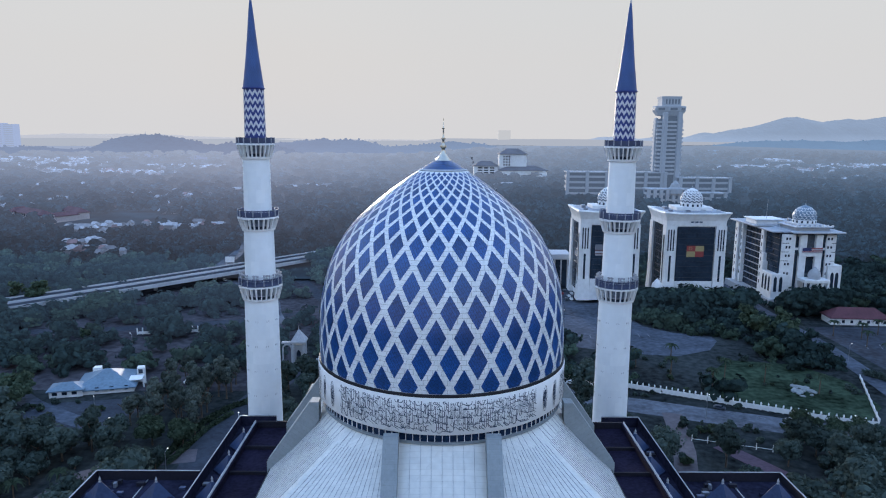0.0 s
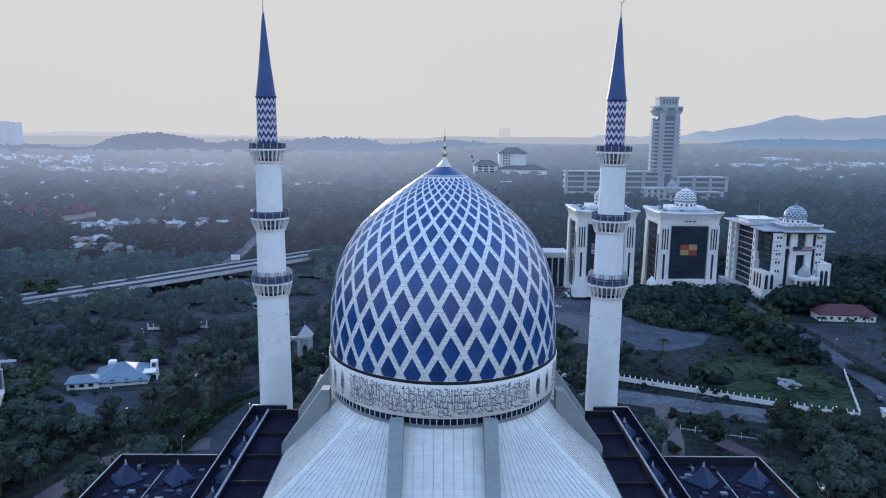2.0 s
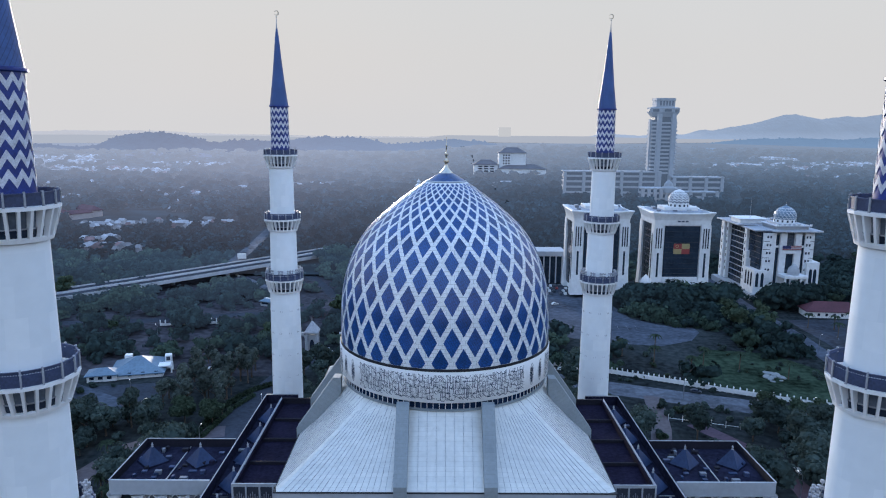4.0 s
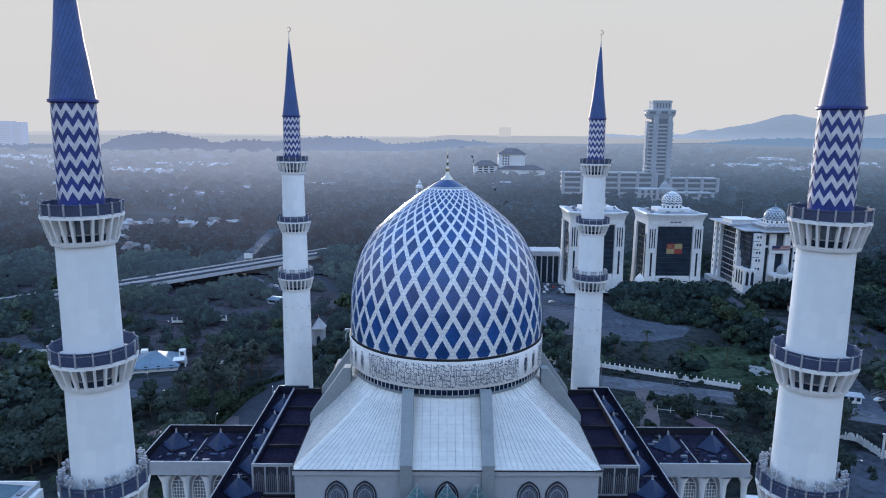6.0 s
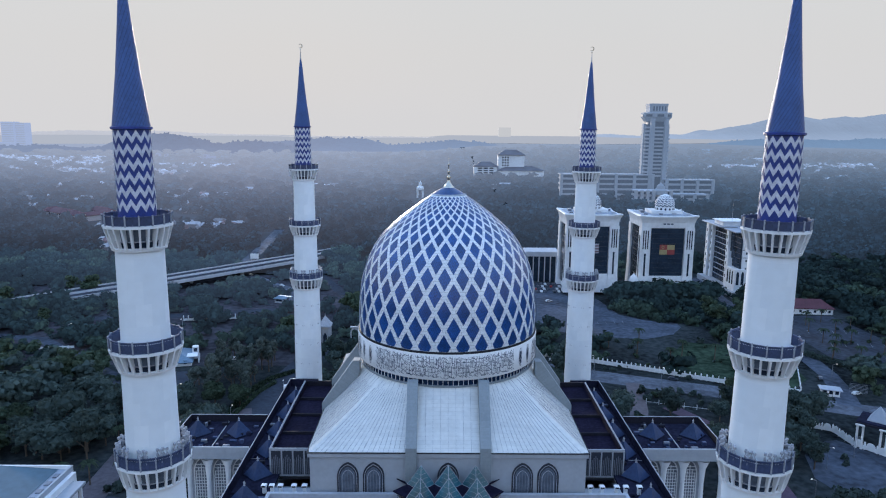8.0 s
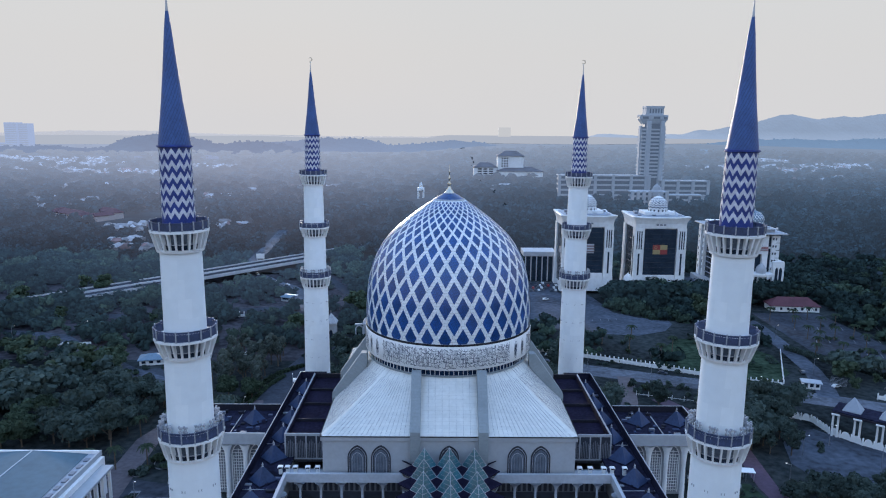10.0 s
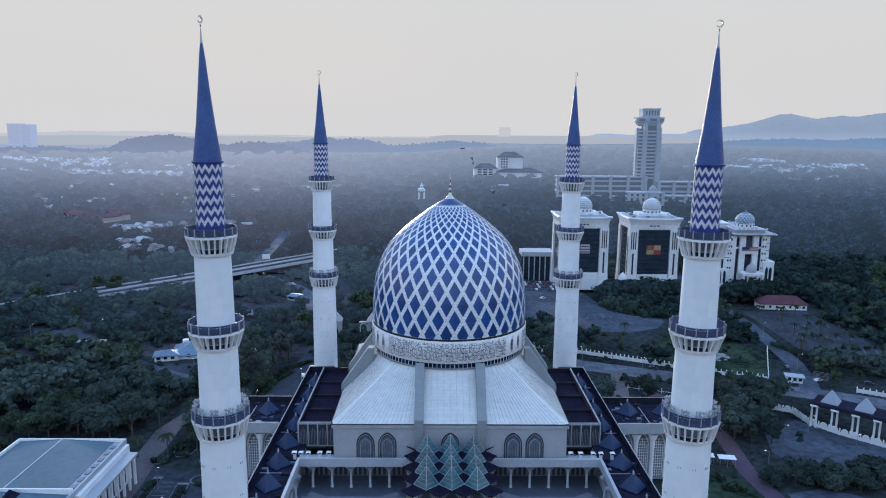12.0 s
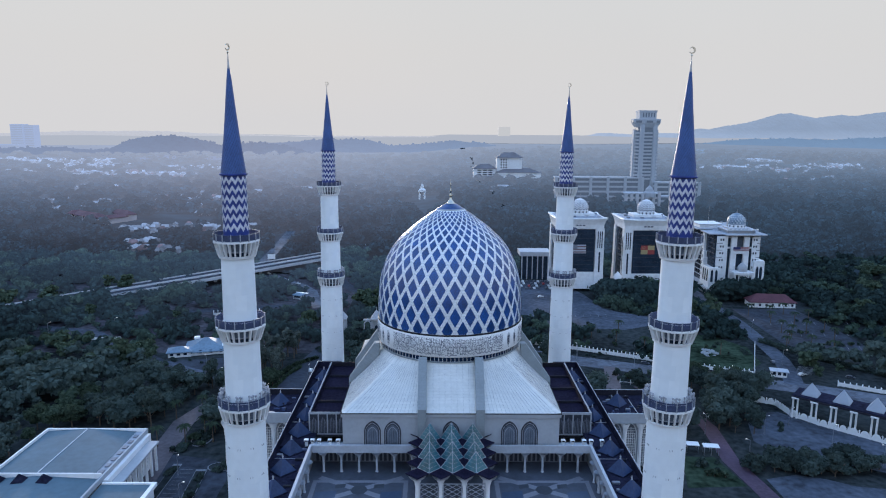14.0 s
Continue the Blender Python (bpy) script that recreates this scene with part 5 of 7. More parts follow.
part("roof", lathe([(4.6, 10.9), (4.6, 11.1), (0.1, 16.0)], 4), COPE, kiosk, "pale pyramid roof", pose(0, 0, 0, 0, 0, 45))
part("finial", lathe([(0.2, 15.8), (0.08, 17.6)], 8), METAL, kiosk)
part("side_arch", arch_ring(4.4, 10.0, 7.6, 0.55, 0.9), PALEW, kiosk, "white arch beside the pavilion", pose(-5.2, -0.5, -0.3))
part("side_lintel", boxes((-7.6, -0.6, 9.5, -3.1, 0.6, 10.3), bevel=0.06), PALEW, kiosk)
part("garden_wall", boxes((2.8, -1.6, -0.5, 9.6, -1.2, 1.9), (4.2, -1.7, 1.9, 5.0, -1.1, 3.2), (7.4, -1.7, 1.9, 8.2, -1.1, 3.2)), PALEW, kiosk, "low white garden wall")
clear_box(-67, 136, -53, 150)
copy_thing(kiosk, pose(-40, 143, GZ))
clear_box(-48, 136, -30, 150)
booth = thing("road_booth", "small booth with a light blue roof beside the ramp", "booth", pose(-103, 230, GZ, 0, 0, -20))
part("booth_wall", boxes((-3.2, -2, 0, 3.2, 2, 3.0), bevel=0.05), WALL, booth)
part("booth_roof", hip_roof(-3.4, -2.2, 3.4, 2.2, 3.0, 4.4, over=0.5), BLUEROOF, booth, "light blue roof")
part("booth_window", boxes((-2.4, -2.08, 1.2, 2.4, -2.0, 2.3)), GLASS, booth)
part("awning", boxes((-3.6, 2.6, 3.4, 5.8, 4.6, 3.6), bevel=0.05), WHITE, booth, "white flat awning")
for x in (-3.3, 5.5):
    part("awning_post", boxes((x - 0.1, 3.5, 0, x + 0.1, 3.7, 3.4)), METAL, booth)
clear_box(-108, 224, -96, 236)

mon = thing("monument", "white arched monument on a wooded rise", "monument", pose(-27, 770, GZ + 5))
for x in (-3.6, 3.6):
    part("leg", boxes((x - 1.5, -2.5, 0, x + 1.5, 2.5, 19), bevel=0.3), OFFICE, mon)
clear_box(-50, 640, -4, 790)
part("head", lathe([(5.6, 19), (5.2, 22), (2.4, 24), (2.6, 26.5), (0.4, 31)], 12), OFFICE, mon)

# ---- white colonnade, walls and fences ----
def fence(name, label, pts, spacing, ph, rail_h, z=GZ, slim=False, scallop=False):
    t = thing(name, label, "fence")
    p = [Vector((*q, z)) for q in pts]
    pm = None
    for a, b in zip(p, p[1:]):
        n = max(1, round((b - a).length / spacing))
        ang = math.degrees(math.atan2(b.y - a.y, b.x - a.x))
        for k in range(n):
            q = a.lerp(b, k / n)
            m = pose(*q, 0, 0, ang)
            if pm is None:
                pm = part("post", join(boxes((-0.25, -0.22, 0, 0.25, 0.22, ph - 0.4), bevel=0.05), lathe([(0.36, ph - 0.4), (0.02, ph + 0.2)], 4)) if not slim else boxes((-0.1, -0.1, 0, 0.1, 0.1, ph)), WHITE, t, "", m).data
            else:
                part("post", pm, None, t, "", m)
            L = (b - a).length / n
            if scallop:
                o = [(0.22, 0.2), (L - 0.22, 0.2), (L - 0.22, rail_h * 0.6)] + [(L / 2 + (L / 2 - 0.5) * math.cos(c), rail_h * 0.62 + rail_h * 0.62 * math.sin(c)) for c in np.linspace(0, math.pi, 9)] + [(0.22, rail_h * 0.6)]
                part("panel", extruded(o, 0.16, Matrix.Translation((0, -0.08, 0))), WHITE, t, "", m)
                continue
            part("panel", boxes((0.22, -0.08, 0.2, L - 0.22, 0.08, rail_h)) if not slim else boxes((0.1, -0.04, rail_h - 0.12, L - 0.1, 0.04, rail_h)), WHITE, t, "", m)
    return t
fence("road_fence", "long white fence with pointed posts along the road", [(42, 131), (60, 124), (75, 117.5), (89, 110.5), (102.5, 104), (114.6, 97.5), (128, 91), (141, 84.7), (154, 80.5)], 2.3, 3.1, 2.0)
fence("road_fence", "white fence with pointed posts beyond the side road", [(188, 66), (203, 57), (240, 41), (285, 28)], 2.6, 2.9, 2.0)
fence("lane_wall", "low white wall along the side road", [(156, 84), (166, 106), (177, 130)], 6.0, 2.0, 1.6)
fence("gate_fence", "white fence with gate posts before the drive", [(58, 75), (76.4, 69.6)], 3.6, 2.4, 1.0, slim=True)
fence("gate_fence", "white fence with gate posts before the drive", [(84, 69.4), (112, 60)], 4.6, 2.2, 0.9, slim=True)
fence("yard_wall", "white scalloped wall round the asphalt yard", [(128, 53), (137, 48), (146.5, 43), (147.5, 32), (154.5, 22), (162.3, 14.4), (171, 6), (190, -11)], 4.2, 3.0, 2.5, scallop=True)
fence("park_fence", "white rail fence in the trees", [(-149, 186), (-131, 189), (-118, 191)], 2.6, 3.4, 1.5)
fence("park_fence", "white rail fence in the trees", [(-292, 177), (-283, 181), (-268, 188)], 4.0, 3.6, 1.4)
fence("park_fence", "white rail fence in the trees", [(-254, 192), (-240, 194.5), (-224, 196)], 4.0, 3.6, 1.4)
fence("park_rail", "low white rail beside a clearing", [(-252, 125), (-234, 126.3)], 3.0, 1.6, 1.4)
fence("park_rail", "low white rail beside a clearing", [(-203, 133.5), (-186, 136)], 3.0, 1.6, 1.4)

per = thing("pergola", "white colonnade with a dark roof and pale pyramids", "pergola", pose(164, 21, GZ, 0, 0, -42))
part("roof", boxes((-19, -4.6, 9.6, 34, 6.5, 10.4), bevel=0.05), DARKROOF, per, "flat dark roof")
part("front_beam", boxes((-19.2, -5.1, 9.2, 34.2, -4.62, 10.0), bevel=0.05), BEAM, per)
for k in range(7):
    for dx in (-0.9, 0.9):
        part("column", lathe([(0.5, 0), (0.42, 0.7), (0.38, 8.2), (0.75, 9.2)], 8), WHITE, per, "", pose(-17.6 + 7.3 * k + dx, -4.0, 0), smooth=True)
    part("beam_end", boxes((-19.0 + 7.3 * k, -5.6, 9.0, -16.2 + 7.3 * k, -3.2, 9.55), bevel=0.06), WHITE, per)
for k in range(4):
    part("pyramid", lathe([(4.4, 10.4), (4.4, 10.7), (0.1, 15.6)], 4), TOWER, per, "pale pyramid roof", pose(-13 + 12 * k, 0.8, 0, 0, 0, 45))
clear_box(140, 6, 204, 56)

# ---- elevated highway ----
hw = thing("elevated_highway", "pale concrete highway bridge on piers between woods", "bridge")
LINE = [Vector(p) for p in ((-330, 110), (-260, 194), (-237, 220), (-189, 269), (-134, 330), (-93, 375), (-40, 432))]
for off in (-6.5, 6.5):
    for nm, w, z0, z1, material, shift in (("deck", 10.5, 8.0, 9.0, ASPHALT, 0), ("parapet", 0.45, 7.6, 9.9, CONC, -5.4), ("parapet", 0.45, 7.6, 9.9, CONC, 5.4)):
        pts = []
        for i, q in enumerate(LINE):
            d = (LINE[min(i + 1, len(LINE) - 1)] - LINE[max(i - 1, 0)]).normalized()
            nn = Vector((-d.y, d.x))
            pts.append((q + nn * (off + shift - w / 2), q + nn * (off + shift + w / 2)))
        P = [[(*a, z0), (*b, z0), (*b, z1), (*a, z1)] for a, b in pts]
        bm = sheet(P, closed=True)
        bmesh.ops.recalc_face_normals(bm, faces=bm.faces)
        part(nm, bm, material, hw)
for i in range(len(LINE) - 1):
    for f in (0.2, 0.7):
        q = LINE[i].lerp(LINE[i + 1], f)
        part("pier", boxes((q.x - 1, q.y - 1, 0, q.x + 1, q.y + 1, 8.0), bevel=0.15), CONC, hw)
a, b = ribbon([tuple(p) for p in LINE], 18)
CLEAR.append(a + b[::-1])
sign = thing("road_sign", "pale sign board on posts beside the highway", "sign", pose(-146, 332, GZ))
part("board", boxes((-3.2, -0.15, 8.5, 3.2, 0.15, 12.5), bevel=0.05), OFFICE, sign)
for x in (-2.4, 2.4):
    part("post", boxes((x - 0.15, -0.1, 0, x + 0.15, 0.1, 8.5)), METAL, sign)


# ---- offices ----
FLAGR = mat("red_cloth", (0.27, 0.045, 0.045), 0.7, var=0.15)
FLAGY = mat("yellow_cloth", (0.36, 0.30, 0.15), 0.7, var=0.15)
FLAGB = mat("blue_cloth", (0.02, 0.03, 0.12), 0.7, var=0.15)
DOMEBLUE = mat("blue_grey_dome_tiles", (0.12, 0.19, 0.27), 0.4, var=0.4, big=0.4, fine=2.0)

def lattice_dome(parent, m, r, h, rib_material, shell_material, ribs=False):
    """A round dome: zigzag bands in rows, or upright ribs with a scale pattern between them."""
    prof_h, prof_r = (0, 0.25, 0.45, 0.68, 0.86, 0.97), (r, r * 1.06, r * 1.0, r * 0.8, r * 0.5, r * 0.15)
    d = part("roof_dome", lathe([(r, 0), (r * 1.06, h * 0.25), (r * 1.0, h * 0.45), (r * 0.8, h * 0.68), (r * 0.5, h * 0.86), (r * 0.15, h * 0.97), (0.03, h)], 32), shell_material, parent, "patterned round dome", m, smooth=True)
    n = 18 if ribs else 15
    for row in range(5):
        lo, amp, thick = (0.03 + 0.17 * row, 0.10, 0.045) if ribs else (0.02 + 0.175 * row, 0.10, 0.085)
        P = [[], []]
        for k in range(n * 2):
            for q, dg in ((0, 0.0), (1, thick)):
                gq = min(lo + (amp if (k + (row if ribs else 0)) % 2 else 0.0) + dg, 0.97)
                rr = float(np.interp(gq, prof_h, prof_r)) + 0.07
                P[q].append((rr * math.cos(math.pi * k / n), rr * math.sin(math.pi * k / n), gq * h))
        part("zigzag_band", sheet(P, closed=True), rib_material, d)
    part("spike", lathe([(0.35, h - 0.2), (0.5, h + 0.5), (0.1, h + 1.0), (0.07, h + 3.5)], 6), METAL, d)
    part("drum", lathe([(r * 1.04, -2.4), (r * 1.04, 0.05)], 32), OFFICE, d)
    for k in range(14):
        a = math.pi * 2 * k / 14
        part("drum_window", boxes((r * 1.03, -0.55, -1.9, r * 1.05, 0.55, -0.5)), OFFGLASS, d, "", pose(0, 0, 0, 0, 0, math.degrees(a)))
    return d


def office_block(m, flag):
    t = thing("office_tower", "white office block with dark glass and a patterned dome", "office building", m, group="twin office blocks")
    w, d, top = 18.0, 15.5, 51.0
    part("core", boxes((-w + 2.2, -d + 1.4, 0, w - 2.2, d - 1.4, top)), OFFICE, t)
    part("attic", sheet([[(sx * (w + o), sy * (d + o), z) for sx, sy in ((-1, -1), (1, -1), (1, 1), (-1, 1))] for o, z in ((-2.4, top - 5.6), (-0.7, top - 5.5), (-0.5, top - 2.5), (0.1, top - 0.6))], closed=True), OFFICE, t, "white flaring attic storey")
    ring = [(-1, -1), (-0.55, -1), (0, -1), (0.55, -1), (1, -1), (1, -0.5), (1, 0.5), (1, 1), (0.55, 1), (0, 1), (-0.55, 1), (-1, 1), (-1, 0.5), (-1, -0.5)]
    P = []
    for o, z, horn in ((0.0, top - 0.6, 0.0), (0.5, top + 0.7, 0.2), (0.9, top + 1.6, 0.7), (0.5, top + 2.2, 0.8), (-2.5, top + 2.2, 0.0)):
        P.append([(sx * (w + o + (0.9 * horn if abs(sx) == abs(sy) == 1 else 0)), sy * (d + o + (0.9 * horn if abs(sx) == abs(sy) == 1 else 0)), z + (horn if abs(sx) == abs(sy) == 1 else 0)) for sx, sy in ring])
    bm = sheet(P, closed=True)
    bm.verts.ensure_lookup_table()
    bm.faces.new([bm.verts[4 * len(ring) + i] for i in range(len(ring))])
    part("roof_slab", bm, OFFICE, t, "white roof slab with turned-up corners")
    part("roof_deck", boxes((-w + 1.0, -d + 1.0, top + 2.4, w - 1.0, d - 1.0, top + 2.46)), TOWER, t, "grey roof deck")
    part("roof_house", boxes((-9, -6, top + 2.46, 12, 9, top + 4.6), bevel=0.15), OFFICE, t)
    for k, (rx, ry) in enumerate(((-14, -10), (-12, 8), (-13, 1), (14.5, -9), (15, 6), (6, 11.5), (-4, -10.5), (5, -10))):
        part("roof_plant", boxes((rx - 1.2, ry - 0.9, top + 2.46, rx + 1.2, ry + 0.9, top + 3.4 + 0.3 * (k % 3)), bevel=0.08), (GRILLE, CONC)[k % 2], t)
    lattice_dome(t, pose(2, 1, top + 6.6), 6.2, 8.8, SCRIPT, OFFICE)
    for sx in (-1, 1):
        for sy in (-1, 1):
            px = sx * (w - 3.4)
            P = [[(px + u * q * 3.2, sy * (d - 2.9) + v * q * 2.9, z) for u, v in ((-1, -1), (1, -1), (1, 1), (-1, 1))] for q, z in ((1.22, 0), (1.1, 7), (1.0, 15), (0.97, top - 5.4))]
            part("corner_pylon", sheet(P, closed=True), OFFICE, t, "white corner pylon widening at its foot")
    for sx in (-1, 1):
        px = sx * (w - 3.4)
        for dx in (-1.5, 0, 1.5):
            part("slot_window", boxes((px + dx - 0.35, -d - 0.08, 31.0, px + dx + 0.35, -d, 43.5)), OFFGLASS, t)
        part("tall_window", boxes((px - 0.6, -d - 0.08, 3, px + 0.6, -d, 28)), OFFGLASS, t)
    fg = part("front_glazing", boxes((-w + 7.1, -d + 0.5, 13, w - 7.1, -d + 0.9, top - 6)), OFFGLASS, t, "tall dark glass front")
    for k in range(9):
        part("transom", boxes((-w + 7.1, -d + 0.35, 15 + k * 3.3, w - 7.1, -d + 0.5, 15.14 + k * 3.3)), FRAME, fg)
    part("base_storey", boxes((-w + 7, -d + 0.1, 0, w - 7, -d + 1.2, 13), bevel=0.1), OFFICE, t)
    part("side_glazing", boxes((-w + 1.4, -d + 6, 4, -w + 2.0, d - 6, top - 6)), OFFGLASS, t, "dark glass side")
    for k in range(9):
        part("side_transom", boxes((-w + 1.25, -d + 6, 8 + k * 4.1, -w + 1.4, d - 6, 8.2 + k * 4.1)), FRAME, t)
    part("side_window", boxes((-w + 0.0 - 0.02, -d + 2.2, 3, -w + 0.1, -d + 3.6, 40)), OFFGLASS, t)
    if flag:
        f = part("banner", boxes((-5.0, -d + 0.2, 27.5, 5.0, -d + 0.3, 34.0)), FLAGY, t, "red and yellow flag banner on the glass")
        part("red_field", boxes((-5.0, -d + 0.1, 30.75, 0, -d + 0.2, 34.0)), FLAGR, f)
        part("red_field", boxes((0, -d + 0.1, 27.5, 5.0, -d + 0.2, 30.75)), FLAGR, f)
        bm = lathe([(0.75, 0), (1.0, 0), (1.0, 0.1), (0.75, 0.1)], 14)
        part("crescent", bm, FLAGY, f, "", pose(-2.9, -d + 0.08, 32.4, 90, 0, 0))
    else:
        f = part("banner", boxes((-8.5, -d + 0.2, 27.0, 4.5, -d + 0.3, 33.5)), CONC, t, "pale striped banner on the glass")
        part("canton", boxes((-8.5, -d + 0.1, 30.4, -2.0, -d + 0.2, 33.5)), GRILLE, f)
        for k in range(3):
            part("stripe", boxes((-8.5 if k else -2.0, -d + 0.12, 31.6 - 2.0 * k, 4.5, -d + 0.2, 32.4 - 2.0 * k)), DULLRED, f)
    if flag:
        an = part("annex", boxes((-w - 9.5, -d - 4, 0, -w + 1.5, -d + 5, 7.5), bevel=0.15), PALEW, t, "low annex with a small dome")
        part("small_dome", lathe([(3.0, 7.5), (3.2, 9.4), (2.6, 11.6), (1.2, 13.3), (0.1, 14.6)], 16), OFFICE, an, "", pose(-w - 3, -d + 0.5, 0), smooth=True)
    for k in range(3):
        part("sign_bar", boxes((-3.4 + 2.4 * k, -d - 0.05 + 0.4, top - 3.6, -1.6 + 2.4 * k, -d + 0.4, top - 2.7)), SCRIPT, t)
    return t
office_block(pose(149.6, 264.5, GZ + 2), True)
office_block(pose(101.0, 270.0, GZ + 2), False)
clear_box(70, 246, 178, 296)

def civic_office(m):
    t = thing("civic_office", "white civic office with broad flat roofs and a blue dome", "office building", m)
    top = 43.0
    part("plinth", boxes((-25, -4, -5, 23, 62, -0.01)), WALL, t)
    part("body", boxes((-16.5, 3, 0, 17.5, 60, top)), TOWER, t)
    # the front: white panels, dark strips and a recessed middle
    for x0, x1, y0 in ((-17.5, -8.8, 0.0), (-6.2, -1.6, -0.6), (4.2, 8.6, -0.6), (11.2, 17.5, 0.0)):
        part("front_panel", boxes((x0, y0, 0, x1, 3, top - 1.0), bevel=0.15), OFFICE, t, "white front panel")
    for x0, x1 in ((-8.8, -6.2), (8.6, 11.2)):
        st = part("dark_strip", boxes((x0, 1.2, 4, x1, 2.98, top - 2.5)), OFFGLASS, t, "tall dark glass strip")
        part("strip_band", boxes((x0, 0.6, 32.0, x1, 1.2, 33.4)), OFFICE, st)
        for k in range(8):
            part("strip_bar", boxes((x0, 1.1, 8 + 4.1 * k, x1, 1.2, 8.3 + 4.1 * k)), FRAME, st)
    mid_ = part("recess_glass", boxes((-1.6, 1.6, 8, 4.2, 2.98, top - 1.5)), PANE, t, "blue-grey glass in a deep recess")
    for k in range(9):
        part("recess_bar", boxes((-1.6, 1.45, 10 + 3.6 * k, 4.2, 1.6, 10.35 + 3.6 * k)), FRAME, mid_)
    part("recess_shade", boxes((-1.6, 1.3, 17, 4.2, 1.44, 27.5)), OFFGLASS, mid_, "dark lower glass")
    part("lintel_band", boxes((-6.2, -0.9, 28.0, 8.6, 1.3, 30.2), bevel=0.1), OFFICE, t)
    for x in (-13.6, 13.4):
        for z in (16, 22, 27.5, 33, 38.5):
            for dx in (-1.0, 1.0):
                part("small_window", boxes((x + dx - 0.55, -0.1, z, x + dx + 0.55, 0.02, z + 1.6)), OFFGLASS, t)
    for z in (24.8, 30.6, 36.2):
        part("panel_joint", boxes((-17.6, -0.08, z, -13.0, 0.03, z + 0.35)), FRAME, t)
        part("panel_joint", boxes((14.5, -0.08, z, 17.6, 0.03, z + 0.35)), FRAME, t)
    sh = part("shoulder", boxes((12.5, -2.2, 0, 21.5, 9, 22.5), bevel=0.15), OFFICE, t, "stepped white shoulder block")
    for x in (15.6, 18.6):
        part("arched_window", extruded(arch(2.2, 10, 7.5), 0.12), OFFGLASS, sh, "", pose(x, -2.3, 8))
    sh = part("shoulder", boxes((-23.0, -1.5, 0, -14.5, 13, 16.5), bevel=0.15), OFFICE, t, "stepped white shoulder block")
    for x in (-20.6, -17.0):
        part("arched_window", extruded(arch(2.0, 10, 7.5), 0.12), OFFGLASS, sh, "", pose(x, -1.6, 5))
    for y in (2.0, 6.0, 10.0):
        part("arched_window", extruded(arch(1.9, 10, 7.5), 0.12), OFFGLASS, sh, "", pose(-23.1, y, 5, 0, 0, -90))
    for k, (y0, y1, h) in enumerate(((14, 16, 22), (16, 18.5, 27))):
        part("stepped_pier", boxes((-22.0 + k, y0, 0, -16.5, y1, h), bevel=0.15), OFFICE, t)
    # the long side: dark corner glass, a glazed recess between white piers
    sg = part("side_glass", boxes((-18.6, 1.2, 16.5, -16.5, 18.5, top - 1)), OFFGLASS, t, "dark corner glass")
    for k in range(6):
        part("glass_bar", boxes((-18.72, 1.2, 20.0 + 3.8 * k, -18.6, 18.5, 20.3 + 3.8 * k)), FRAME, sg)
    sw = part("side_wing", boxes((-17.4, 22.5, 0, -16.5, 50, top - 2)), OFFGLASS, t, "dark glazed side wing")
    for k in range(9):
        part("floor_band", boxes((-18.0, 22.5, 4 + 4.2 * k, -17.4, 50, 4.5 + 4.2 * k)), TOWER, sw)
    for k in range(6):
        part("wing_mullion", boxes((-17.7, 26.4 + 4.4 * k, 2, -17.4, 26.7 + 4.4 * k, top - 2)), FRAME, sw)
    for y0, y1, x in ((18.5, 22.5, -20.5), (50, 53, -20.0), (55, 60, -21.0)):
        pr = part("side_pier", boxes((x, y0, 0, -16.5, y1, top - 0.8), bevel=0.2), OFFICE, t, "white side pier")
        for k in range(7):
            part("pier_window", boxes((x - 0.08, (y0 + y1) / 2 - 0.5, 6 + 5 * k, x + 0.02, (y0 + y1) / 2 + 0.5, 8.4 + 5 * k)), OFFGLASS, pr)
    part("side_recess", boxes((-18.5, 53, 0, -16.5, 55, top - 2)), OFFGLASS, t)
    # roofs: thin overlapping slabs, a terrace and the dome
    # dark box put in as the shade beneath the roof slab
    part("eave_shade", boxes((-17.0, 0.6, top - 1.0, 18.0, 24, top)), FRAME, t, "dark line under the roof edge")
    part("roof_slab", boxes((-12.0, -3.2, top, 21.5, 26, top + 1.0), bevel=0.15), CONC, t, "broad flat roof slab")
    part("roof_slab", boxes((-23.0, 2.0, top - 0.2, -12.2, 22, top + 0.7), bevel=0.15), TOWER, t)
    part("rear_slab", boxes((-24.0, 26.2, top + 0.4, 19, 63, top + 1.3), bevel=0.15), CONC, t, "broad pale rear roof slab")
    part("roof_deck", boxes((-11.0, -2.2, top + 1.0, 20.5, 25, top + 1.06)), TOWER, t, "grey roof deck")
    part("rear_deck", boxes((-22.6, 27.4, top + 1.3, 17.6, 61.8, top + 1.36)), TOWER, t)
    part("upper_slab", boxes((-9.5, 1.0, top + 3.2, 15.5, 24.5, top + 3.9), bevel=0.12), CONC, t)
    part("terrace_wall", boxes((-8, 2.4, top + 1.06, 14, 23, top + 3.2)), WALL, t)
    part("dome_plinth", boxes((-6.5, 3.6, top + 3.9, 10.5, 20.4, top + 5.0), bevel=0.12), CONC, t)
    for k in range(8):
        part("parapet_block", boxes((-9.0 + 3.3 * k, 0.9, top + 3.9, -7.6 + 3.3 * k, 1.5, top + 4.9)), OFFICE, t)
    part("roof_house", boxes((-21, 29, top + 1.36, -3, 45, top + 4.4), bevel=0.15), OFFICE, t)
    part("house_slab", boxes((-22.4, 27.8, top + 4.4, -2, 46, top + 5.0), bevel=0.1), OFFICE, t)
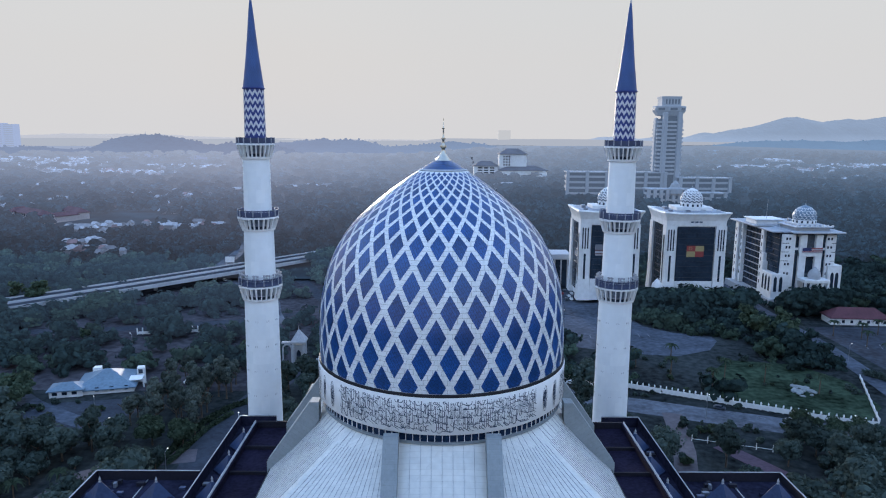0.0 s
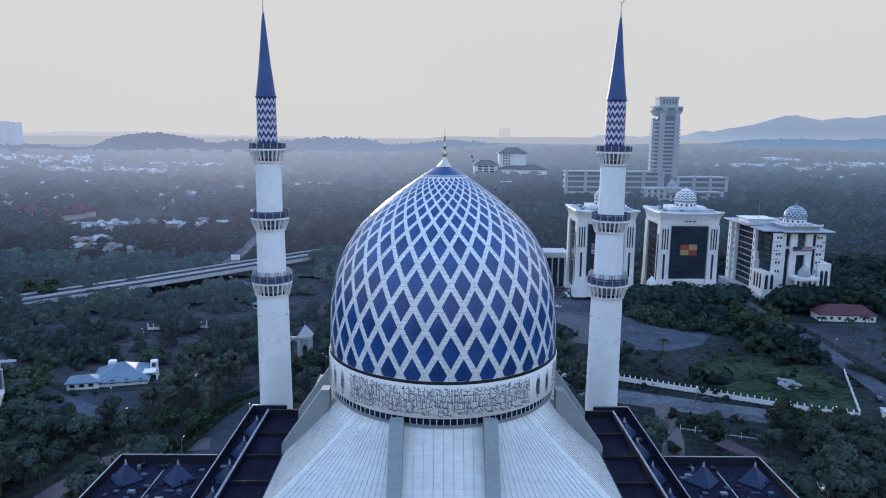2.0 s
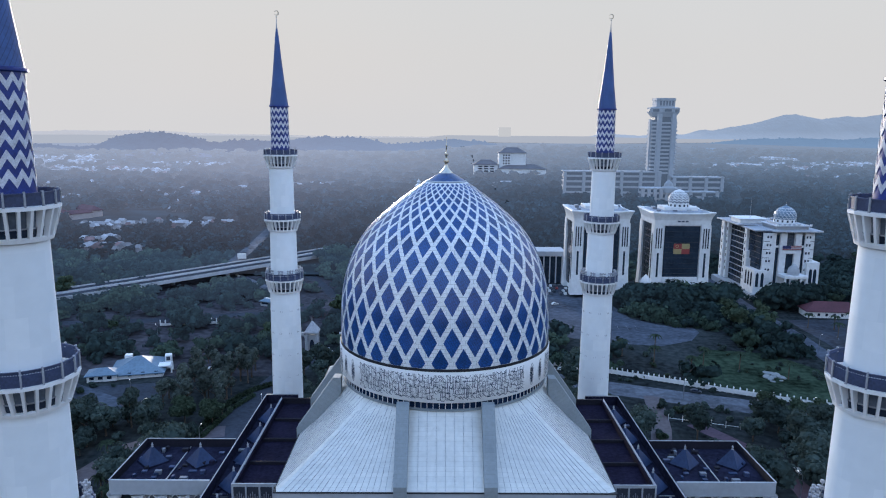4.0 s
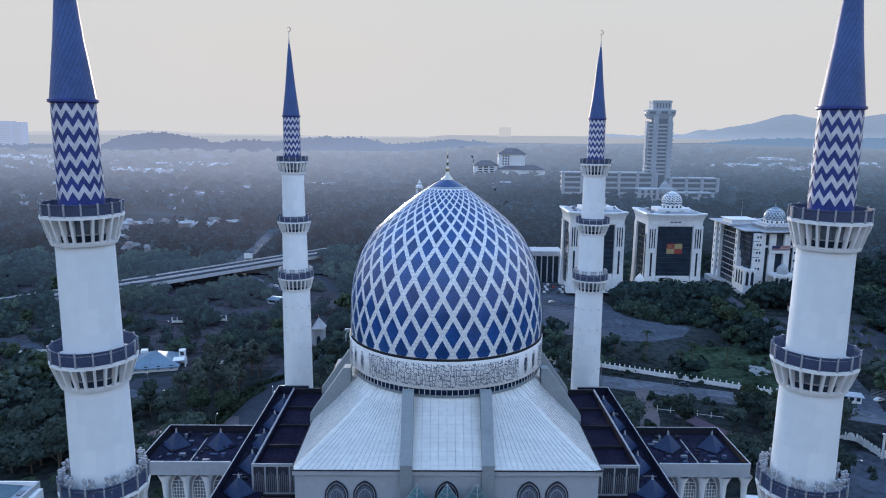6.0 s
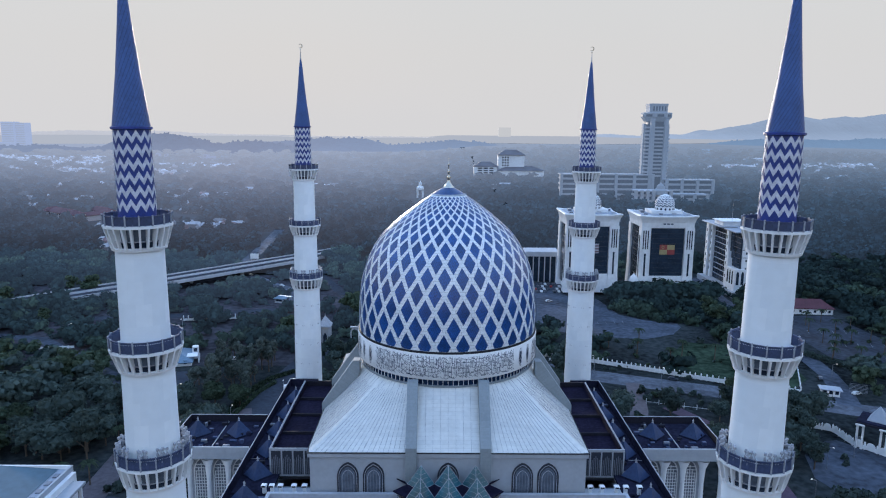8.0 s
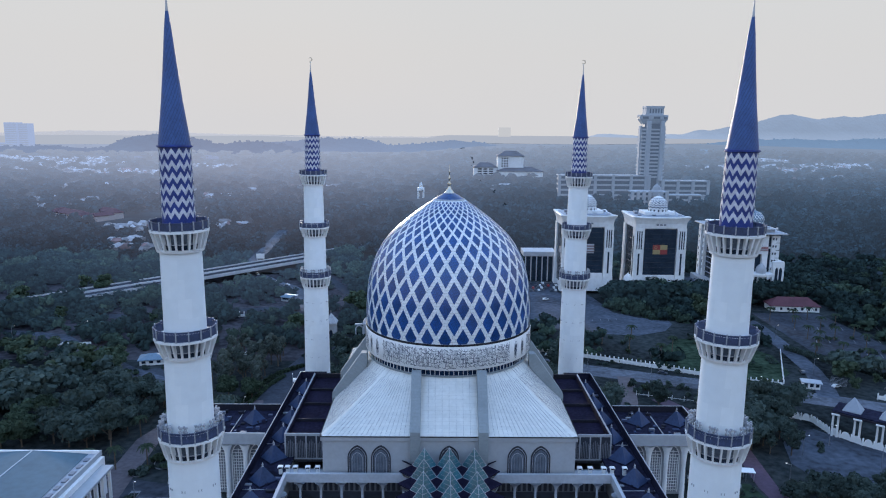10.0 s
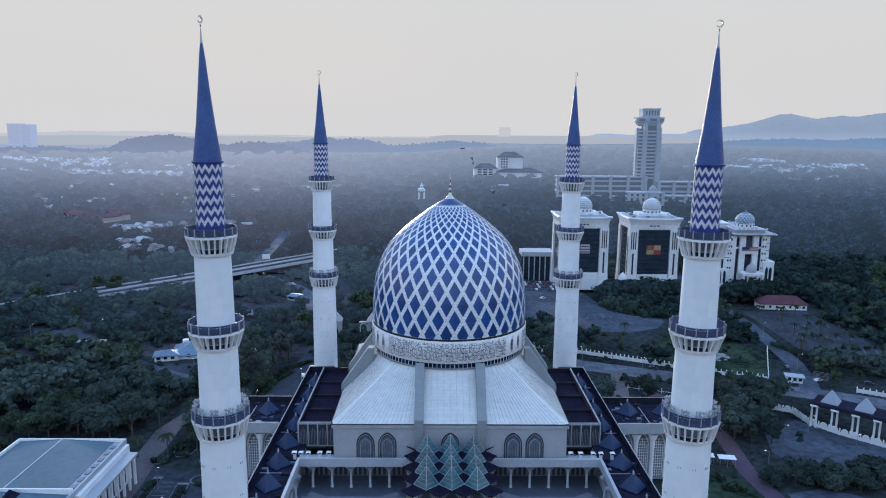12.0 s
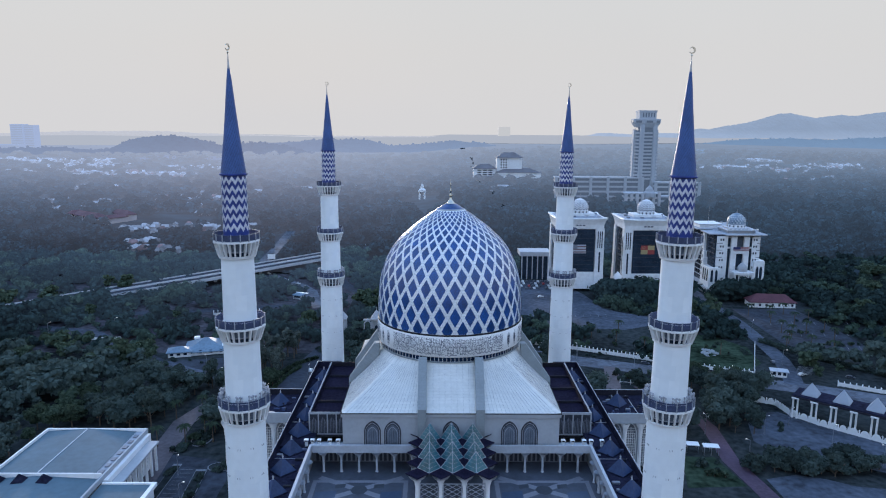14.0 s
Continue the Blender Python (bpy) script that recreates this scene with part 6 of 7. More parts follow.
    for k in range(9):
        part("roof_plant", boxes((-3 + 2.2 * k, 46 + 4 * (k % 3), top + 1.36, -1.6 + 2.2 * k, 48.4 + 4 * (k % 3), top + 2.8), bevel=0.08), (GRILLE, CONC)[k % 2], t)
    lattice_dome(t, pose(2, 12, top + 7.4), 6.9, 9.2, OFFICE, DOMEBLUE, True)
    part("mast", lathe([(0.2, top), (0.08, top + 19)], 6), METAL, t, "", pose(-12, 34, 0))
    po = part("porch", boxes((-7, -12, 13.0, 9, -2, 15.0), bevel=0.15), OFFICE, t, "white entrance porch with a small dome")
    for x in (-6.2, -2.6, 4.6, 8.2):
        part("porch_post", boxes((x - 0.6, -11.6, 0, x + 0.6, -10.4, 13)), OFFICE, po)
    for x in (-4.4, 1.0, 6.4):
        part("porch_arch", extruded(arch(2.6, 8.5, 6.2), 0.12), OFFGLASS, po, "", pose(x, -10.0, 3))
    part("porch_dome", lathe([(3.5, 15), (3.9, 17), (3.3, 19.4), (1.5, 21.4), (0.1, 22.8)], 16), WALL, po, "", pose(1.2, -7, 0), smooth=True)
    b = part("banner", boxes((-4.6, -1.15, 30.4, 8.4, -1.0, 33.6)), CONC, t, "striped flag banner")
    part("canton", boxes((-4.6, -1.25, 31.6, 1.2, -1.15, 33.6)), FLAGB, b)
    for k in range(3):
        part("stripe", boxes((-4.6 if k > 1 else 1.2, -1.25, 33.1 - 1.1 * k, 8.4, -1.15, 33.6 - 1.1 * k)), FLAGR, b)
    return t
civic_office(pose(217.5, 252, GZ + 4) @ Matrix.Diagonal((0.91, 0.95, 0.92, 1)))
clear_box(190, 232, 244, 316)

tw = thing("admin_tower", "tall hazy grey office tower with a flared crown", "office tower", pose(266, 662, GZ + 4))
def octagon(a, c, z0, z1):
    """A square block of half-width a with corners cut back by c."""
    return prism([(-a + c, -a), (a - c, -a), (a, -a + c), (a, a - c), (a - c, a), (-a + c, a), (-a, a - c), (-a, -a + c)], z0, z1)
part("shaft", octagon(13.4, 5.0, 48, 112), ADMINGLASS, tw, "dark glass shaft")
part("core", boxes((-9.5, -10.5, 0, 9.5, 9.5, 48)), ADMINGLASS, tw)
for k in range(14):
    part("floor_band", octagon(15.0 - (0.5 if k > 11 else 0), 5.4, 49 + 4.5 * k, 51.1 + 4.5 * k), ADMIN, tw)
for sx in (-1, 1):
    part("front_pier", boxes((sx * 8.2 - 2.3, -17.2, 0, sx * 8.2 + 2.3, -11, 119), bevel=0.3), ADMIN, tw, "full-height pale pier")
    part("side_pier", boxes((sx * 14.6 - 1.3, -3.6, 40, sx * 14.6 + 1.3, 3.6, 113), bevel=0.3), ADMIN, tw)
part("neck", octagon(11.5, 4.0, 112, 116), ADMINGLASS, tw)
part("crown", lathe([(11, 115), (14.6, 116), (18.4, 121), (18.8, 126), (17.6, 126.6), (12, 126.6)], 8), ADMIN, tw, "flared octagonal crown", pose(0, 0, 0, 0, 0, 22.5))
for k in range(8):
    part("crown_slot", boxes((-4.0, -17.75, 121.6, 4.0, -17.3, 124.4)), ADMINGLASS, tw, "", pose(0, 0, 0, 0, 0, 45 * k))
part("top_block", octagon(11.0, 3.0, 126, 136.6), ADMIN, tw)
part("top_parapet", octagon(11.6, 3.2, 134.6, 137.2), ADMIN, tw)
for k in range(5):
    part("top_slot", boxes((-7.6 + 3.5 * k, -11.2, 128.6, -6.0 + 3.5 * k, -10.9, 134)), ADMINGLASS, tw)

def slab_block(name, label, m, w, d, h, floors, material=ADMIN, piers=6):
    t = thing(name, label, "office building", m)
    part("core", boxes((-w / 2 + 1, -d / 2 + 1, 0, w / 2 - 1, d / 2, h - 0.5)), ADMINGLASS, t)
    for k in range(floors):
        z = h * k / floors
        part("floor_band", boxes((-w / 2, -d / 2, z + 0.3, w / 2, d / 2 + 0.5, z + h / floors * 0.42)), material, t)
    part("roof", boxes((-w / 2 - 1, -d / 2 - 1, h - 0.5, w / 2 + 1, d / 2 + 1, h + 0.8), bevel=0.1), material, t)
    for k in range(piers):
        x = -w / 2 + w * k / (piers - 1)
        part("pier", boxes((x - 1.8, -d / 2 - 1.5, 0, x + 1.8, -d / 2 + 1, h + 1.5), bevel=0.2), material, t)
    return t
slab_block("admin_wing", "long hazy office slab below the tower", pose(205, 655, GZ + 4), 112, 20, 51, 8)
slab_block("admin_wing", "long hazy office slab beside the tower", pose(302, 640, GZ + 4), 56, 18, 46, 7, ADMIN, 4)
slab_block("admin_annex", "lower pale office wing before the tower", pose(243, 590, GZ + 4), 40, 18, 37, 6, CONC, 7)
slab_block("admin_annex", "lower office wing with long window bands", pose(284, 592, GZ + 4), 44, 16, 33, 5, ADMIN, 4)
lx = thing("round_pavilion", "pale domed pavilion on the office roof", "pavilion", pose(252, 585, GZ + 38))
part("drum", lathe([(8, -1), (8, 4), (5, 6), (4.2, 9), (0.3, 13)], 16), ADMIN, lx)

pal = thing("hill_palace", "pale palace with hipped dark roofs on a wooded hill", "palace", pose(122, 1023, 0))
part("main_wall", boxes((-18.5, -12, 10, 27, 14, 66), bevel=0.3), OFFICE, pal)
part("main_roof", hip_roof(-18.5, -12, 27, 14, 66, 75, over=2), DULLROOF, pal, "dark hipped roof")
part("low_wall", boxes((-20, -26, 10, 60, 10, 40), bevel=0.3), OFFICE, pal)
part("low_roof", hip_roof(-20, -26, 60, 10, 40, 47, over=1.5), DULLROOF, pal)
part("west_wall", boxes((-61, -14, 10, -20, 10, 46), bevel=0.3), OFFICE, pal)
part("west_roof", hip_roof(-61, -14, -20, 10, 46, 54, over=1.5), DULLROOF, pal)
for k in range(4):
    for q in range(3):
        part("window", boxes((-12 + 4.5 * q, -12.3, 47 + 4.6 * k, -9.5 + 4.5 * q, -12, 49.4 + 4.6 * k)), GLASS, pal)
        part("window", boxes((-54 + 10 * q, -14.3, 30 + 4 * k, -47 + 10 * q, -14, 32 + 4 * k)), GLASS, pal)


# far settlements: x, y, houses, spread across
WEST_TOWNS = [(-296, 429, 7, 9), (-271, 393, 7, 16), (-285, 516, 16, 46), (-242, 520, 8, 24), (-360, 792, 58, 50), (-320, 777, 26, 30), (-338, 879, 18, 28), (-358, 690, 10, 20), (-276, 639, 12, 24),
              (-520, 747, 16, 36), (-490, 660, 9, 26), (-650, 1250, 54, 85), (-604, 972, 16, 30), (-560, 1380, 34, 60), (-977, 1510, 56, 110), (-842, 1398, 34, 70), (-873, 1284, 18, 50), (-205, 960, 24, 40)]
EAST_TOWNS = [(590, 1281, 30, 36), (661, 1305, 24, 36), (760, 1440, 30, 50), (766, 1310, 34, 48), (775, 1230, 34, 44), (905, 1340, 44, 60), (930, 1280, 34, 52), (666, 1000, 9, 26), (660, 1176, 12, 30), (745, 1060, 12, 30), (111, 815, 6, 24)]
TOWNS = [(x, y, n, w * 1.55, max(7.0, w * 0.55)) for x, y, n, w in WEST_TOWNS + EAST_TOWNS]

# ---- trees ----
def inside(x, y, poly):
    c, j = False, len(poly) - 1
    for i in range(len(poly)):
        (xi, yi), (xj, yj) = poly[i], poly[j]
        if (yi > y) != (yj > y) and x < (xj - xi) * (y - yi) / (yj - yi) + xi:
            c = not c
        j = i
    return c
BOUNDS = [(min(p[0] for p in c), min(p[1] for p in c), max(p[0] for p in c), max(p[1] for p in c)) for c in CLEAR]
def free(x, y, pad=2.5):
    for c, (a, b, e, f) in zip(CLEAR, BOUNDS):
        if a - pad < x < e + pad and b - pad < y < f + pad:
            for dx, dy in ((0, 0), (pad, 0), (-pad, 0), (0, pad), (0, -pad)):
                if inside(x + dx, y + dy, c):
                    return False
    return True


def crown_arrays(seed, r, h, lobes, quads, size, core=True, ruff=0.45):
    """Vertices and quads of a leafy crown made of lobes of small leaf clumps."""
    g = np.random.default_rng(seed)
    centres = np.column_stack([g.uniform(-0.55, 0.55, lobes) * r, g.uniform(-0.55, 0.55, lobes) * r, h * g.uniform(0.35, 0.85, lobes)])
    centres[0] = (0, 0, 0.62 * h)
    radii = r * g.uniform(0.30, 0.56, lobes)
    which = g.integers(0, lobes, quads)
    d = g.normal(size=(quads, 3))
    d /= np.linalg.norm(d, axis=1)[:, None]
    d[:, 2] = np.where(d[:, 2] < -0.3, -d[:, 2], d[:, 2])
    pos = centres[which] + d * radii[which][:, None] * g.uniform(0.76, 1.20, quads)[:, None] * np.array([1, 1, 0.78])
    nrm = d + g.normal(size=(quads, 3)) * ruff
    nrm /= np.linalg.norm(nrm, axis=1)[:, None]
    a = np.cross(nrm, g.normal(size=(quads, 3)))
    a /= np.linalg.norm(a, axis=1)[:, None]
    b = np.cross(nrm, a)
    s = size * g.uniform(0.6, 1.3, quads)[:, None]
    v = np.stack([pos - a * s - b * s * 0.6, pos + a * s * 0.7 - b * s, pos + a * s + b * s * 0.7, pos - a * s * 0.6 + b * s], axis=1).reshape(-1, 3)
    f = np.arange(quads * 4).reshape(-1, 4)
    if core:
        bm = bmesh.new()
        for c, rr in zip(centres, radii):
            bmesh.ops.create_icosphere(bm, subdivisions=1, radius=rr * 0.80, matrix=Matrix.Translation(c) @ Matrix.Diagonal((1, 1, 0.75, 1)))
        cv = np.array([w.co[:] for w in bm.verts])
        cf = np.array([[w.index for w in q.verts] for q in bm.faces])
        bm.free()
        cf = np.column_stack([cf, cf[:, 2]]) + len(v)
        v = np.vstack([v, cv])
        f = np.vstack([f, cf])
    return v, f


def mesh_from(name, v, f, material):
    me = bpy.data.meshes.new(name)
    me.from_pydata(v.tolist(), [], [[a, b, c] if c == d else [a, b, c, d] for a, b, c, d in f.tolist()])
    me.materials.append(material)
    return me


def trunk_mesh(h, r, seed):
    g = random.Random(seed)
    bms = [lathe([(r * 1.5, -0.3), (r, 0.6), (r * 0.8, h * 0.5), (r * 0.5, h)], 7)]
    for k in range(4):
        a = k * 1.57 + g.uniform(-0.4, 0.4)
        bms.append(bar((0, 0, h * (0.5 + 0.08 * k)), (math.cos(a) * h * 0.45, math.sin(a) * h * 0.45, h * (0.95 + 0.1 * k)), r * 0.55))
    return join(*bms)


KINDS = []
for i, (r, h, trunk, material, label) in enumerate((
        (5.4, 8.0, 3.4, LEAF, "broad dark green tree with leafy crown"), (4.6, 9.0, 4.0, LEAF, "dense dark green rounded tree"), (6.4, 8.4, 4.0, LEAF, "wide spreading dark tree"),
        (3.6, 10.5, 4.2, LEAF, "narrow tall dark green tree"), (4.8, 7.4, 3.0, LEAF2, "light green leafy broad tree"), (2.8, 4.2, 1.6, LEAF, "small round dark green tree"), (2.5, 10.5, 3.0, LEAF3, "slender pale green feathery tree"))):
    v, f = crown_arrays(11 + i, r, h, 18, 1020, 0.42, ruff=0.5)
    KINDS.append((label, mesh_from("crown", v + np.array([0, 0, trunk * 0.75]), f, material), part("trunk", trunk_mesh(trunk + h * 0.4, 0.32, i), BARK)))
protos = []
for label, crown, trunk in KINDS:
    t = thing("tree", label, "tree", pose(0, -3000, -500), group="trees round the mosque")
    trunk.parent = t
    part("crown", crown, None, t)
    protos.append(t)

zones = [  # x0, y0, x1, y1, spacing, share kept
    (-330, 16, -64, 104, 7.8, 0.86), (-330, 104, -64, 262, 8.4, 0.78), (-330, -100, -152, 16, 7.8, 0.96), (-108, 2, -64, 40, 9.0, 0.4), (62, 28, 128, 62, 7.4, 0.6), (66, 104, 112, 156, 9.0, 0.34),
    (146, 138, 182, 200, 6.6, 0.9), (118, 196, 184, 243, 7.6, 0.95), (241, 108, 420, 330, 8.0, 1.0), (180, 70, 330, 108, 8.2, 0.75), (84, -96, 128, 34, 9.0, 0.10), (170, -60, 330, 40, 9.5, 0.4), (-60, 62, 62, 250, 7.6, 0.9), (178, 230, 300, 330, 8.0, 0.9), (60, 200, 120, 248, 8.5, 0.35)]
g = random.Random(5)
spots = []
for x0, y0, x1, y1, sp, keep in zones:
    ny, nx = int((y1 - y0) / sp), int((x1 - x0) / sp)
    for j in range(ny):
        for i in range(nx):
            x = x0 + (i + 0.5 + g.uniform(-0.45, 0.45)) * sp
            y = y0 + (j + 0.5 + g.uniform(-0.45, 0.45)) * sp
            dens = 0.5 + 0.9 * noise.noise((x * 0.018, y * 0.018, 1.7))
            if g.random() < keep and g.random() < dens + 0.62 * keep and free(x, y):
                spots.append((x, y))
planted = []
def clump(n, place, gap):
    """Trees set where place(f, q) says, no two closer than the gap."""
    for k in range(n * 4):
        p = place(g.random(), g.random())
        if all((p[0] - q[0]) ** 2 + (p[1] - q[1]) ** 2 > gap * gap for q in planted):
            planted.append(p)
clump(56, lambda f, q: (110 + 47 * f, -15 + 8 * (q - 0.5) + 1.5 * math.sin(9 * f)), 3.3)      # belt between the yards
clump(44, lambda f, q: (110 + 30 * f + 6 * q, 10 + 58 * q + 4 * f) if f < 0.45 + 0.7 * q else (132 + 9 * f, 44 + 22 * q), 5.0)      # grove beside the red path
clump(26, lambda f, q: (112 + 68 * f, 238 + 6 * q), 4.2)      # in front of the offices
clump(22, lambda f, q: (196 + 44 * f, 228 + 10 * q), 4.0)
clump(60, lambda f, q: (-196 + 80 * f, 16 + 52 * q), 6.0)      # dark grove behind the hall
clump(9, lambda f, q: (-170 + 16 * f, 84 + 24 * q), 4.4)      # beside the blue house
spots.sort(key=lambda p: math.hypot(p[0], p[1] + 60))
spots = [p for i, p in enumerate(spots) if all((p[0] - q[0]) ** 2 + (p[1] - q[1]) ** 2 > 20 for q in spots[max(0, i - 60):i])]
spots = [p for p in spots if all((p[0] - q[0]) ** 2 + (p[1] - q[1]) ** 2 > 25 for q in planted)] + planted
spots.sort(key=lambda p: math.hypot(p[0], p[1] + 60))
spots = [p for p in spots if not (-112 < p[0] < -78 and 68 < p[1] < 130)]
near, rest = spots[:258], spots[258:]
bright = lambda x, y: noise.noise((x * 0.03 + 7, y * 0.03, 0.3)) > 0.32
for n, (x, y) in enumerate(near):
    k = 4 if bright(x, y) else g.choice((0, 1, 1, 2, 3, 0, 5))
    s = g.choice((0.6, 0.8, 0.95, 1.05, 1.15)) * g.uniform(0.92, 1.08)
    src = protos[k]
    if 108 < x < 160 and -28 < y < 2:
        s *= 0.72
    src.scale = (s, s, s * g.uniform(0.85, 1.15))
    copy_thing(src, pose(x, y, ground_height(x, y) - (3.3 * s if 108 < x < 156 and -28 < y < 2 else 0.9 * s), 0, 0, g.uniform(0, 360)))
feathery = []
while len(feathery) < 42:      # stand of slender trees beside the curving drive
    p = (g.uniform(-108, -80), g.uniform(70, 128))
    if free(*p, 1.5) and all((p[0] - q[0]) ** 2 + (p[1] - q[1]) ** 2 > 9 for q in feathery):
        feathery.append(p)
for x, y in feathery:
    k = g.uniform(0.75, 1.1)
    protos[6].scale = (k, k, k * g.uniform(0.85, 1.1))
    copy_thing(protos[6], pose(x, y, ground_height(x, y), 0, 0, g.uniform(0, 360)))
for t in protos:
    for o in list(t.children):
        bpy.data.objects.remove(o)
    bpy.data.objects.remove(t)


def woods(name, label, places, variants, material, kind="stuff"):
    """Many crowns and trunks joined in one mesh; places: x, y, z, scale."""
    V, F, base = [], [], 0
    for n, (x, y, z, s) in enumerate(places):
        v, f = variants[n % len(variants)]
        a = n * 2.399
        rot = np.array([[math.cos(a), math.sin(a), 0], [-math.sin(a), math.cos(a), 0], [0, 0, 1]])
        V.append((v @ rot) * np.array([s, s, min(s, 1.25)]) + np.array([x, y, z]))
        F.append(f + base)
        base += len(v)
    ob = part(name, mesh_from(name, np.vstack(V), np.vstack(F), material), None)
    return tagged(ob, label, "woods", kind=kind)

variants = [crown_arrays(40 + i, r * 1.14, h, 10, 240, 0.78, ruff=0.34) for i, (r, h) in enumerate(((5.2, 9.5), (4.6, 10.5), (6.2, 9.0), (5.0, 8.5), (4.0, 11)))]
variants = [(v + np.array([0, 0, 1.2]), f) for v, f in variants]
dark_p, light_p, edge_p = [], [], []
for x, y in rest:
    (light_p if bright(x, y) else dark_p if y < 105 else edge_p).append((x, y, ground_height(x, y), g.choice((0.55, 0.75, 0.9, 1.0, 1.1, 1.25)) * g.uniform(0.9, 1.1)))
woods("woodland", "dense dark green woodland round the mosque grounds", dark_p, variants, LEAF)
woods("light_woodland", "lighter green trees among the woodland", light_p, variants, LEAF2)

edge_variants = [crown_arrays(50 + i, r, h, 9, 165, 0.86, ruff=0.34) for i, (r, h) in enumerate(((6, 11), (5.4, 12), (6.8, 10), (5.6, 9)))]
mid_variants = [crown_arrays(60 + i, r, h, 6, 110, 1.1, ruff=0.45) for i, (r, h) in enumerate(((6, 11), (5.4, 12), (6.8, 10), (5.6, 9)))]
far_variants = [crown_arrays(70 + i, r, h, 4, 48, 1.8, ruff=0.6) for i, (r, h) in enumerate(((7, 11), (6, 12), (8, 10), (6.5, 9)))]
places, mid_places = [], [(x, y, z, k * 0.95) for x, y, z, k in edge_p]
y = 240.0
while y < 1760:
    sp = 8.6 + (y - 240) * 0.027
    span = 0.67 * (y + 250) + 20
    for k in range(int(2 * span / sp)):
        x = -span + (k + g.uniform(0, 1)) * sp
        yy = y + g.uniform(-0.5, 0.5) * sp
        open_land = noise.noise((x * 0.0045, yy * 0.0045, 9.1))
        if (g.random() < (0.30 if yy < 900 else 0.6) and any(((x - q[0]) / (1.15 * q[3])) ** 2 + ((yy - q[1]) / (1.15 * q[4] + 6)) ** 2 < 1 for q in TOWNS)) or open_land > 0.72 or not free(x, yy, 4) or (x > 236 and yy < 330 and x < 420) or (-330 < x < -64 and yy < 262):
            continue
        low = 0.55 if -190 < x < -20 and yy < 450 and abs(np.interp(x, [p.x for p in LINE], [p.y for p in LINE]) - yy) < 38 else 1.0
        (mid_places if yy < 520 else places).append((x, yy, ground_height(x, yy) - 1, low * g.uniform(0.75, 1.2) * (sp / 9.0) ** 0.62))
    y += sp * 0.9
for k in range(90):      # tall trees hiding the west end of the highway
    q = LINE[0].lerp(LINE[3], g.uniform(0.0, 0.92))
    d = g.uniform(16, 30)
    mid_places.append((q.x + 0.77 * d, q.y - 0.64 * d, GZ - 1, g.uniform(0.95, 1.3)))
for k in range(70):      # tall woods closing both ends of the highway
    q = LINE[0].lerp(LINE[2], g.uniform(0.3, 0.98)) if k < 34 else Vector((-106, 361)).lerp(LINE[6], g.random())
    d = g.uniform(11, 20)
    mid_places.append((q.x + 0.77 * d, q.y - 0.64 * d, GZ + 3, g.uniform(1.15, 1.5)))
for k in range(60):      # tall trees before the offices
    mid_places.append((112 + 66 * g.random(), 230 + 12 * g.random(), GZ + 3, g.uniform(1.1, 1.6)))
for k in range(34):
    mid_places.append((197 + 45 * g.random(), 224 + 12 * g.random(), GZ + 5, g.uniform(0.8, 1.3)))
grove = []
while len(grove) < 64:      # grove between the car park and the offices
    p = (108 + 64 * g.random(), 184 + 50 * g.random())
    if p[0] + 0.8 * p[1] > 282 and not 174 < p[0] and all((p[0] - q[0]) ** 2 + (p[1] - q[1]) ** 2 > 20 for q in grove):
        grove.append(p)
mid_places += [(x, y, GZ - 1, g.uniform(0.7, 1.05)) for x, y in grove]
mid_places += [(195.2, 226 + 5.0 * k, GZ + 2, g.uniform(0.36, 0.52)) for k in range(9)]
mid_places = [(x, y, z - 2.4, k) for x, y, z, k in mid_places]
edge_all = [p for p in mid_places if p[1] < 370]
sunny = lambda p: noise.noise((p[0] * 0.05, p[1] * 0.05, 4.4)) + 0.5 * noise.noise((p[0] * 0.3, p[1] * 0.3, 1.4)) > 0.16
# these woods carry their haze as emission in the leaf colours
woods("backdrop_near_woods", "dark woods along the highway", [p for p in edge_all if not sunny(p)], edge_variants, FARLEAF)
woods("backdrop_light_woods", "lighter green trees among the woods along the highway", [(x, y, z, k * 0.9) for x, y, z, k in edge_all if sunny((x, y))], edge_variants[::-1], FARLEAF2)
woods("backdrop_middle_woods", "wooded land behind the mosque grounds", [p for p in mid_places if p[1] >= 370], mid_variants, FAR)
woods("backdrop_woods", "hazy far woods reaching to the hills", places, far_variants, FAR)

# ---- far land, hills and town ----
hill_trees = []
def ridge(name, label, y, profile, material, depth=500, trees=0):
    """A wooded ridge: profile of (x, height) pairs; trees: how many stand on its brow."""
    gh = random.Random(int(y))
    n = 460
    xs = np.linspace(profile[0][0], profile[-1][0], n)
    px, pz = zip(*profile)
    hz = np.interp(xs, px, pz)
    hz = np.convolve(np.pad(hz, 2, mode="edge"), np.ones(5) / 5, "valid")
    P = []
    for f in np.linspace(-1.0, 1.0, 25):
        k = np.interp(f, (-1.0, -0.6, -0.3, 0.0, 0.5, 1.0), (0.0, 0.45, 0.8, 1.0, 0.6, 0.0))
        yy = y + f * depth
        P.append([(x, yy, 6 + (h - 6) * k + k * (2.0 * noise.noise((x * 0.006, yy * 0.006, y)) + 2.5 * noise.noise((x * 0.02, yy * 0.02, y)) + gh.uniform(-1.6, 1.6))) for x, h in zip(xs, hz)])
    for _ in range(trees):
        q = P[gh.choice((9, 10, 11, 12, 12, 12, 12, 13))][gh.randrange(n)]
        hill_trees.append((q[0] + gh.uniform(-3, 3), q[1] + gh.uniform(-6, 6), q[2] - 6.0 + gh.uniform(-1.5, 1.2), gh.uniform(0.5, 0.95)))
    return tagged(part(name, sheet(P), material), label, "hills", kind="structure")

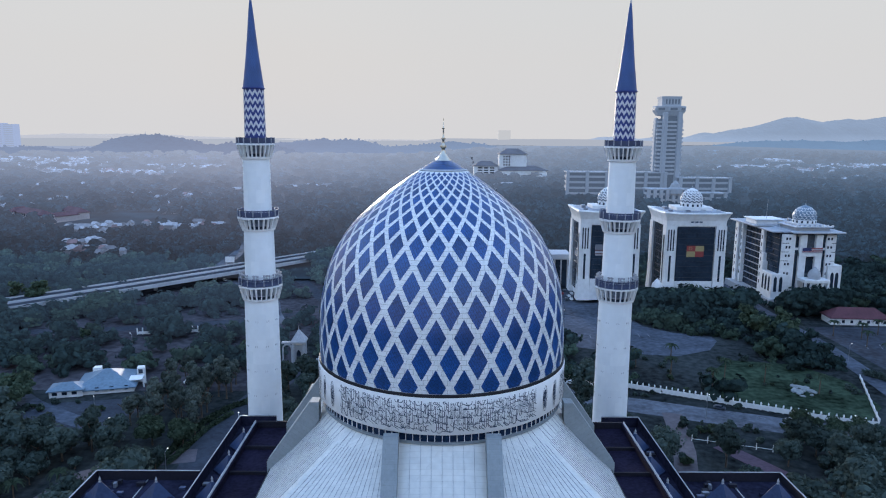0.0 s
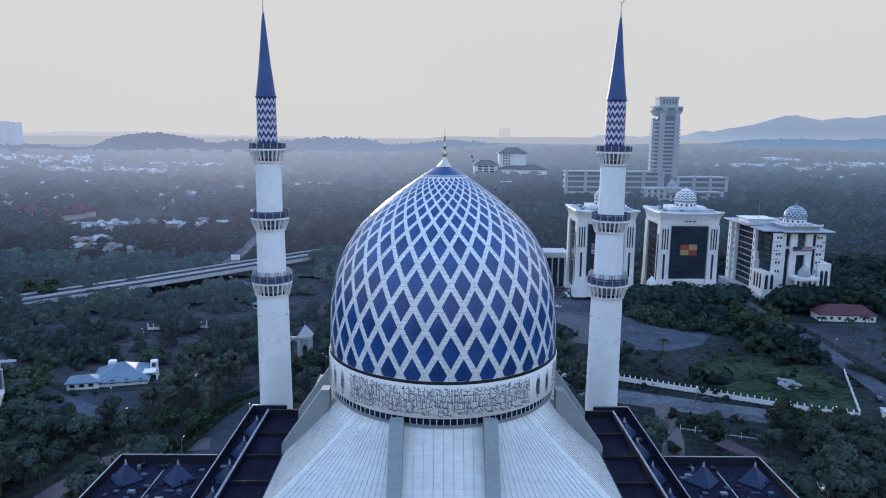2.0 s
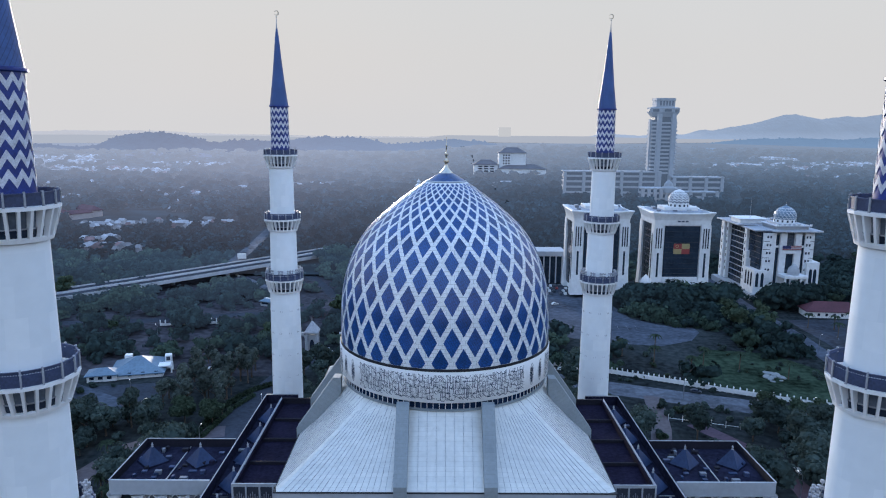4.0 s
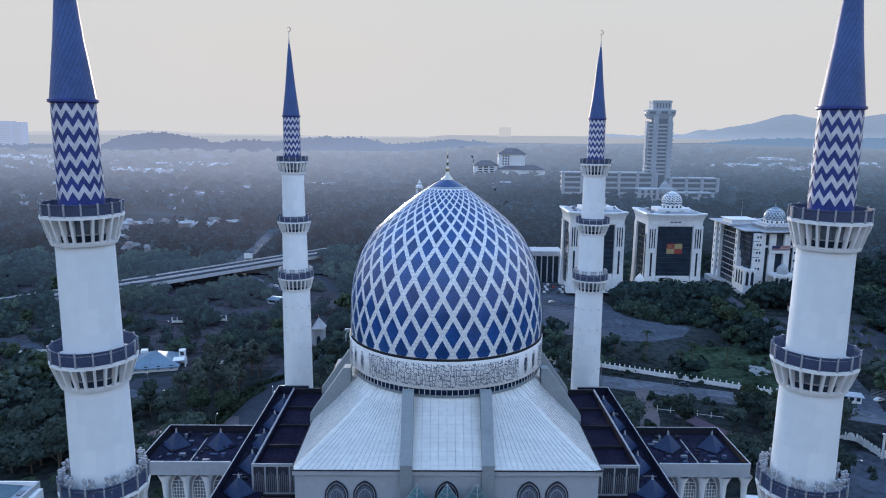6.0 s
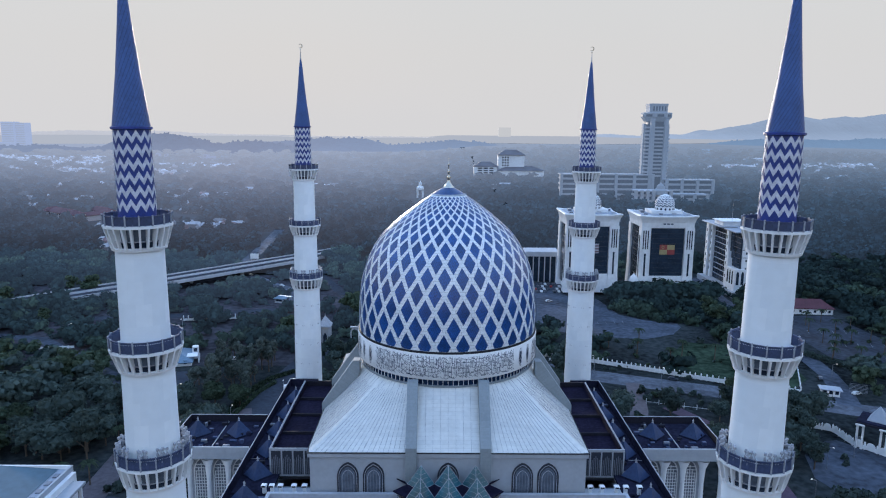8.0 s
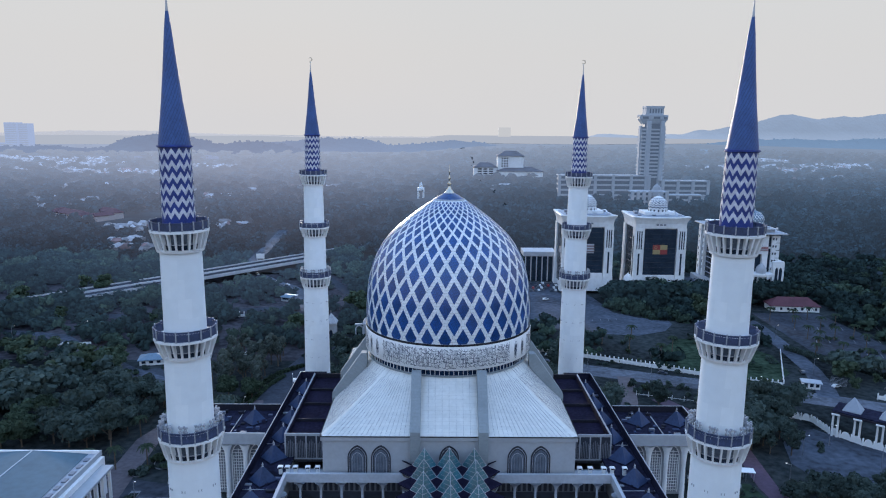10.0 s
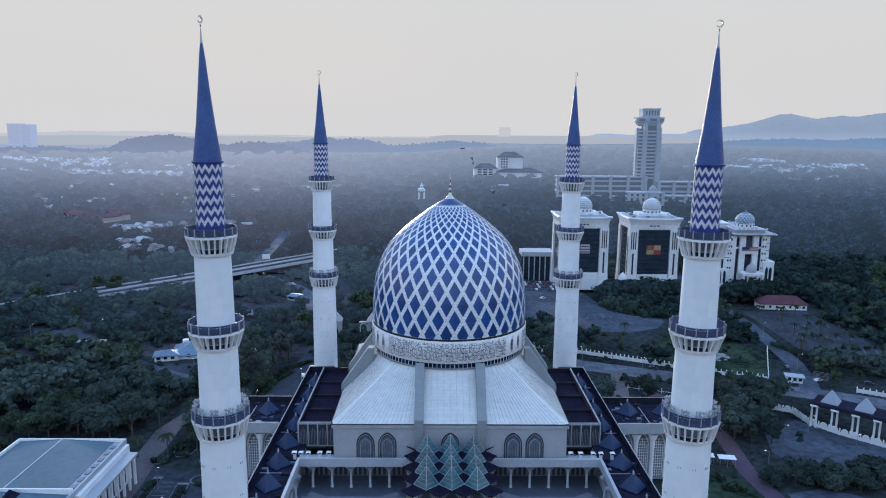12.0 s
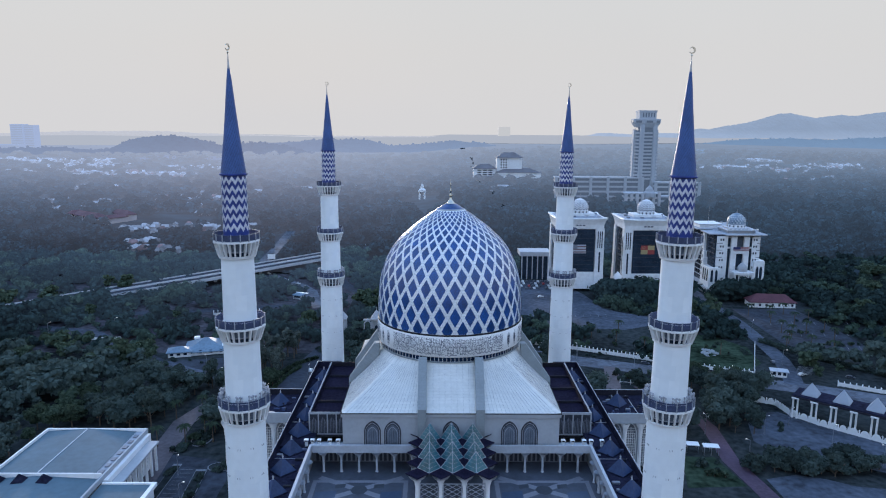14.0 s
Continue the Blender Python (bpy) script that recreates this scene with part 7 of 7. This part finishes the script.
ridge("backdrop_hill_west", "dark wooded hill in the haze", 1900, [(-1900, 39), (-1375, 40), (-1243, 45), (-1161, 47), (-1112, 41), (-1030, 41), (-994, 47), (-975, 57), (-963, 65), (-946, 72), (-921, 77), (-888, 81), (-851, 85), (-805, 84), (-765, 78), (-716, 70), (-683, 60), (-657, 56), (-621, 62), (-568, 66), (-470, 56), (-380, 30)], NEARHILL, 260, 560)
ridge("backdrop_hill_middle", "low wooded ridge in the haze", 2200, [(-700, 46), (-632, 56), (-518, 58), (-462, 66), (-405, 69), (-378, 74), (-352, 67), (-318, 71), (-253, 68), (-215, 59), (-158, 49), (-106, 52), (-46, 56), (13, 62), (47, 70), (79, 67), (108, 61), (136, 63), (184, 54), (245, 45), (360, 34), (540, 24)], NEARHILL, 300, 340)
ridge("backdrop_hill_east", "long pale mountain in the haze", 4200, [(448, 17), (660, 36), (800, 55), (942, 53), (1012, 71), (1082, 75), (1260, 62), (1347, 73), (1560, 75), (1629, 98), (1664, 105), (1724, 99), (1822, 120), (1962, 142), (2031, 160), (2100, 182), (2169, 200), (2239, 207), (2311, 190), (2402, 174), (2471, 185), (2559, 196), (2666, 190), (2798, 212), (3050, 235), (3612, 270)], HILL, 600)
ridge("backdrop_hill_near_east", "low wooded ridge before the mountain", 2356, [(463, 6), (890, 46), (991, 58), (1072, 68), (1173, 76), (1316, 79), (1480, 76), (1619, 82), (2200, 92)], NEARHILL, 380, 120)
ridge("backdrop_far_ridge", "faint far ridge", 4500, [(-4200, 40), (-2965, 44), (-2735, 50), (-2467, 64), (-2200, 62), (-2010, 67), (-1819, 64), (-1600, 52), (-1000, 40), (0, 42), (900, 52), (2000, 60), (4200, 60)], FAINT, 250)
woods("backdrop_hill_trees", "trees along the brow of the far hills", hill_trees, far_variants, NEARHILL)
mast = thing("hill_mast", "thin dark mast on the wooded hill", "mast", pose(-851, 1900, 80))
part("pole", lathe([(0.9, 0), (0.5, 14)], 6), FAR, mast)
part("platform", boxes((-1.6, -1.6, 8, 1.6, 1.6, 9.5)), FAR, mast)

bm = sheet([[(x, y, GZ + 0.03) for x in (-420, -300, -180, -64)] for y in (112, 180, 250, 311)])
tagged(part("woodland_floor", bm, EARTH), "dull bare earth and thin grass under trees", "ground", kind="structure")
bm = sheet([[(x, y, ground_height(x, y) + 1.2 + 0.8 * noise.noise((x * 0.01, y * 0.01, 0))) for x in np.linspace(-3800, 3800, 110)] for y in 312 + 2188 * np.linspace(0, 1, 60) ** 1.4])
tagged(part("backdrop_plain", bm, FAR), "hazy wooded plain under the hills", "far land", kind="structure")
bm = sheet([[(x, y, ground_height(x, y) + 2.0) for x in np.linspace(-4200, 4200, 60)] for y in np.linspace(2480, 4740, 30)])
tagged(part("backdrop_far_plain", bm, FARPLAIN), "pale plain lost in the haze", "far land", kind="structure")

def town(name, label, centres, seed, material):
    """Rows of small gabled houses, walls and roofs each with a tone of their own."""
    hv, hf = [], []
    g2 = random.Random(seed)
    for cx, cy, n, sx, sy in centres:
        turn = g2.uniform(-0.3, 0.3)
        rows = max(2, int(sy / 5))
        for k in range(int(n * 2.6)):
            u, v = g2.uniform(-1, 1), (g2.randrange(rows) + 0.5) / rows * 2 - 1
            if u * u + v * v > 1.3:
                continue
            u, v = u * sx, v * sy + g2.uniform(-1.2, 1.2)
            x, y = cx + u * math.cos(turn) - v * math.sin(turn), cy + u * math.sin(turn) + v * math.cos(turn)
            w, d, h = g2.uniform(3.5, 7), g2.uniform(4, 6), g2.uniform(2.6, 4.6)
            if g2.random() < 0.08:
                w, d, h = g2.uniform(12, 22), 7, g2.uniform(3.5, 6)
            z, a = ground_height(x, y) + 1.0, turn + g2.choice((0.0, 0.0, 0.0, 1.57))
            for shape, faces_ in ((((-w, -d, -2), (w, -d, -2), (w, d, -2), (-w, d, -2), (-w, -d, h), (w, -d, h), (w, d, h), (-w, d, h)), ((0, 1, 5, 4), (1, 2, 6, 5), (2, 3, 7, 6), (3, 0, 4, 7))),
                                  (((-w - 1, -d - 1, h), (w + 1, -d - 1, h), (w + 1, d + 1, h), (-w - 1, d + 1, h), (-w * 0.8, 0, h + 2.6), (w * 0.8, 0, h + 2.6)), ((0, 1, 5, 4), (2, 3, 4, 5), (1, 2, 5), (3, 0, 4)))):
                b = len(hv)
                for px_, py_, pz_ in shape:
                    hv.append((x + (px_ * math.cos(a) - py_ * math.sin(a)) / 2, y + (px_ * math.sin(a) + py_ * math.cos(a)) / 2, z + pz_))
                hf += [tuple(b + i for i in q) for q in faces_]
    me = bpy.data.meshes.new(name)
    me.from_pydata(hv, [], hf)
    return tagged(part(name, me, material), label, "town", kind="stuff")
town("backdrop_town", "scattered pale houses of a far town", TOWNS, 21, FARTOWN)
# red roofs with distance haze painted into the emission
FARRED = mat("hazed_red_roofs", (0.13, 0.085, 0.09), 0.85, var=0.4, big=0.01, fine=0.2, spec=0.1, leafy=0.5, glow=(HAZE, 60, 1150, 1.0, 0.8, 1.5, 0.45))
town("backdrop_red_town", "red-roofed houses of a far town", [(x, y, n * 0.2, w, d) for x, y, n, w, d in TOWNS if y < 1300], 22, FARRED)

def far_block(m, w, d, h, label, material=FARBLOCK):
    t = thing("far_block", label, "apartment block", m)
    part("tower_slab", boxes((-w / 2, -d / 2, 0, w / 2, d / 2, h)), material, t)
    for k in range(int(h / 6)):
        part("window_band", boxes((-w / 2 + 2, -d / 2 - 0.5, 3 + 6 * k, w / 2 - 2, -d / 2, 5.4 + 6 * k)), FAR if material is FARBLOCK else material, t)
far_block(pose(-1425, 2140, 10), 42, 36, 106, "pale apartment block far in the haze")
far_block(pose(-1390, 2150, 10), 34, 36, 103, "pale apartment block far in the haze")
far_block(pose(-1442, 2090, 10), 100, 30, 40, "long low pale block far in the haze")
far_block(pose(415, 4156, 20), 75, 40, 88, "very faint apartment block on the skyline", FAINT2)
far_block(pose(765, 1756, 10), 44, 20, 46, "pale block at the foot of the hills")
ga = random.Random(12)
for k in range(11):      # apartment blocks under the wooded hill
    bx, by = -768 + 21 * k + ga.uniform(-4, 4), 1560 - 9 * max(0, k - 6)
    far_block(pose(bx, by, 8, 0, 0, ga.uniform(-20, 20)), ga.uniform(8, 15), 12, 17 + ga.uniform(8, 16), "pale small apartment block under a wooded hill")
# ---- palms, hedges, lamps, cars ----
def palm(m, label="slender palm with drooping fronds"):
    t = thing("palm_tree", label, "palm", m, group="palms")
    part("trunk", lathe([(0.34, -0.2), (0.24, 1.0), (0.2, 5.4), (0.26, 7.0)], 8), BARK, t)
    fm = None
    for k in range(12):
        P = []
        for i in range(6):
            f = i / 5
            x, z = 0.2 + 3.1 * f, 7.0 + 1.5 * math.sin(f * 2.4) - 1.6 * f * f
            w = 0.12 + 0.42 * math.sin(math.pi * min(1, f + 0.12))
            P.append([(x, -w, z - 0.2), (x, 0, z), (x, w, z - 0.2)])
        mk = pose(0, 0, 0, 0, 0, 30 * k + (k % 3) * 7)
        if fm is None:
            fm = part("frond", sheet(P), LEAF2, t, "", mk).data
        else:
            part("frond", fm, None, t, "", mk)
    return t
pm0 = palm(pose(-102, 4, GZ))
for x, y in ((-141, 23), (-133, 23), (-125, 25), (-114, 27), (-105, 33), (-97, 12), (-92, 6), (-112, 2), (-120, 0), (-86, 20), (-78, 30), (-80, -6), (-74, 2), (200, 190), (212, 186), (224, 192), (206, 172), (220, 170), (232, 176), (203, 152), (217, 150), (230, 154), (226, 136), (190, 120), (197, 131), (204, 142), (196, 108), (205, 122), (212, 112), (110, 118), (120, 130), (134, 124), (98, 132), (150, 112), (86, 142), (104, 150)):
    copy_thing(pm0, pose(x, y, GZ, 0, 0, (x * 37) % 360))

def hedge(label, pts, w, h, material):
    t = thing("hedge", label, "hedge")
    gg = np.random.default_rng(int(abs(pts[0][0])))
    V, F = [], []
    p = [Vector(q) for q in pts]
    n = 0
    for a, b in zip(p, p[1:]):
        L = (b - a).length
        for _ in range(int(L * 60)):
            q = a.lerp(b, gg.random())
            c = np.array([q.x + gg.uniform(-w, w) / 2, q.y + gg.uniform(-w, w) / 2, GZ + h * gg.uniform(0.1, 1.0)])
            u, v = gg.normal(size=3) * 0.28, gg.normal(size=3) * 0.28
            V += [c - u, c - v, c + u, c + v]
            F.append((n, n + 1, n + 2, n + 3))
            n += 4
    part("leaves", mesh_from("leaves", np.array(V), np.array(F), material), None, t)
    part("stem_core", join(*[bar((*a, GZ + h * 0.35), (*b, GZ + h * 0.35), w * 0.7, h * 0.6) for a, b in zip(pts, pts[1:])]), material, t, "dense inner growth")
hedge("low yellow-green hedge curving beside the drive", [(-86, 50), (-84, 66), (-82, 80), (-77, 94), (-68, 104)], 2.2, 1.3, LEAF2)
hedge("low yellow-green hedge curving beside the drive", [(-82.5, 52), (-80.5, 66), (-78.5, 78), (-74, 90)], 1.4, 1.1, LEAF2)
hedge("clipped dark hedge along the lane", [(182, 134), (194, 112), (208, 92), (222, 76)], 4.0, 2.4, LEAF)

def bush_kind(seed, material, label):
    v, f = crown_arrays(seed, 1.5, 2.0, 4, 150, 0.3)
    t = thing("bush", label, "bush", pose(0, 0, 0), group="bushes")
    part("leaves", mesh_from("leaves", v - np.array([0, 0, 0.25]), f, material), None, t)
    part("stem", lathe([(0.12, -0.2), (0.06, 0.9)], 6), BARK, t)
    return t
b1 = bush_kind(90, LEAF, "rounded dark green garden bush")
b2 = bush_kind(91, LEAF2, "rounded light green garden bush")
b1.matrix_basis, b2.matrix_basis = pose(-103, 0, GZ), pose(-101.4, 1.2, GZ)
gb = random.Random(17)
for x0, y0, x1, y1, n in ((-105, -2, -101, 3, 4), (-101, 2, -94, 13, 16), (-84, -18, -78, -8, 7), (-100, -26, -98, -14, 5), (-90, -40, -86, -20, 7), (74, 106, 84, 112, 4), (100, 96, 120, 100, 6), (90, -24, 100, -10, 8), (66, 46, 78, 60, 8), (-72, 112, -60, 134, 8), (90, 110, 170, 160, 34), (80, 66, 128, 84, 24), (128, 16, 140, 24, 5), (-150, 88, -120, 100, 8), (204, 126, 262, 129, 12), (204, 150, 262, 153, 12), (204, 174, 258, 177, 10)):
    for k in range(n):
        b1.scale = b2.scale = (gb.uniform(0.6, 1.5),) * 3
        copy_thing(b1 if gb.random() < 0.75 else b2, pose(gb.uniform(x0, x1), gb.uniform(y0, y1), GZ, 0, 0, gb.uniform(0, 360)))
b1.scale = b2.scale = (1, 1, 1)

def island(label, pts):
    t = thing("kerbed_island", label, "traffic island")
    c = Vector((sum(p[0] for p in pts) / len(pts), sum(p[1] for p in pts) / len(pts)))
    part("kerb", prism(pts, GZ - 0.2, GZ + 0.20), KERB, t, "grey concrete kerb")
    part("turf", prism([tuple(c + (Vector(p) - c) * 0.9) for p in pts], GZ, GZ + 0.23), LAWN, t, "dark turf")
def oval(x, y, a, b, n=16):
    return [(x + a * math.cos(2 * math.pi * k / n), y + b * math.sin(2 * math.pi * k / n)) for k in range(n)]
island("small round kerbed planting island", oval(-103, 0, 2.6, 3.2))
island("oval kerbed garden beside the forecourt", oval(-97, 8, 4.0, 6.0))
island("oval kerbed garden beside the forecourt", oval(-83, -14, 4.6, 3.4))
island("long kerbed planting strip in the car park", [(-100.5, -12), (-97.5, -12), (-97.5, -40), (-100.5, -40)])
island("kerbed planting strip in the car park", [(-91, -16), (-87, -16), (-85, -42), (-89, -42)])
PAINT = mat("white_road_paint", (0.17, 0.185, 0.21), 0.7, var=0.3, big=0.5, fine=2.0)
def marking(label, specs):
    t = thing("road_marking", label, "road marking")
    for x, y, ang, L, w in specs:
        part("stripe", boxes((-L / 2, -w / 2, 0, L / 2, w / 2, 0.012)), PAINT, t, "", pose(x, y, GZ + 0.125, 0, 0, ang))
marking("row of white parking bay stripes", [(-94.5, -16 - 2.7 * k, 0, 4.4, 0.15) for k in range(10)])
marking("white crossing stripes on the side road", [(180 + 1.0 * k, 82 + 1.6 * k, -28, 7, 0.55) for k in range(7)])
marking("dashed white centre line on the road", [(60 + 9.3 * k, 113 - 4.1 * k, -25, 3.6, 0.18) for k in range(12)])
marking("pale parking bay stripes on the worn lot", [(66 + 5 * k, 186 + 0.4 * k, 84, 5, 0.2) for k in range(9)])
marking("pale parking bay stripes on the large lot", [(206 + 7 * (k % 9), 124 + 24 * (k // 9), 70, 7, 0.25) for k in range(27)])
mound = thing("rock_garden", "pale bare rock patch on the lawn", "rocks", pose(145, 112, GZ))
gr = random.Random(4)
for k in range(14):
    bm = bmesh.new()
    bmesh.ops.create_icosphere(bm, subdivisions=1, radius=gr.uniform(0.7, 1.9), matrix=pose(gr.uniform(-4, 4), gr.uniform(-6, 8), 0.1, 0, 0, gr.uniform(0, 360)) @ Matrix.Diagonal((1.5, 1, 0.5, 1)))
    part("rock", bm, STONE, mound)

GLOW = bpy.data.materials.new("lamp_glow")
GLOW.use_nodes = True
GLOW.node_tree.nodes["Principled BSDF"].inputs["Emission Color"].default_value = (1, 0.95, 0.85, 1)
GLOW.node_tree.nodes["Principled BSDF"].inputs["Emission Strength"].default_value = 1.1
def lamp(m):
    t = thing("street_lamp", "slim grey street lamp with a lit head", "street lamp", m, group="street lamps")
    part("pole", lathe([(0.14, 0), (0.07, 8.0)], 8), METAL, t)
    part("arm", bar((0, 0, 7.9), (1.5, 0, 8.4), 0.09), METAL, t)
    part("head", boxes((1.3, -0.14, 8.35, 1.8, 0.14, 8.47), bevel=0.03), GLOW, t, "glowing lamp head")
    return t
l0 = lamp(pose(-74, 22, GZ))
for x, y in ((-80, 44), (-66, 70), (-62, 96), (-92, 30), (-108, 66), (-120, 84), (-96, -20), (-88, -40), (104, 14), (112, -8), (128, 14), (142, 22), (96, 88), (140, 72), (70, 104), (176, 96), (184, 150), (160, -12), (150, 4), (120, 40), (-140, 160), (-196, 150), (-170, 90), (-230, 140)):
    copy_thing(l0, pose(x, y, GZ, 0, 0, (x * 53) % 360))

CARW = mat("white_car_paint", (0.62, 0.64, 0.66), 0.3, var=0.05)
CARR = mat("red_car_paint", (0.28, 0.03, 0.03), 0.3, var=0.05)
CARD = mat("dark_car_paint", (0.05, 0.06, 0.08), 0.3, var=0.05)
RUBBER = mat("tyre_rubber", (0.02, 0.02, 0.02), 0.9)
def car(m, paint, label):
    t = thing("car", label, "car", m, group="parked cars")
    P = [[(x, y, z) for y in (-0.85, 0.85)] for x, z in ((-2.2, 0.35), (-2.2, 0.85), (-1.9, 0.95), (-1.3, 1.42), (0.5, 1.45), (1.15, 0.98), (2.1, 0.82), (2.2, 0.4))]
    bm = sheet(P)
    bm.verts.ensure_lookup_table()
    for q in (0, 1):
        bm.faces.new([bm.verts[2 * i + q] for i in range(8)])
    bm.faces.new([bm.verts[i] for i in (0, 1, 15, 14)])
    bmesh.ops.recalc_face_normals(bm, faces=bm.faces)
    part("body", bm, paint, t)
    part("side_glass", boxes((-1.4, -0.87, 0.98, 0.7, 0.87, 1.32)), GLASS, t)
    part("windscreen", bar((0.72, 0, 1.36), (1.12, 0, 1.04), 1.5, 0.06), GLASS, t)
    for x in (-1.35, 1.35):
        for y in (-0.8, 0.8):
            wh = lathe([(0.02, -0.1), (0.32, -0.1), (0.32, 0.1), (0.02, 0.1)], 12)
            wh.transform(pose(0, 0, 0, 90, 0, 0))
            part("wheel", wh, RUBBER, t, "", pose(x, y, 0.32))
    return t
cw = car(pose(70, 236, GZ + 0.1, 0, 0, 20), CARW, "white car parked on the asphalt")
cr = car(pose(131, 83, GZ + 0.1, 0, 0, -24), CARR, "red car on the road")
cd = car(pose(125, 84.5, GZ + 0.1, 0, 0, -24), CARD, "dark car on the road")
for i, (x, y, a) in enumerate(((165, 84, 70), (172, 98, 75), (60, 119, -14), (54, 121, -14), (104, 96, -25), (-100, 120, 30), (-68, 84, 95), (-88, 24, 40), (112, 30, 80), (178, 80, 20), (200, 76, -30))):
    copy_thing((cw, cd, cw)[i % 3], pose(x, y, GZ + 0.1, 0, 0, a))
for i, (x, y, a) in enumerate(((-143, 309, -50), (-112, 274, -42), (-104, 262, -62), (-121, 282, -50))):
    copy_thing((cw, cw, cd)[i % 3], pose(x, y, GZ + 0.2, 0, 0, a))
for row in range(4):
    for k in range(9):
        if (row * 7 + k * 3) % 5:
            copy_thing((cw, cd, cd, cw, cd, cr, cd)[(row * 3 + k) % 7], pose(60 + 3.0 * k, 262 + 7.5 * row, GZ + 0.1 + 0, 0, 0, 90))
